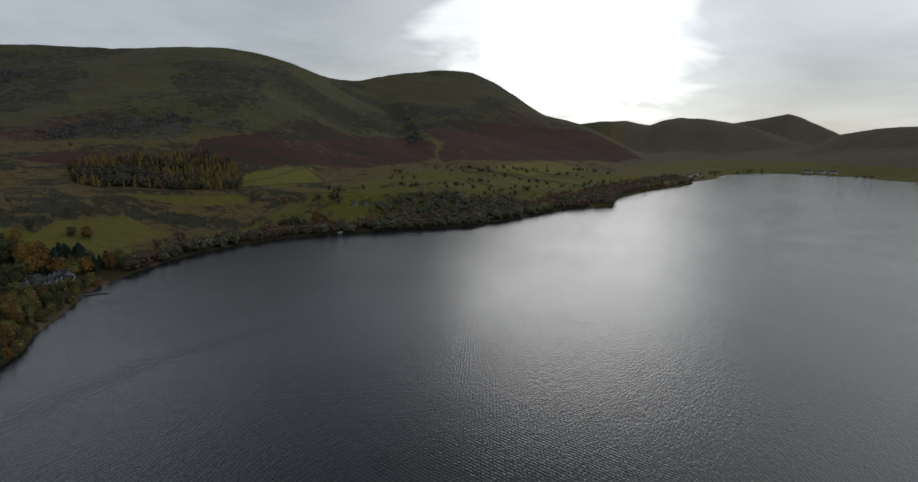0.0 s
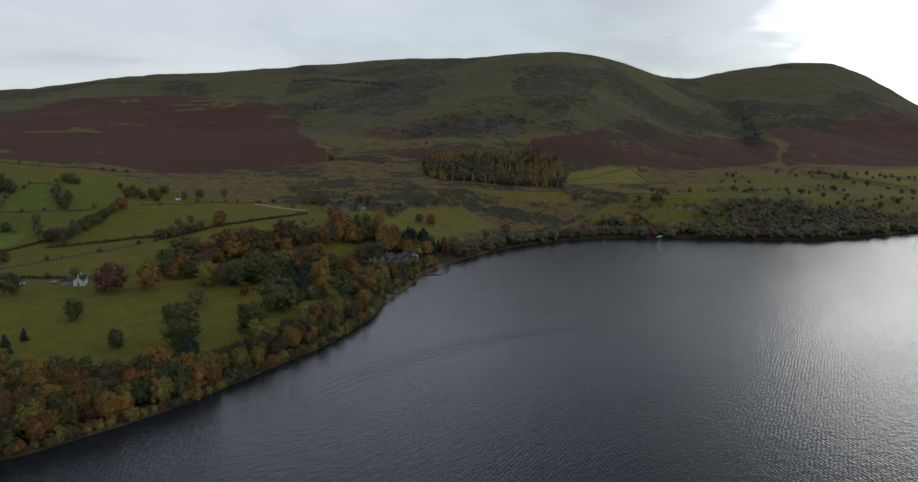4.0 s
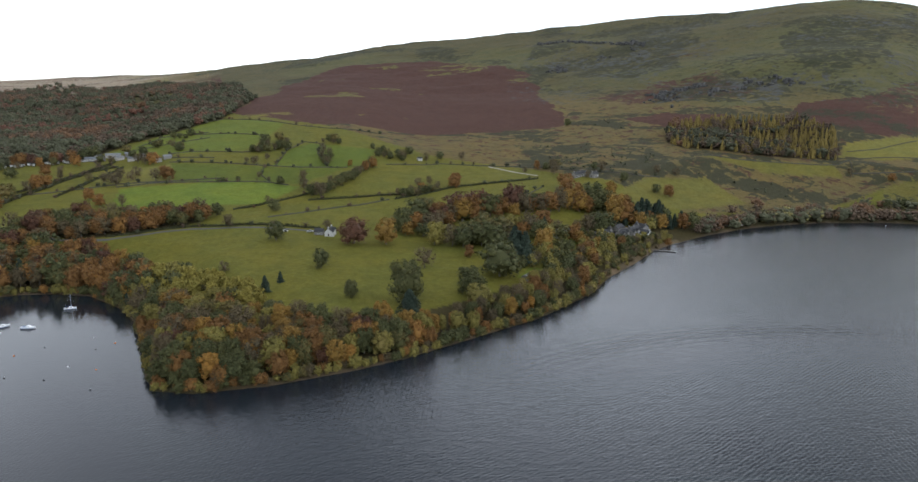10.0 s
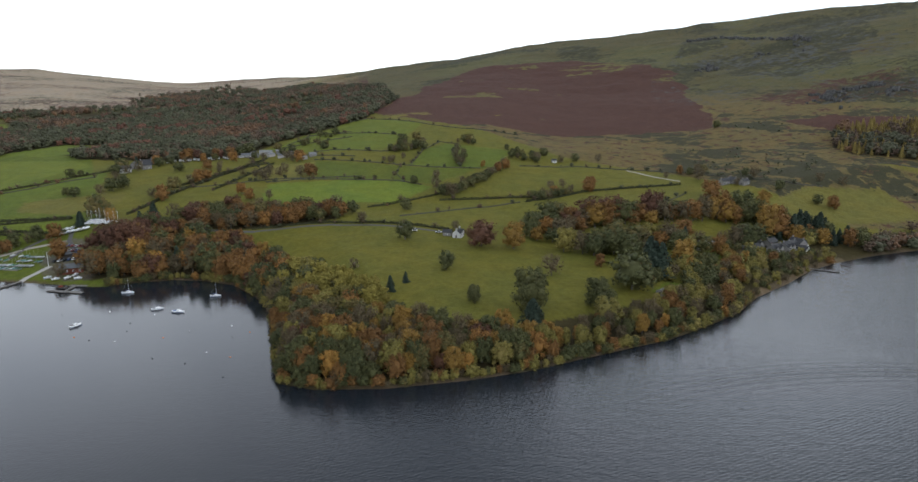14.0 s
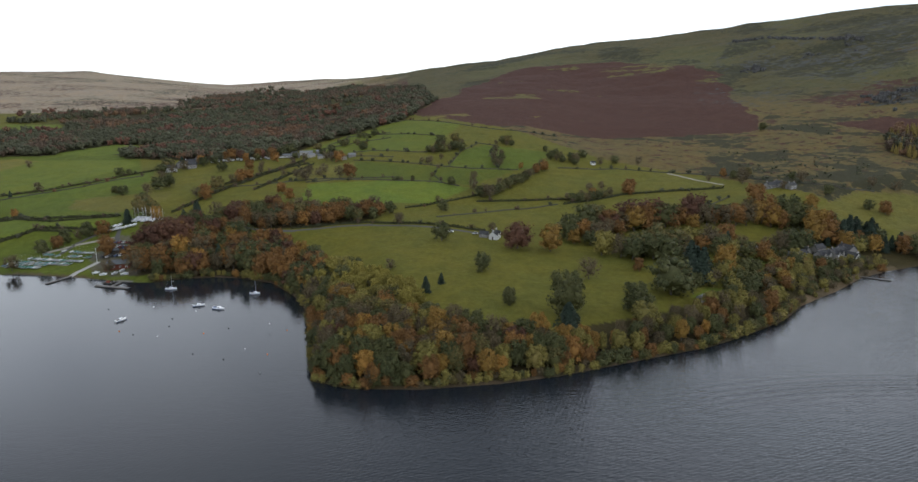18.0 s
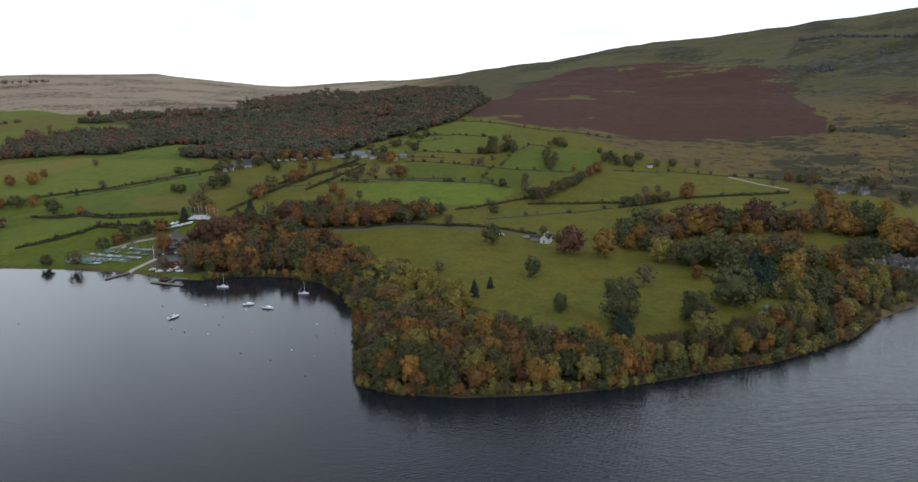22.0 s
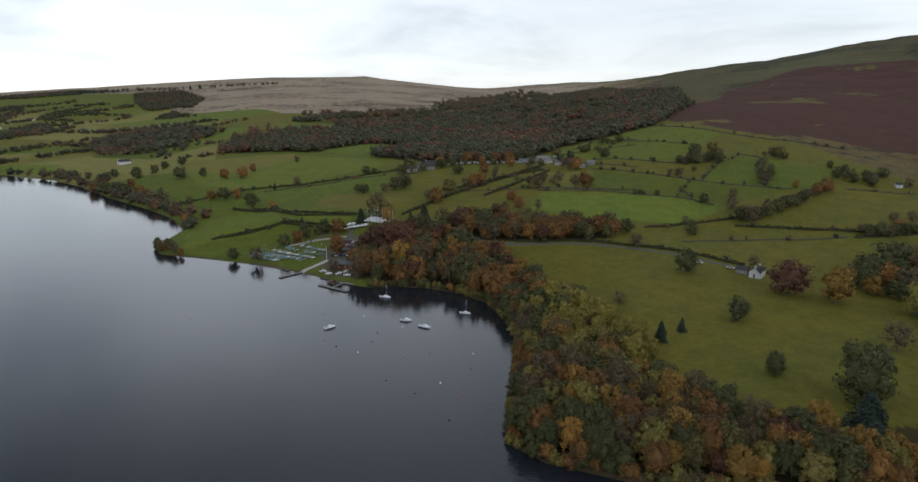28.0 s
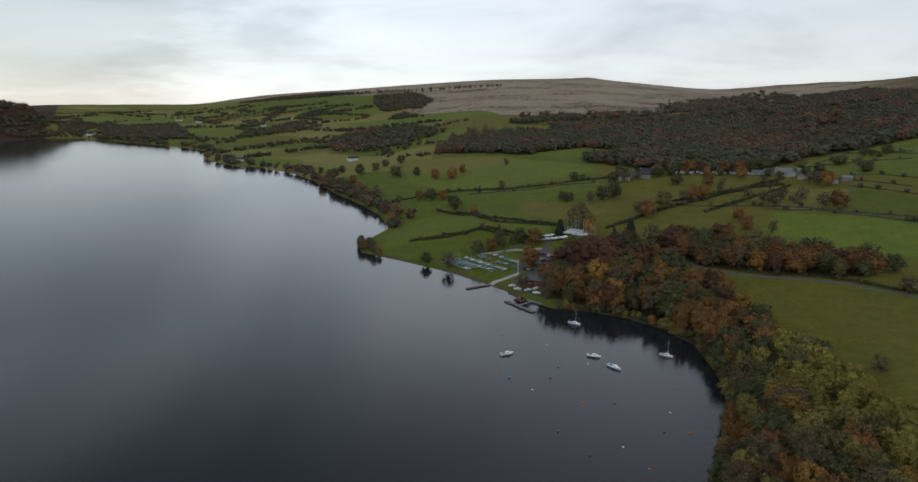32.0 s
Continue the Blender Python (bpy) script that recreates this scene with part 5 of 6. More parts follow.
for ring, other in ((WOODS_FAR[0], None), (WOODS_FAR[1], WOODS_FAR[0])):
    fx, fy = scatter(ring, 11.5, RNG)
    keep = ~(inside(fx, fy, CLEARING_A) | inside(fx, fy, CLEARING_B) | inside(fx, fy, CLEARING_C))
    fb, gap = np.degrees(np.arctan2(fx, fy)), rough(fx, fy, 180, 83)
    keep &= ((np.hypot(fx, fy) < 1250) | (RNG.random(len(fx)) < 0.7)) & (gap < 0.34 + 0.25 * RNG.random(len(fx)))
    keep &= RNG.random(len(fx)) < np.interp(fb, [-12, -4, -1, 1], [1.0, 1.0, 0.8, 0.3])
    far_side = smooth(1150, 1500, np.hypot(fx, fy)) * smooth(-8, -14, fb)
    keep &= RNG.random(len(fx)) < 1 - far_side * (1 - smooth(0, 260, near_line(fx, fy, ring, True) + 90 * rough(fx, fy, 90, 85)))
    if other is not None:
        keep &= ~inside(fx, fy, other)
    wood("hillside_wood", "brown and dull green wood spread over the hillside", (fx[keep], fy[keep]), 26, [("russet", 2.4), ("bare", 3.6), ("green", 5.5), ("copper", 2.0)], (8, 13.5), 0.16, 0.95)
for ring in WOODS_FAR[2:]:
    wood("distant_wood", "dark wood among the distant fields", scatter(ring, 17, RNG), 18, BROWN_MIX + [("conifer", 3)], (9, 14), 0.17, 0.8)
wood("larch_plantation", "plantation of golden larch and dark spruce on the fellside", scatter(PLANTATION, 8.0, RNG), 40, [("green", 2.5), ("bare", 1.5), ("larch", 6), ("russet", 1.5), ("conifer", 1.5)], (7.5, 13), 0.12, 0.78)


def along(line, spacing, reach, rng, shore=1.0):
    """Places within reach metres of a line."""
    line = np.asarray(line, float)
    out = []
    for (ax, ay), (bx, by) in zip(line[:-1], line[1:]):
        n = max(1, int(math.hypot(bx - ax, by - ay) / spacing))
        s = (np.arange(n) + rng.random(n)) / n
        out.append(np.stack([ax + (bx - ax) * s, ay + (by - ay) * s], 1))
    p = np.concatenate(out)
    p = p + rng.normal(0, 1, p.shape) * reach / 2
    keep = inland(p[:, 0], p[:, 1]) > shore
    return p[keep, 0], p[keep, 1]


far_line = SHORE_FAR[15:34]
lift = [(x + 14, y + 16) for x, y in far_line]
SHORE_MIX = [("willow", 2), ("green", 4), ("bare", 4), ("russet", 1.5), ("willow", 1.5)]
wood("far_shore_trees", "band of autumn trees along the far shore", along(far_line, 1.3, 16, RNG), 44, SHORE_MIX, (7, 12), 0.10, 1.15)
wood("far_shore_trees", "brown trees on the bank above the far shore", along(lift, 2.6, 28, RNG), 44, [("bare", 4), ("russet", 2), ("green", 3), ("copper", 0.5)], (7, 11), 0.10, 1.05)
for ring, tall in (([(705, 396), (738, 386), (829, 328), (913, 270), (900, 216), (721, 271), (655, 350)], (6, 11)), ([(956, 250), (1064, 212), (1347, 183), (1729, 92), (1523, 70), (1200, 156), (1047, 160), (915, 214)], (5, 9))):
    wood("far_shore_wood", "mixed brown and dull green wood above the far shore", scatter(ring, 11, RNG), 30, [("green", 5), ("bare", 4), ("russet", 3), ("willow", 2.5), ("conifer", 0.3)], tall, 0.12, 1.2)
HEDGE_LINES = [[(866, 373), (928, 310), (960, 285)], [(973, 383), (971, 338), (985, 300)], [(1100, 401), (1092, 329), (1112, 272)], [(1187, 361), (1257, 298), (1309, 242)], [(1360, 303), (1437, 262), (1507, 228)], [(664, 456), (678, 442), (725, 464)], [(867, 471), (908, 449), (928, 498)], [(760, 430), (820, 400), (880, 390)], [(1000, 430), (1090, 410), (1190, 370)]]
for line in HEDGE_LINES:
    wood("fellside_hedgerow", "thin hedgerow trees between the fellside fields", along(line, 9, 24, RNG), 30, [("green", 5), ("bare", 3), ("russet", 1)], (3.5, 7.5), 0.12, 0.8)
FELLSIDE = [(720, 300), (820, 330), (960, 300), (1150, 250), (1350, 200), (1500, 150), (1480, 120), (1250, 160), (1050, 175), (900, 230), (760, 262)]
wood("fellside_trees", "scattered trees between the small fellside fields", scatter(FELLSIDE, 30, RNG), 34, SHORE_MIX, (4, 8), 0.12, 0.65)
head_x, head_y = along(SHORE_FAR[32:39], 5, 60, RNG)
keep = rough(head_x, head_y, 120, 87) > -0.1
wood("lake_head_trees", "trees round the distant head of the lake", (head_x[keep], head_y[keep]), 12, BROWN_MIX, (4, 8), 0.2, 0.8)
west = along(SHORE_NEAR[:15], 4.5, 24, RNG)
wood("west_shore_trees", "dark trees lining the long western shore", west, 26, [("green", 6), ("bare", 3), ("russet", 0.8), ("willow", 1)], (7, 13), 0.14, 0.8)
near_west = along(SHORE_NEAR[9:14], 3.2, 26, RNG)
wood("west_shore_trees", "thick brown and green trees above the bay", near_west, 40, [("green", 6), ("bare", 3), ("russet", 1.2)], (7, 11.5), 0.11, 0.85)
# hedgerows and clumps across the far farmland
RNG2 = np.random.default_rng(23)
px, py = RNG2.uniform(-3600, -350, 42000), RNG2.uniform(680, 2600, 42000)
bear, dist = np.degrees(np.arctan2(px, py)), np.hypot(px, py)
row = np.minimum(np.abs(ripple(px, py, 230, 61)), np.abs(ripple(px, py, 190, 67)))
keep = (bear < -36) & (bear > -70) & (dist > 1050) & (dist < np.interp(bear, [-62, -52, -45, -38], [3700, 3500, 2800, 1800]) + 120 * rough(px, py, 200, 73)) & (row < 0.085) & (inland(px, py) > 6)
wood("hedgerow_trees", "hedgerow trees and copses across the distant farmland", (px[keep], py[keep]), 14, [("green", 6), ("bare", 3), ("russet", 1.5), ("green", 2)], (5, 10.5), 0.19, 0.72)
hx, hy = RNG2.uniform(-2900, -2150, 1800), RNG2.uniform(350, 1050, 1800)
keep = (inland(hx, hy) > 4) & (np.degrees(np.arctan2(hx, hy)) < -66.4)
wood("hill_wood", "brown wood covering the round hill at the foot of the lake", (hx[keep], hy[keep]), 12, [("green", 5), ("bare", 3), ("russet", 2)], (10, 14), 0.2, 0.8)
ridge = [(-2740, 2260), (-2450, 2420), (-2150, 2480), (-1750, 2600)]
wood("skyline_trees", "thin row of trees on the skyline", along(ridge, 12, 40, RNG), 14, [("bare", 3), ("conifer", 2)], (12, 18), 0.14)
scrub_x, scrub_y = RNG2.uniform(200, 640, 900), RNG2.uniform(470, 860, 900)
keep = np.any([inside(scrub_x, scrub_y, g) for g in GORSE], 0)
wood("gorse_scrub", "dark gorse and thorn scrub on the rough pasture", (scrub_x[keep], scrub_y[keep]), 14, [("green", 4), ("bare", 3)], (1.2, 3.2), 0.16)


# ---- hedges, walls and lanes ----
HEDGE_LEAVES = leaf_material("hedge_leaves", (0.018, 0.022, 0.009), (0.050, 0.050, 0.018))


def ribbon(line, section, step=5.0):
    """A strip with the given cross section laid along a line over the land: rows of (offset, rise)."""
    line = np.asarray(line, float)
    pts = []
    for (ax, ay), (bx, by) in zip(line[:-1], line[1:]):
        n = max(1, int(math.hypot(bx - ax, by - ay) / step))
        pts += [(ax + (bx - ax) * k / n, ay + (by - ay) * k / n) for k in range(n)]
    pts = np.array(pts + [tuple(line[-1])])
    way = np.gradient(pts, axis=0)
    way /= np.linalg.norm(way, axis=1, keepdims=True)
    side = np.stack([way[:, 1], -way[:, 0]], 1)
    rows = []
    for off, rise in section:
        q = pts + side * off
        rows.append(np.c_[q, height(q[:, 0], q[:, 1]) + rise])
    verts = np.stack(rows, 1)
    n, m = verts.shape[:2]
    k = np.arange(n * m).reshape(n, m)
    faces = np.stack([k[:-1, :-1], k[1:, :-1], k[1:, 1:], k[:-1, 1:]], -1).reshape(-1, 4)
    return verts.reshape(-1, 3), faces


def hedge(line, tall=1.7, wide=1.6):
    rng = np.random.default_rng(int(abs(line[0][0]) + 3))
    x, y = along(line, 0.2, wide * 0.6, rng)
    h = height(x, y)
    p = np.stack([x, y, h + rng.uniform(0.1, tall, len(x))], 1)
    v, f = sprays(p, rng.normal(0, 1, (len(p), 3)) + (0, 0, 0.6), rng.uniform(0.4, 0.75, len(p)), rng, layers=2)
    core, quads = ribbon(line, [(-0.5, -0.3), (-0.35, tall * 0.6), (0.35, tall * 0.6), (0.5, -0.3)], 2.5)
    core += rng.normal(0, 0.2, core.shape)
    ob = new("hedge", mesh_of("hedge", np.concatenate([core, v]), np.concatenate([quads, f + len(core)]), HEDGE_LEAVES))
    return tagged(ob, "clipped dark green field hedge", "hedge", "field hedges")


for line in HEDGES:
    hedge(line, 2.0, 1.7)


def stone_material():
    m, n = bsdf("field_stone")
    pos = n.add("ShaderNodeNewGeometry")
    cell = n.add("ShaderNodeTexVoronoi", 1, Vector=pos, Scale=3.2)
    grain = n.noise(pos, 1.3, 4.0)
    color = n.mix(grain, (0.040, 0.039, 0.030), (0.12, 0.115, 0.095))
    color = n.mix(0.35, color, cell, "MULTIPLY")
    finish(n, color, 0.95, grain, 0.6, 0.08, Specular_IOR_Level=0.1)
    return m


STONE = stone_material()


for line in WALLS:
    v, f = ribbon(line, [(-0.3, -0.5), (-0.24, 0.7), (-0.1, 0.85), (0.1, 0.83), (0.22, 0.7), (0.3, -0.5)], 3.0)
    v[:, 2] += np.where(np.arange(len(v)) % 6 % 5 > 0, np.random.default_rng(3).uniform(-0.14, 0.14, len(v)), 0)
    tagged(new("stone_wall", mesh_of("stone_wall", v, f, STONE)), "grey dry-stone field wall with an uneven top", "wall", "field walls")


for k, line in enumerate(WALLS[:16] + HEDGES):
    bx_, by_ = along(line, 13, 3.0, np.random.default_rng(40 + k))
    if len(bx_) > 2:
        wood("hedgerow_bushes", "thorn bushes and saplings along a field boundary", (bx_, by_), 34, [("green", 5), ("bare", 4), ("russet", 1.2)], (1.8, 5.0), 0.12, 0.85)


def road_material():
    m, n = bsdf("lane_tarmac")
    pos = n.add("ShaderNodeNewGeometry")
    grain = n.noise(pos, 1.5, 4.0)
    finish(n, n.mix(grain, (0.055, 0.055, 0.055), (0.11, 0.105, 0.10)), 0.9, grain, 0.3, 0.02, Specular_IOR_Level=0.1)
    return m


TARMAC = road_material()


def track_material():
    m, n = bsdf("gravel_track")
    pos = n.add("ShaderNodeNewGeometry")
    grain = n.noise(pos, 1.1, 5.0, 0.7)
    finish(n, n.mix(grain, (0.16, 0.145, 0.12), (0.36, 0.335, 0.29)), 0.95, grain, 0.4, 0.03, Specular_IOR_Level=0.1)
    return m


TRACK = track_material()
for line in TRACKS:
    v, f = ribbon(line, [(-1.7, 0.0), (-1.4, 0.14), (0, 0.2), (1.4, 0.14), (1.7, 0.0)], 2.5)
    tagged(new("road", mesh_of("road", v, f, TRACK, True)), "pale gravel track", "road", kind="structure")
for line in ROADS:
    v, f = ribbon(line, [(-1.5, 0.0), (-1.25, 0.16), (0, 0.22), (1.25, 0.16), (1.5, 0.0)], 2.5)
    tagged(new("road", mesh_of("road", v, f, TARMAC, True)), "narrow grey country lane", "road", kind="structure")


# ---- crags breaking through the fellside ----
def crag_material():
    m, n = bsdf("crag_rock")
    pos = n.add("ShaderNodeNewGeometry")
    grain = n.noise(n.add("ShaderNodeMapping", Vector=pos, Scale=(1, 1, 0.35)), 0.35, 5.0, 0.7)
    finish(n, n.mix(n.ramp(grain, (0.35, 0.0), (0.68, 1.0)), (0.024, 0.024, 0.024), (0.105, 0.103, 0.098)), 0.95, grain, 0.8, 0.6, Specular_IOR_Level=0.1)
    return m


CRAG = crag_material()
BLOCK = np.array([(x, y, z) for x in (-1, 1) for y in (-1, 1) for z in (-1, 1)]) * 0.68
BLOCK_FACES = np.array([(0, 1, 3, 2), (4, 6, 7, 5), (0, 4, 5, 1), (2, 3, 7, 6), (0, 2, 6, 4), (1, 5, 7, 3)])
for line, rise in CRAG_LINES:
    rng = np.random.default_rng(int(line[0][0]))
    kx, ky = along(line, 1.9, rise * 1.3, rng)
    pick = rough(kx, ky, 60, 91) > -0.1
    kx, ky = kx[pick], ky[pick]
    verts, faces = [], []
    for x, y, z in zip(kx, ky, height(kx, ky)):
        turn = rng.uniform(0, 6.28)
        spin = np.array([[np.cos(turn), np.sin(turn), 0], [-np.sin(turn), np.cos(turn), 0], [0, 0, 1]])
        size = rng.uniform(1.6, 5.2) * np.array([1.2, 0.9, rng.uniform(0.8, 1.7)])
        verts.append((BLOCK * rng.uniform(0.6, 1.3, (8, 1)) * size) @ spin + (x, y, z))
        faces.append(BLOCK_FACES + 8 * len(faces))
    tagged(new("crag", mesh_of("crag", np.concatenate(verts), np.concatenate(faces), CRAG)), "broken grey crags on the steep fellside", "rock", kind="stuff")

# ---- houses, farms and boathouses ----
def plain(name, a, b, rough_=0.8, scale=0.6, metal=0.0, bump=0.2):
    m, n = bsdf(name)
    pos = n.add("ShaderNodeTexCoord", 3)
    grain = n.noise(pos, scale, 4.0, 0.6)
    stain = n.noise(n.add("ShaderNodeMapping", Vector=pos, Scale=(1, 1, 0.3)), scale * 0.4, 3.0)
    color = n.mix(n.math("MULTIPLY", n.math("ADD", grain, stain), 0.5), a, b)
    finish(n, color, rough_, grain, bump, 0.03, Metallic=metal, Specular_IOR_Level=0.5 if rough_ < 0.45 else 0.15)
    return m


def slate_material():
    m, n = bsdf("slate_roof")
    pos = n.add("ShaderNodeTexCoord", 3)
    rows = n.add("ShaderNodeTexBrick", 1, Vector=pos, Scale=2.2)
    grain = n.noise(pos, 1.2, 4.0)
    color = n.mix(grain, (0.020, 0.021, 0.023), (0.055, 0.055, 0.057))
    finish(n, color, 0.75, n.math("ADD", grain, rows), 0.4, 0.03, Specular_IOR_Level=0.2)
    return m


RENDER_WHITE = plain("white_render", (0.36, 0.36, 0.35), (0.58, 0.58, 0.56))
GREY_STONE = plain("grey_house_stone", (0.11, 0.107, 0.10), (0.27, 0.26, 0.245), 0.9, 1.6, 0, 0.5)
SLATE = slate_material()
TIN = plain("grey_sheet_roof", (0.06, 0.065, 0.07), (0.14, 0.148, 0.155), 0.6, 0.3)
PALE_TIN = plain("pale_sheet_roof", (0.10, 0.105, 0.11), (0.20, 0.205, 0.21), 0.6, 0.3)
TIMBER = plain("red_brown_boards", (0.10, 0.032, 0.022), (0.20, 0.065, 0.042), 0.75, 0.8)
DECK = plain("weathered_decking", (0.09, 0.085, 0.08), (0.22, 0.21, 0.195), 0.85, 0.9)
DARK_WOOD = plain("dark_timber", (0.035, 0.03, 0.026), (0.08, 0.07, 0.06), 0.85, 0.9)
HULL = plain("white_hull_paint", (0.66, 0.67, 0.68), (0.84, 0.84, 0.84), 0.35, 0.7, 0, 0.0)
GREY_HULL = plain("grey_hull_paint", (0.22, 0.23, 0.24), (0.42, 0.43, 0.44), 0.45, 0.7, 0, 0.0)
GLASS = plain("dark_window_glass", (0.02, 0.022, 0.026), (0.05, 0.055, 0.06), 0.08, 0.5, 0, 0.0)
SPAR = plain("silver_spar", (0.45, 0.46, 0.47), (0.7, 0.7, 0.71), 0.35, 0.5, 0.6, 0.0)
CONCRETE = plain("concrete", (0.24, 0.23, 0.21), (0.40, 0.385, 0.36), 0.9, 0.8)
RUBBER = plain("black_rubber", (0.012, 0.012, 0.012), (0.03, 0.03, 0.03), 0.8, 1.0)
CANVAS = {"blue": plain("blue_cover", (0.03, 0.06, 0.16), (0.06, 0.11, 0.25), 0.8), "teal": plain("teal_cover", (0.03, 0.11, 0.10), (0.06, 0.20, 0.18), 0.8),
          "white": plain("white_cover", (0.40, 0.41, 0.42), (0.62, 0.62, 0.62), 0.7), "grey": plain("grey_cover", (0.16, 0.17, 0.18), (0.30, 0.31, 0.32), 0.8),
          "green": plain("green_cover", (0.025, 0.07, 0.03), (0.05, 0.12, 0.05), 0.8)}
PAINT = {k: plain(k + "_car_paint", tuple(0.8 * c for c in v), v, 0.3, 0.4, 0.2, 0.0) for k, v in
         {"silver": (0.42, 0.43, 0.45), "black": (0.02, 0.02, 0.023), "blue": (0.03, 0.07, 0.2), "red": (0.25, 0.02, 0.02), "white": (0.72, 0.72, 0.72)}.items()}
ORANGE = plain("orange_buoy_plastic", (0.50, 0.12, 0.02), (0.62, 0.18, 0.03), 0.5)


def box(bm, x0, x1, y0, y1, z0, z1):
    v = [bm.verts.new(p) for p in ((x0, y0, z0), (x1, y0, z0), (x1, y1, z0), (x0, y1, z0), (x0, y0, z1), (x1, y0, z1), (x1, y1, z1), (x0, y1, z1))]
    for f in ((0, 3, 2, 1), (4, 5, 6, 7), (0, 1, 5, 4), (1, 2, 6, 5), (2, 3, 7, 6), (3, 0, 4, 7)):
        bm.faces.new([v[k] for k in f])
    return v


def box_part(name, dims, material, parent, label=""):
    bm = bmesh.new()
    box(bm, *dims)
    bmesh.ops.bevel(bm, geom=bm.edges[:], offset=0.03 * min(1, dims[1] - dims[0], dims[3] - dims[2], dims[5] - dims[4]), segments=1)
    return part(name, bm, material, parent, label)


def house(x, y, turn, wide, deep, eaves, ridge, wall, roof, name, label, chimneys=1, storeys=2, gables=0, group=""):
    """A gabled house: walls, two roof slopes, chimneys, doors and windows. Long side along its own x."""
    base = new(name)
    base.matrix_basis = pose(x, y, land(x, y) - 0.1, 0, 0, turn)
    tagged(base, label, "building", group)
    w, d = wide / 2, deep / 2
    bm = bmesh.new()
    low = [bm.verts.new(p) for p in ((-w, -d, -1.5), (w, -d, -1.5), (w, d, -1.5), (-w, d, -1.5))]
    top = [bm.verts.new(p) for p in ((-w, -d, eaves), (w, -d, eaves), (w, d, eaves), (-w, d, eaves))]
    peak = [bm.verts.new((-w, 0, ridge)), bm.verts.new((w, 0, ridge))]
    for f in ((low[0], low[1], top[1], top[0]), (low[2], low[3], top[3], top[2]), (low[1], low[2], top[2], peak[1], top[1]), (low[3], low[0], top[0], peak[0], top[3]), (top[0], top[1], peak[1], peak[0]), (top[2], top[3], peak[0], peak[1])):
        bm.faces.new(f)
    part("wall", bm, wall, base)
    slope = (ridge - eaves) / d
    for side in (-1, 1):
        bm = bmesh.new()
        e, o = d + 0.35, w + 0.3
        pts = [(-o, side * e, eaves - 0.35 * slope + 0.05), (o, side * e, eaves - 0.35 * slope + 0.05), (o, 0, ridge + 0.05), (-o, 0, ridge + 0.05)]
        a = [bm.verts.new(p) for p in pts]
        b = [bm.verts.new((p[0], p[1], p[2] + 0.22)) for p in pts]
        bm.faces.new(a[::-1])
        bm.faces.new(b)
        for k in range(4):
            bm.faces.new((a[k], a[(k + 1) % 4], b[(k + 1) % 4], b[k]))
        bmesh.ops.recalc_face_normals(bm, faces=bm.faces[:])
        part("roof_slope", bm, roof, base)
    for k in range(chimneys):
        cx = (-w + 0.6) if k == 0 else (w - 0.6 if k == 1 else 0)
        stack = box_part("chimney", (cx - 0.4, cx + 0.4, -0.4, 0.4, ridge - 0.5, ridge + 1.1), wall, base)
        for pot in (-0.18, 0.18):
            box_part("chimney_pot", (cx + pot - 0.1, cx + pot + 0.1, -0.1, 0.1, ridge + 1.1, ridge + 1.5), TIMBER, stack)
    for k in range(gables):
        gx = -w + wide * (k + 0.5) / gables
        g = min(1.7, wide / gables / 2 - 0.4)
        bm = bmesh.new()
        pts = [(gx - g, -d - 0.7, -1.2), (gx + g, -d - 0.7, -1.2), (gx + g, -d - 0.7, eaves), (gx, -d - 0.7, eaves + g * 1.1), (gx - g, -d - 0.7, eaves)]
        a = [bm.verts.new(p) for p in pts]
        b = [bm.verts.new((p[0], 0, p[2])) for p in pts]
        bm.faces.new(a)
        for q in range(5):
            bm.faces.new((a[q], b[q], b[(q + 1) % 5], a[(q + 1) % 5]))
        bmesh.ops.recalc_face_normals(bm, faces=bm.faces[:])
        part("gable_bay", bm, wall, base)
        for side in (-1, 1):
            bm = bmesh.new()
            pts = [(gx + side * (g + 0.25), -d - 1.0, eaves - 0.2), (gx, -d - 1.0, eaves + g * 1.1 + 0.12), (gx, 0.2, eaves + g * 1.1 + 0.12), (gx + side * (g + 0.25), 0.2, eaves - 0.2)]
            a = [bm.verts.new(p) for p in pts]
            b = [bm.verts.new((p[0], p[1], p[2] + 0.16)) for p in pts]
            bm.faces.new(a)
            bm.faces.new(b[::-1])
            for q in range(4):
                bm.faces.new((a[q], b[q], b[(q + 1) % 4], a[(q + 1) % 4]))
            bmesh.ops.recalc_face_normals(bm, faces=bm.faces[:])
            part("gable_roof", bm, roof, base)
    per = max(1, int(wide / 3.2))
    for side in (-1, 1):
        for s in range(storeys):
            for k in range(per):
                wx = -w + wide * (k + 0.5) / per
                wz = 0.9 + 2.6 * s
                if wz + 1.4 > eaves:
                    continue
                yy = side * d
                out = -0.7 if (side < 0 and gables) else 0
                frame_ = box_part("window", (wx - 0.55, wx + 0.55, yy + out - 0.06, yy + out + 0.06, wz, wz + 1.3), HULL, base)
                box_part("pane", (wx - 0.45, wx + 0.45, yy + out - 0.08, yy + out + 0.08, wz + 0.1, wz + 1.2), GLASS, frame_)
    if storeys:
        box_part("door", (-w - 0.05, -w + 0.05, -0.5, 0.5, 0.0, 2.05), DARK_WOOD, base)
    return base


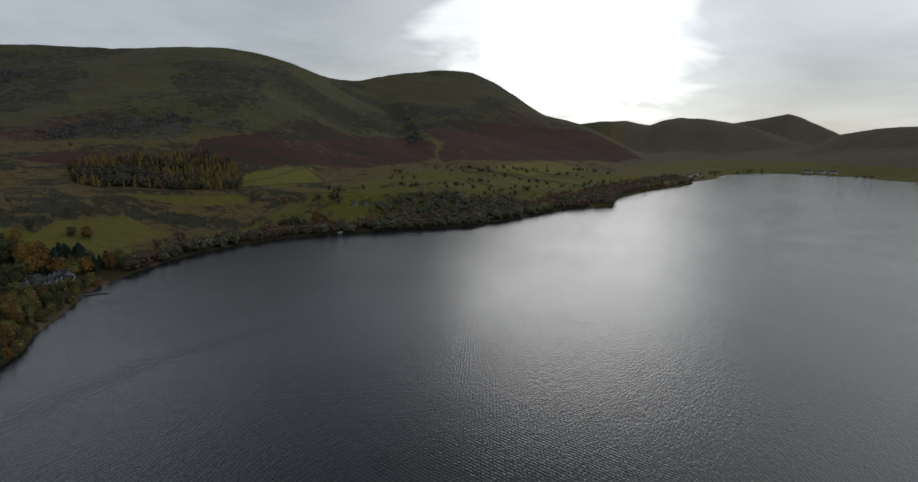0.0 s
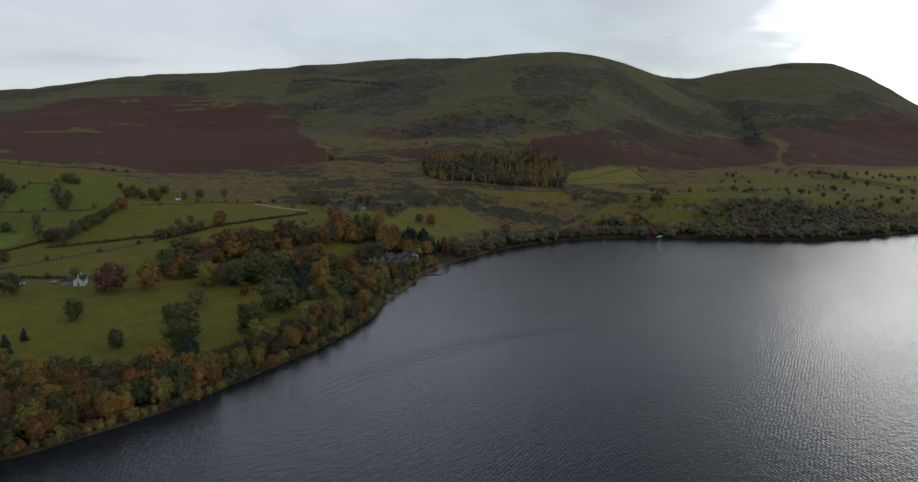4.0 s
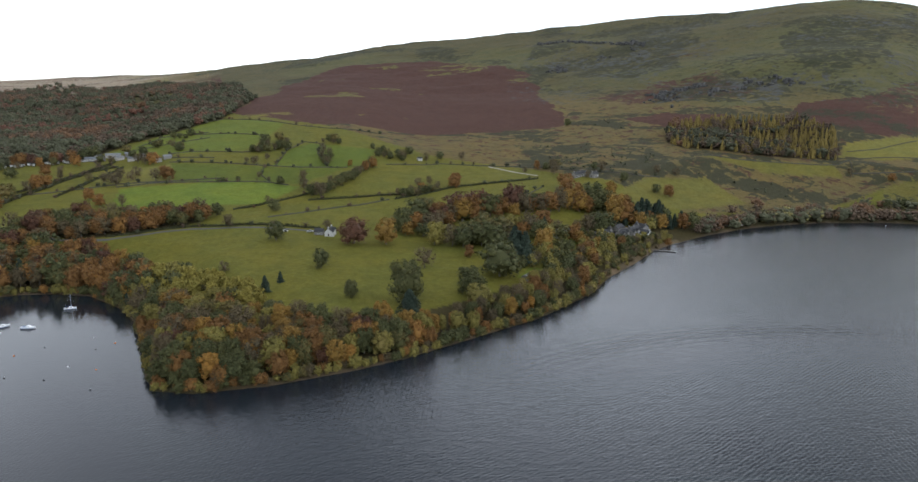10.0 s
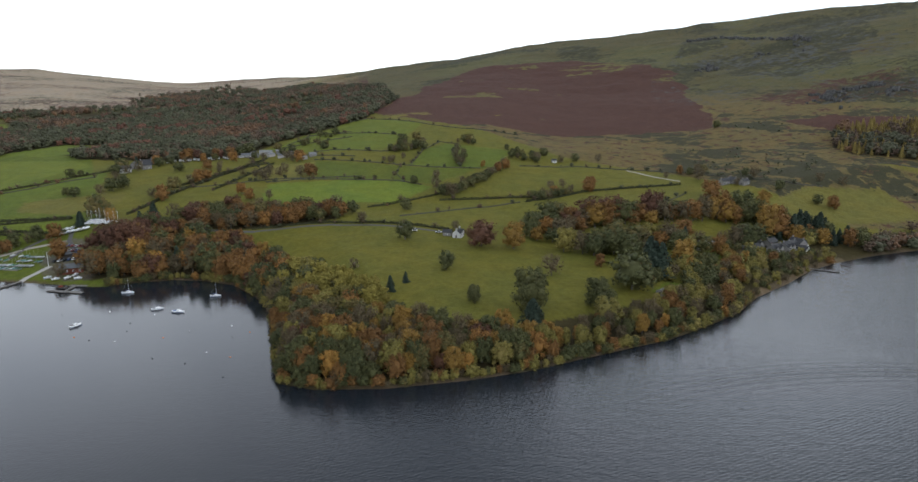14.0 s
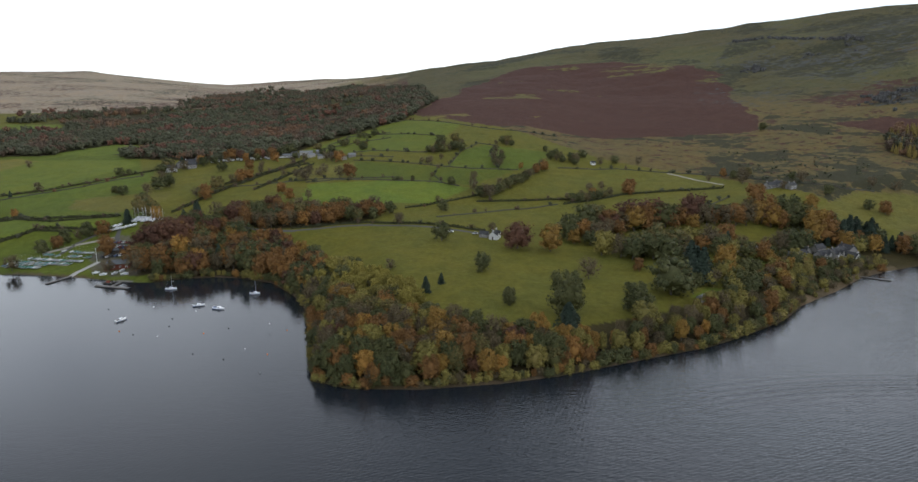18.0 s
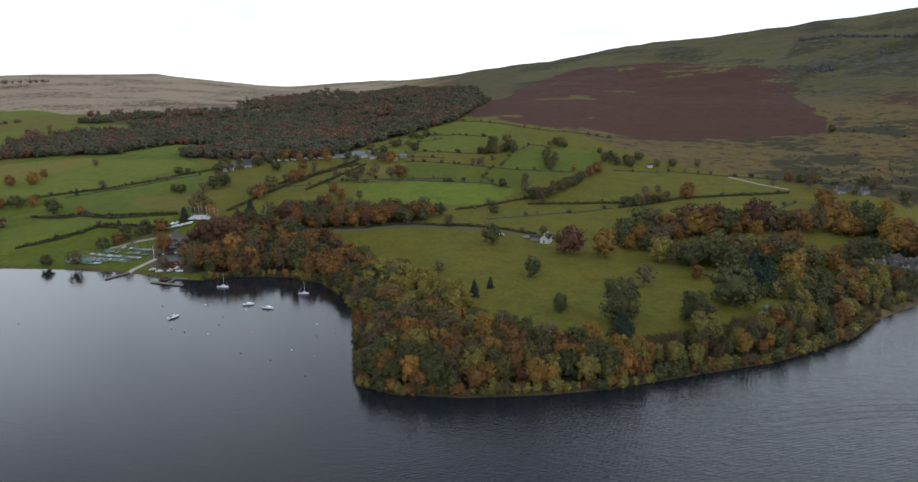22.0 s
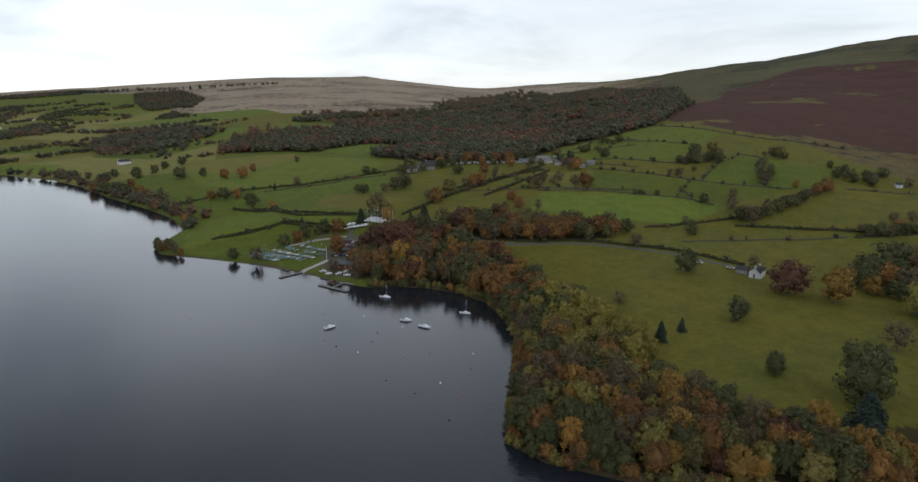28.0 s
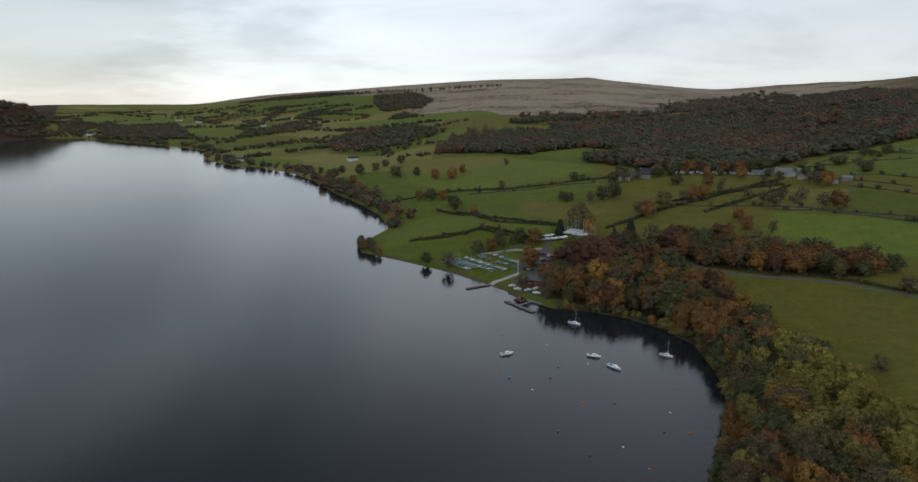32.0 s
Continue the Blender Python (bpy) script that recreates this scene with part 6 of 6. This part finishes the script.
house(43, 436, 68, 9, 5.5, 3.2, 5.6, RENDER_WHITE, SLATE, "white_house", "white two-gabled house with slate roof beside the lane", 2, 2, 2)
house(36, 440, -20, 6, 4.5, 2.5, 4.2, GREY_STONE, SLATE, "outhouse", "small grey outhouse with slate roof behind the white house", 0, 1)
HOTEL = [(277, 416, 28, 15, 7.5, 5.2, 8.4, 3, 3), (264, 411, 24, 11, 6, 4.6, 7.2, 2, 2), (289, 424, 100, 11, 7, 5.2, 8.2, 2, 2), (249, 415, 22, 14, 5, 2.8, 4.6, 0, 0), (268, 424, 28, 10, 6, 4.2, 6.6, 1, 0), (285, 411, 118, 7, 6, 4.8, 7.2, 1, 1), (256, 421, 112, 8, 5, 3.4, 5.4, 1, 0), (238, 410, 20, 9, 4.5, 2.6, 4.2, 0, 0)]
for x, y, turn, wide, deep, eaves, ridge, pots, bays in HOTEL:
    house(x, y, turn, wide, deep, eaves, ridge, RENDER_WHITE if bays == 1 else GREY_STONE, SLATE, "hotel_wing", "grey stone lakeside hotel wing with slate roof and white windows", pots, 2, bays, "lakeside hotel")
for x, y, turn, wide, deep in ((212, 412, 30, 9, 5.5), (204, 405, 100, 7, 5), (222, 414, 25, 8, 4.5)):
    house(x, y, turn, wide, deep, 3.0, 5.2, RENDER_WHITE, SLATE, "cottage", "white cottage with slate roof in the hotel gardens", 1, 1, 0, "hotel cottages")
for x, y, turn, wide in ((306, 566, 20, 10), (315, 568, 100, 8), (321, 558, 25, 8)):
    house(x, y, turn, wide, 5.5, 3.6, 5.6, GREY_STONE, SLATE, "farmhouse", "grey stone farmhouse with slate roof above the lake", 2, 2, 0, "hill farm")
for x, y, turn, wide in ((686, 415, 60, 7), (694, 404, 50, 5.5), (702, 396, 60, 5)):
    house(x, y, turn, wide, 5, 2.8, 4.8, GREY_STONE, SLATE, "cottage", "grey cottage with slate roof above the far shore", 1, 1, 0, "far shore cottages")
FARM = [(-171, 771, 12, 12, 6), (-152, 786, 8, 15, 7), (-159, 768, 100, 9, 5), (-126, 753, 15, 13, 6), (-134, 782, 10, 11, 6), (-100, 734, 100, 10, 6), (-110, 746, 15, 10, 6), (-142, 764, 40, 8, 5), (-118, 762, 105, 9, 5), (-146, 774, 95, 8, 5), (-92, 742, 20, 8, 5), (-165, 780, 60, 8, 5)]
for k, (x, y, turn, wide, deep) in enumerate(FARM):
    house(x, y, turn, wide, deep, 2.6 + 0.3 * (k % 3), 4.0 + 0.4 * (k % 3), CONCRETE if k % 2 else GREY_STONE, (TIN, PALE_TIN, SLATE)[k % 3], "farm_shed", "long grey farm shed with a sheeted roof", 0, 0, 0, "large farm")
for x, y, turn, wide, wall in ((-281, 702, 20, 12, RENDER_WHITE), (-281, 727, 110, 14, GREY_STONE), (-273, 738, 15, 11, RENDER_WHITE), (-270, 751, 100, 12, GREY_STONE), (-264, 716, 30, 9, GREY_STONE)):
    house(x, y, turn, wide, 7, 4.4, 7.0, wall, SLATE, "farmhouse", "farmhouse with slate roof among trees by the wood", 1, 2, 0, "hamlet by the wood")
house(174, 689, 10, 5, 4, 2.6, 4.0, RENDER_WHITE, SLATE, "field_hut", "tiny white hut on the rough pasture", 0, 1)
house(402, 440, 20, 8, 5, 3.0, 5.0, RENDER_WHITE, SLATE, "boathouse", "small pale boathouse at the water's edge", 0, 1)
house(146, 325, 40, 8, 4.5, 2.2, 3.4, GREY_STONE, PALE_TIN, "garden_shed", "pale-roofed garden shed among the trees", 0, 1)
for x, y, turn, wide in ((-1057, 760, 60, 26), (-821, 828, 70, 18), (-1083, 1153, 30, 18), (-1060, 1158, 100, 14), (-1003, 1166, 30, 16), (-960, 1180, 20, 14), (-2140, 955, 60, 22), (-2110, 935, 100, 16), (-1445, 1302, 30, 18), (-2035, 1617, 20, 22), (-2636, 1503, 30, 28), (-2400, 1460, 80, 26), (-1820, 1350, 10, 20), (1813, 48, 20, 22), (2049, -240, 60, 24), (2036, -275, 30, 20), (2020, -300, 60, 20), (1690, 60, 40, 16)):
    house(x, y, turn, wide, 8, 4.6, 7.6, RENDER_WHITE, SLATE, "distant_house", "distant white house with a slate roof", 1, 1, 0, "houses along the lake")


def caravan(x, y, turn):
    base = new("caravan")
    base.matrix_basis = pose(x, y, land(x, y), 0, 0, turn)
    tagged(base, "cream static caravan with a low roof", "caravan", "caravan park")
    box_part("body", (-3.0, 3.0, -1.2, 1.2, 0.5, 2.4), RENDER_WHITE, base)
    box_part("roof", (-3.1, 3.1, -1.3, 1.3, 2.4, 2.6), PALE_TIN, base)
    box_part("skirt", (-2.9, 2.9, -1.1, 1.1, -0.5, 0.5), DARK_WOOD, base)
    for k in range(4):
        box_part("window", (-2.6 + 1.35 * k, -1.7 + 1.35 * k, -1.24, -1.2, 1.2, 2.0), GLASS, base)


for k in range(13):
    caravan(-252 + 5.2 * k, 749 + 0.8 * k + 3 * (k % 3), 80 + 12 * (k % 4))
for k in range(5):
    caravan(-190 + 7 * k, 764 + 2 * (k % 2), 20)


# ---- boats ----
def hull_mesh(long, beam, deep, sheer=0.12):
    """A boat's hull with a sharp bow, a cut-off stern and a decked top; floats at z = 0."""
    bm = bmesh.new()
    rings = []
    for k in range(9):
        s = k / 8
        half = beam / 2 * (1 - max(0, (s - 0.35) / 0.65) ** 2.2) * (0.82 + 0.18 * min(1, s * 4))
        half = max(half, 0.03)
        top = deep * (1 + sheer * (2 * s - 0.8) ** 2)
        keel = -deep * 0.45 * (1 - max(0, (s - 0.7) / 0.3) ** 2)
        xx = (s - 0.5) * long
        rings.append([bm.verts.new(p) for p in ((xx, -half, top), (xx, -half * 0.82, top * 0.2), (xx, 0, keel), (xx, half * 0.82, top * 0.2), (xx, half, top), (xx, 0, top * 1.06))])
    for a, b in zip(rings[:-1], rings[1:]):
        for k in range(6):
            bm.faces.new((a[k], b[k], b[(k + 1) % 6], a[(k + 1) % 6]))
    bm.faces.new(rings[0])
    bm.faces.new(rings[-1][::-1])
    bmesh.ops.recalc_face_normals(bm, faces=bm.faces[:])
    return bm


def rod(name, start, end, radius, material, parent, sides=6):
    bm = bmesh.new()
    s, e = Vector(start), Vector(end)
    bmesh.ops.create_cone(bm, cap_ends=True, segments=sides, radius1=radius, radius2=radius * 0.7, depth=(e - s).length)
    turn = (e - s).to_track_quat("Z", "Y").to_matrix().to_4x4()
    bmesh.ops.transform(bm, matrix=Matrix.Translation((s + e) / 2) @ turn, verts=bm.verts[:])
    return part(name, bm, material, parent)


def cabin_mesh(x0, x1, half, z0, z1):
    bm = bmesh.new()
    v = box(bm, x0, x1, -half, half, z0, z1)
    for k in (5, 6):
        v[k].co.x -= 0.28 * (x1 - x0)
    for k in (4, 7):
        v[k].co.x += 0.06 * (x1 - x0)
    for k in (4, 5, 6, 7):
        v[k].co.y *= 0.8
    bmesh.ops.bevel(bm, geom=bm.edges[:], offset=0.06, segments=2)
    return bm


def yacht(x, y, turn, long=6.6, mast=0.0, z=0.0, label="white cabin yacht lying at its mooring", cover=None, group="moored boats", stand=False):
    base = new("sailing_boat")
    base.matrix_basis = pose(x, y, z, 0, 0, turn)
    tagged(base, label, "boat", group)
    lift = 0.55 if stand else 0.0
    hull = part("hull", hull_mesh(long, long * 0.34, 0.85), HULL, base)
    hull.location.z = lift
    bm = bmesh.new()
    box(bm, -long * 0.5, long * 0.46, -long * 0.172, -long * 0.165, 0.30, 0.42)
    stripe = part("waterline_stripe", bm, CANVAS["blue"], hull)
    cab = part("cabin", cabin_mesh(-long * 0.12, long * 0.24, long * 0.11, 0.85, 1.45), HULL, base)
    cab.location.z = lift
    for side in (-1, 1):
        bm = bmesh.new()
        box(bm, -long * 0.05, long * 0.12, side * long * 0.102 - 0.02, side * long * 0.102 + 0.02, 1.06, 1.28)
        part("cabin_window", bm, GLASS, cab)
    well = box_part("cockpit", (-long * 0.44, -long * 0.14, -long * 0.1, long * 0.1, 0.86 + lift, 0.98 + lift), CANVAS[cover] if cover else DECK, base)
    rod("rudder", (-long * 0.5, 0, 0.7 + lift), (-long * 0.53, 0, -0.3 + lift), 0.09, DARK_WOOD, base, 4)
    if mast:
        rod("mast", (long * 0.1, 0, 0.9 + lift), (long * 0.1, 0, mast + lift), 0.09, SPAR, base)
        rod("boom", (long * 0.08, 0, 1.9 + lift), (-long * 0.36, 0, 1.95 + lift), 0.09, CANVAS[cover or "blue"], base)
        for tip in ((long * 0.49, 0, 0.95), (-long * 0.49, 0, 0.95)):
            rod("stay", (long * 0.1, 0, mast * 0.97 + lift), (tip[0], 0, tip[2] + lift), 0.02, SPAR, base, 3)
    if stand:
        for sx in (-0.25, 0.2):
            for sy in (-1, 1):
                rod("cradle_leg", (sx * long, sy * 0.9, -0.4), (sx * long, sy * 0.6, 0.9), 0.08, DARK_WOOD, base, 4)
    return base


yacht(-162.6, 323.1, 62, 6.4, label="white cabin cruiser with dark windows at its mooring")
yacht(-158.9, 379.5, 4, 6.6, 8.6, label="white sailing yacht with a bare mast at its mooring")
yacht(-130.7, 345.9, 20, 6.2, cover="grey", label="white day boat with a grey cover at its mooring")
yacht(-117.9, 340.1, -12, 6.8, cover="blue", label="long white yacht with its mast down at a mooring")
yacht(-105.5, 367.4, 2, 6.0, 8.2, label="small white sailing boat with a bare mast near the wood")
yacht(593.9, 377.9, -20, 8.5, label="white motor boat lying off the far shore")


def buoy(x, y, material, size=0.36, label="small mooring buoy afloat"):
    base = new("mooring_buoy")
    base.matrix_basis = pose(x, y, 0.05)
    tagged(base, label, "buoy", "mooring buoys")
    bm = bmesh.new()
    bmesh.ops.create_icosphere(bm, subdivisions=2, radius=size)
    for v in bm.verts:
        v.co.z *= 0.85
    part("float", bm, material, base)
    rod("ring_post", (0, 0, size * 0.7), (0, 0, size * 1.35), 0.06, SPAR, base)


BUOYS = [(-238, 311), (-178, 342), (-155, 345), (-137, 325), (-156, 307), (-147, 302), (-134, 299), (-134, 313), (-113, 302), (-103, 309), (-84, 315), (-80, 299), (-73, 305), (-109, 276), (-87, 281), (-93, 269), (-75, 274), (-73, 253), (-129, 337), (467, 425), (444, 393), (487, 404), (528, 403)]
for k, (x, y) in enumerate(BUOYS):
    buoy(x, y, (ORANGE, RUBBER, HULL, RUBBER)[k % 4], 0.36, ("small orange mooring buoy afloat", "small black mooring buoy afloat", "small white mooring buoy afloat", "small black mooring buoy afloat")[k % 4])


# ---- jetties and the sailing club ----
def jetty(start, end, wide, name, label, posts=6):
    base = new(name)
    (ax, ay), (bx, by) = start, end
    long = math.hypot(bx - ax, by - ay)
    base.matrix_basis = pose((ax + bx) / 2, (ay + by) / 2, 0, 0, 0, math.degrees(math.atan2(by - ay, bx - ax)))
    tagged(base, label, "jetty", kind="")
    n = max(8, int(long / 0.6))
    board = bpy.data.meshes.new("plank")
    bm = bmesh.new()
    box(bm, -0.27, 0.27, -wide / 2, wide / 2, 0.52, 0.6)
    bm.to_mesh(board)
    bm.free()
    board.materials.append(DECK)
    for k in range(n):
        child("plank", board, base, at=Matrix.Translation((-long / 2 + long * (k + 0.5) / n, 0, 0.01 * (k % 2))))
    for side in (-1, 1):
        box_part("side_beam", (-long / 2, long / 2, side * wide / 2 - 0.12, side * wide / 2 + 0.12, 0.1, 0.5), DARK_WOOD, base)
    for k in range(posts):
        for side in (-1, 1):
            px_ = -long / 2 + long * (k + 0.5) / posts
            rod("post", (px_, side * wide / 2, -2.5), (px_, side * wide / 2, 1.0), 0.13, DARK_WOOD, base)
    return base


jetty((-241, 394), (-235, 411), 2.2, "jetty", "narrow dark floating jetty by the slipway")
jetty((-208, 388.5), (-185, 381.5), 2.6, "pontoon", "long dark floating pontoon off the sailing club", 7)
jetty((-196, 399), (-197.5, 386.5), 1.8, "gangway", "short plank gangway to the pontoon", 3)
jetty((-200, 398), (-189, 396.5), 3.0, "landing_stage", "low timber landing stage by the boathouse", 4)
jetty((274, 387), (288, 376), 1.7, "jetty", "narrow timber jetty below the hotel", 5)
raft = new("work_raft")
raft.matrix_basis = pose(-203, 394.5, 0, 0, 0, -15)
tagged(raft, "brown timber work raft beside the pontoon", "raft")
box_part("deck", (-3, 3, -1.6, 1.6, 0.2, 0.6), DARK_WOOD, raft)
box_part("locker", (-1.6, 0.2, -0.9, 0.9, 0.6, 1.6), TIMBER, raft)
for sy in (-1, 1):
    rod("rail_post", (2.6, sy * 1.4, 0.6), (2.6, sy * 1.4, 1.7), 0.07, SPAR, raft)
v, f = ribbon([(-235.3, 410), (-232, 420), (-228, 433)], [(-1.8, 0.0), (-1.6, 0.25), (1.6, 0.25), (1.8, 0.0)], 2.0)
tagged(new("slipway", mesh_of("slipway", v, f, CONCRETE)), "pale concrete slipway down to the water", "slipway", kind="structure")
house(-209, 421, 12, 15, 8, 3.4, 5.4, TIMBER, TIN, "clubhouse", "red-brown timber sailing clubhouse with a grey roof", 0, 1)
house(-225, 447, 40, 7, 4, 2.4, 3.4, DARK_WOOD, TIN, "store_shed", "low dark store shed beside the boat park", 0, 0)
mast = new("flag_mast")
mast.matrix_basis = pose(-228, 431, land(-228, 431))
tagged(mast, "tall white flag mast with a yard", "flagpole")
rod("pole", (0, 0, -0.3), (0, 0, 10.5), 0.12, HULL, mast)
rod("yard", (-1.8, 0, 7.2), (1.8, 0, 7.2), 0.06, HULL, mast)


def dinghy(cover):
    base = new("dinghy")
    tagged(base, {"blue": "small dinghy under a blue cover on the grass", "teal": "small dinghy under a teal cover on the grass", "white": "small dinghy under a white cover on the grass", "grey": "small dinghy under a grey cover on the grass", "green": "small dinghy under a green cover on the grass"}[cover], "dinghy", "dinghy park")
    hull = part("hull", hull_mesh(4.3, 1.55, 0.5), GREY_HULL, base)
    hull.location.z = 0.45
    bm = bmesh.new()
    v = [bm.verts.new(p) for p in ((-2.1, -0.7, 0.95), (-0.2, -0.78, 0.98), (2.1, 0, 1.0), (-0.2, 0.78, 0.98), (-2.1, 0.7, 0.95), (-2.1, 0, 1.3), (0.4, 0, 1.45))]
    for q in ((0, 1, 6, 5), (1, 2, 6), (2, 3, 6), (3, 4, 5, 6), (4, 0, 5), (0, 4, 3, 2, 1)):
        bm.faces.new([v[k] for k in q])
    bmesh.ops.recalc_face_normals(bm, faces=bm.faces[:])
    part("cover", bm, CANVAS[cover], base)
    rod("mast", (0.5, 0, 0.9), (0.5, 0, 6.0), 0.04, SPAR, base, 4)
    trolley = box_part("trolley", (-1.6, 1.8, -0.08, 0.08, 0.25, 0.4), SPAR, base)
    for sy in (-0.7, 0.7):
        bm = bmesh.new()
        bmesh.ops.create_cone(bm, cap_ends=True, segments=10, radius1=0.22, radius2=0.22, depth=0.1, matrix=Matrix.Translation((-0.3, sy, 0.22)) @ Matrix.Rotation(math.pi / 2, 4, "X"))
        part("wheel", bm, RUBBER, trolley)
    return base


DINGHIES = [dinghy(c) for c in ("blue", "teal", "white", "grey", "green", "teal")]
PARK_ROWS = [((-289, 430), (-264, 425.5), 12), ((-288, 434), (-262, 430), 13), ((-286, 438), (-246, 430), 18), ((-281, 443), (-240, 434), 19), ((-272, 449), (-238, 441), 15), ((-262, 454), (-240, 448), 8)]
count = 0
for (ax, ay), (bx, by), n_boats in PARK_ROWS:
    for k in range(n_boats):
        s = k / (n_boats - 1)
        x, y = ax + (bx - ax) * s + RNG.uniform(-0.3, 0.3), ay + (by - ay) * s + RNG.uniform(-0.4, 0.4)
        at = pose(x, y, land(x, y) - 0.02, 0, 0, 70 + RNG.uniform(-12, 12))
        if count < len(DINGHIES):
            DINGHIES[count].matrix_basis = at
        elif RNG.random() < 0.86:
            copy_thing(DINGHIES[RNG.integers(1, 6)], at)
        count += 1
for k in range(8):
    x, y = -243 + 2.9 * (k % 6) + RNG.uniform(-0.4, 0.4), 486 + 6.5 * (k // 6) + 1.2 * (k % 6)
    yacht(x, y, 75 + RNG.uniform(-10, 10), 6.8, 0, land(x, y), "white yacht laid up ashore under a pale cover", ("white", "grey", "white")[k % 3], "yachts laid up ashore", True)
for k in range(13):
    x, y = -232 + 3.1 * (k % 8) + RNG.uniform(-0.5, 0.5), 500 + 7 * (k // 8) + RNG.uniform(-0.5, 0.5)
    yacht(x, y, 75 + RNG.uniform(-10, 10), 7.0, RNG.uniform(8.5, 10.5), land(x, y), "white yacht laid up ashore with its mast standing", ("blue", "grey", "white")[k % 3], "yachts laid up ashore", True)
for x, y, turn in ((-213, 408, 30), (-206, 409, 60), (-199, 407, 20), (-203, 413, 75), (-219, 411, 40)):
    yacht(x, y, turn, 4.6, 0, land(x, y), "small white boat drawn up on the shore", "white", "boats on the beach", True)


def car(kind):
    base = new("car")
    tagged(base, {"silver": "silver car parked on the gravel", "black": "black car parked on the gravel", "blue": "blue car parked on the gravel", "red": "red car parked on the gravel", "white": "white car parked on the gravel"}[kind], "car", "parked cars")
    bm = bmesh.new()
    box(bm, -2.1, 2.1, -0.86, 0.86, 0.35, 0.95)
    bmesh.ops.bevel(bm, geom=bm.edges[:], offset=0.16, segments=2)
    part("body", bm, PAINT[kind], base)
    part("cabin", cabin_mesh(-1.5, 1.2, 0.76, 0.9, 1.48), GLASS, base)
    bm = bmesh.new()
    box(bm, -1.1, 0.3, -0.58, 0.58, 1.46, 1.53)
    part("roof_panel", bm, PAINT[kind], base)
    for sx in (-1.3, 1.3):
        for sy in (-0.82, 0.82):
            bm = bmesh.new()
            bmesh.ops.create_cone(bm, cap_ends=True, segments=12, radius1=0.33, radius2=0.33, depth=0.22, matrix=Matrix.Translation((sx, sy, 0.33)) @ Matrix.Rotation(math.pi / 2, 4, "X"))
            part("wheel", bm, RUBBER, base)
    return base


CARS = [car(k) for k in ("silver", "black", "blue", "red", "white")]
SPOTS = [(-236 + 2.9 * k, 466 - 0.5 * k, 80) for k in range(6)] + [(-235 + 2.9 * k, 459 - 0.6 * k, 80) for k in range(6)] + [(-229 + 2.9 * k, 449 + 0.4 * k, 75) for k in range(5)] + [(-228 + 2.9 * k, 440 + 0.4 * k, 75) for k in range(5)] + [(13, 452, 155), (30, 446, 160)]
for k, (x, y, turn) in enumerate(SPOTS):
    at = pose(x, y, land(x, y) + (0.2 if k > 21 else 0.05), 0, 0, turn + RNG.uniform(-5, 5))
    if k < 5:
        CARS[k].matrix_basis = at
    else:
        copy_thing(CARS[(4, 0)[k - 22] if k > 21 else RNG.integers(0, 5)], at)
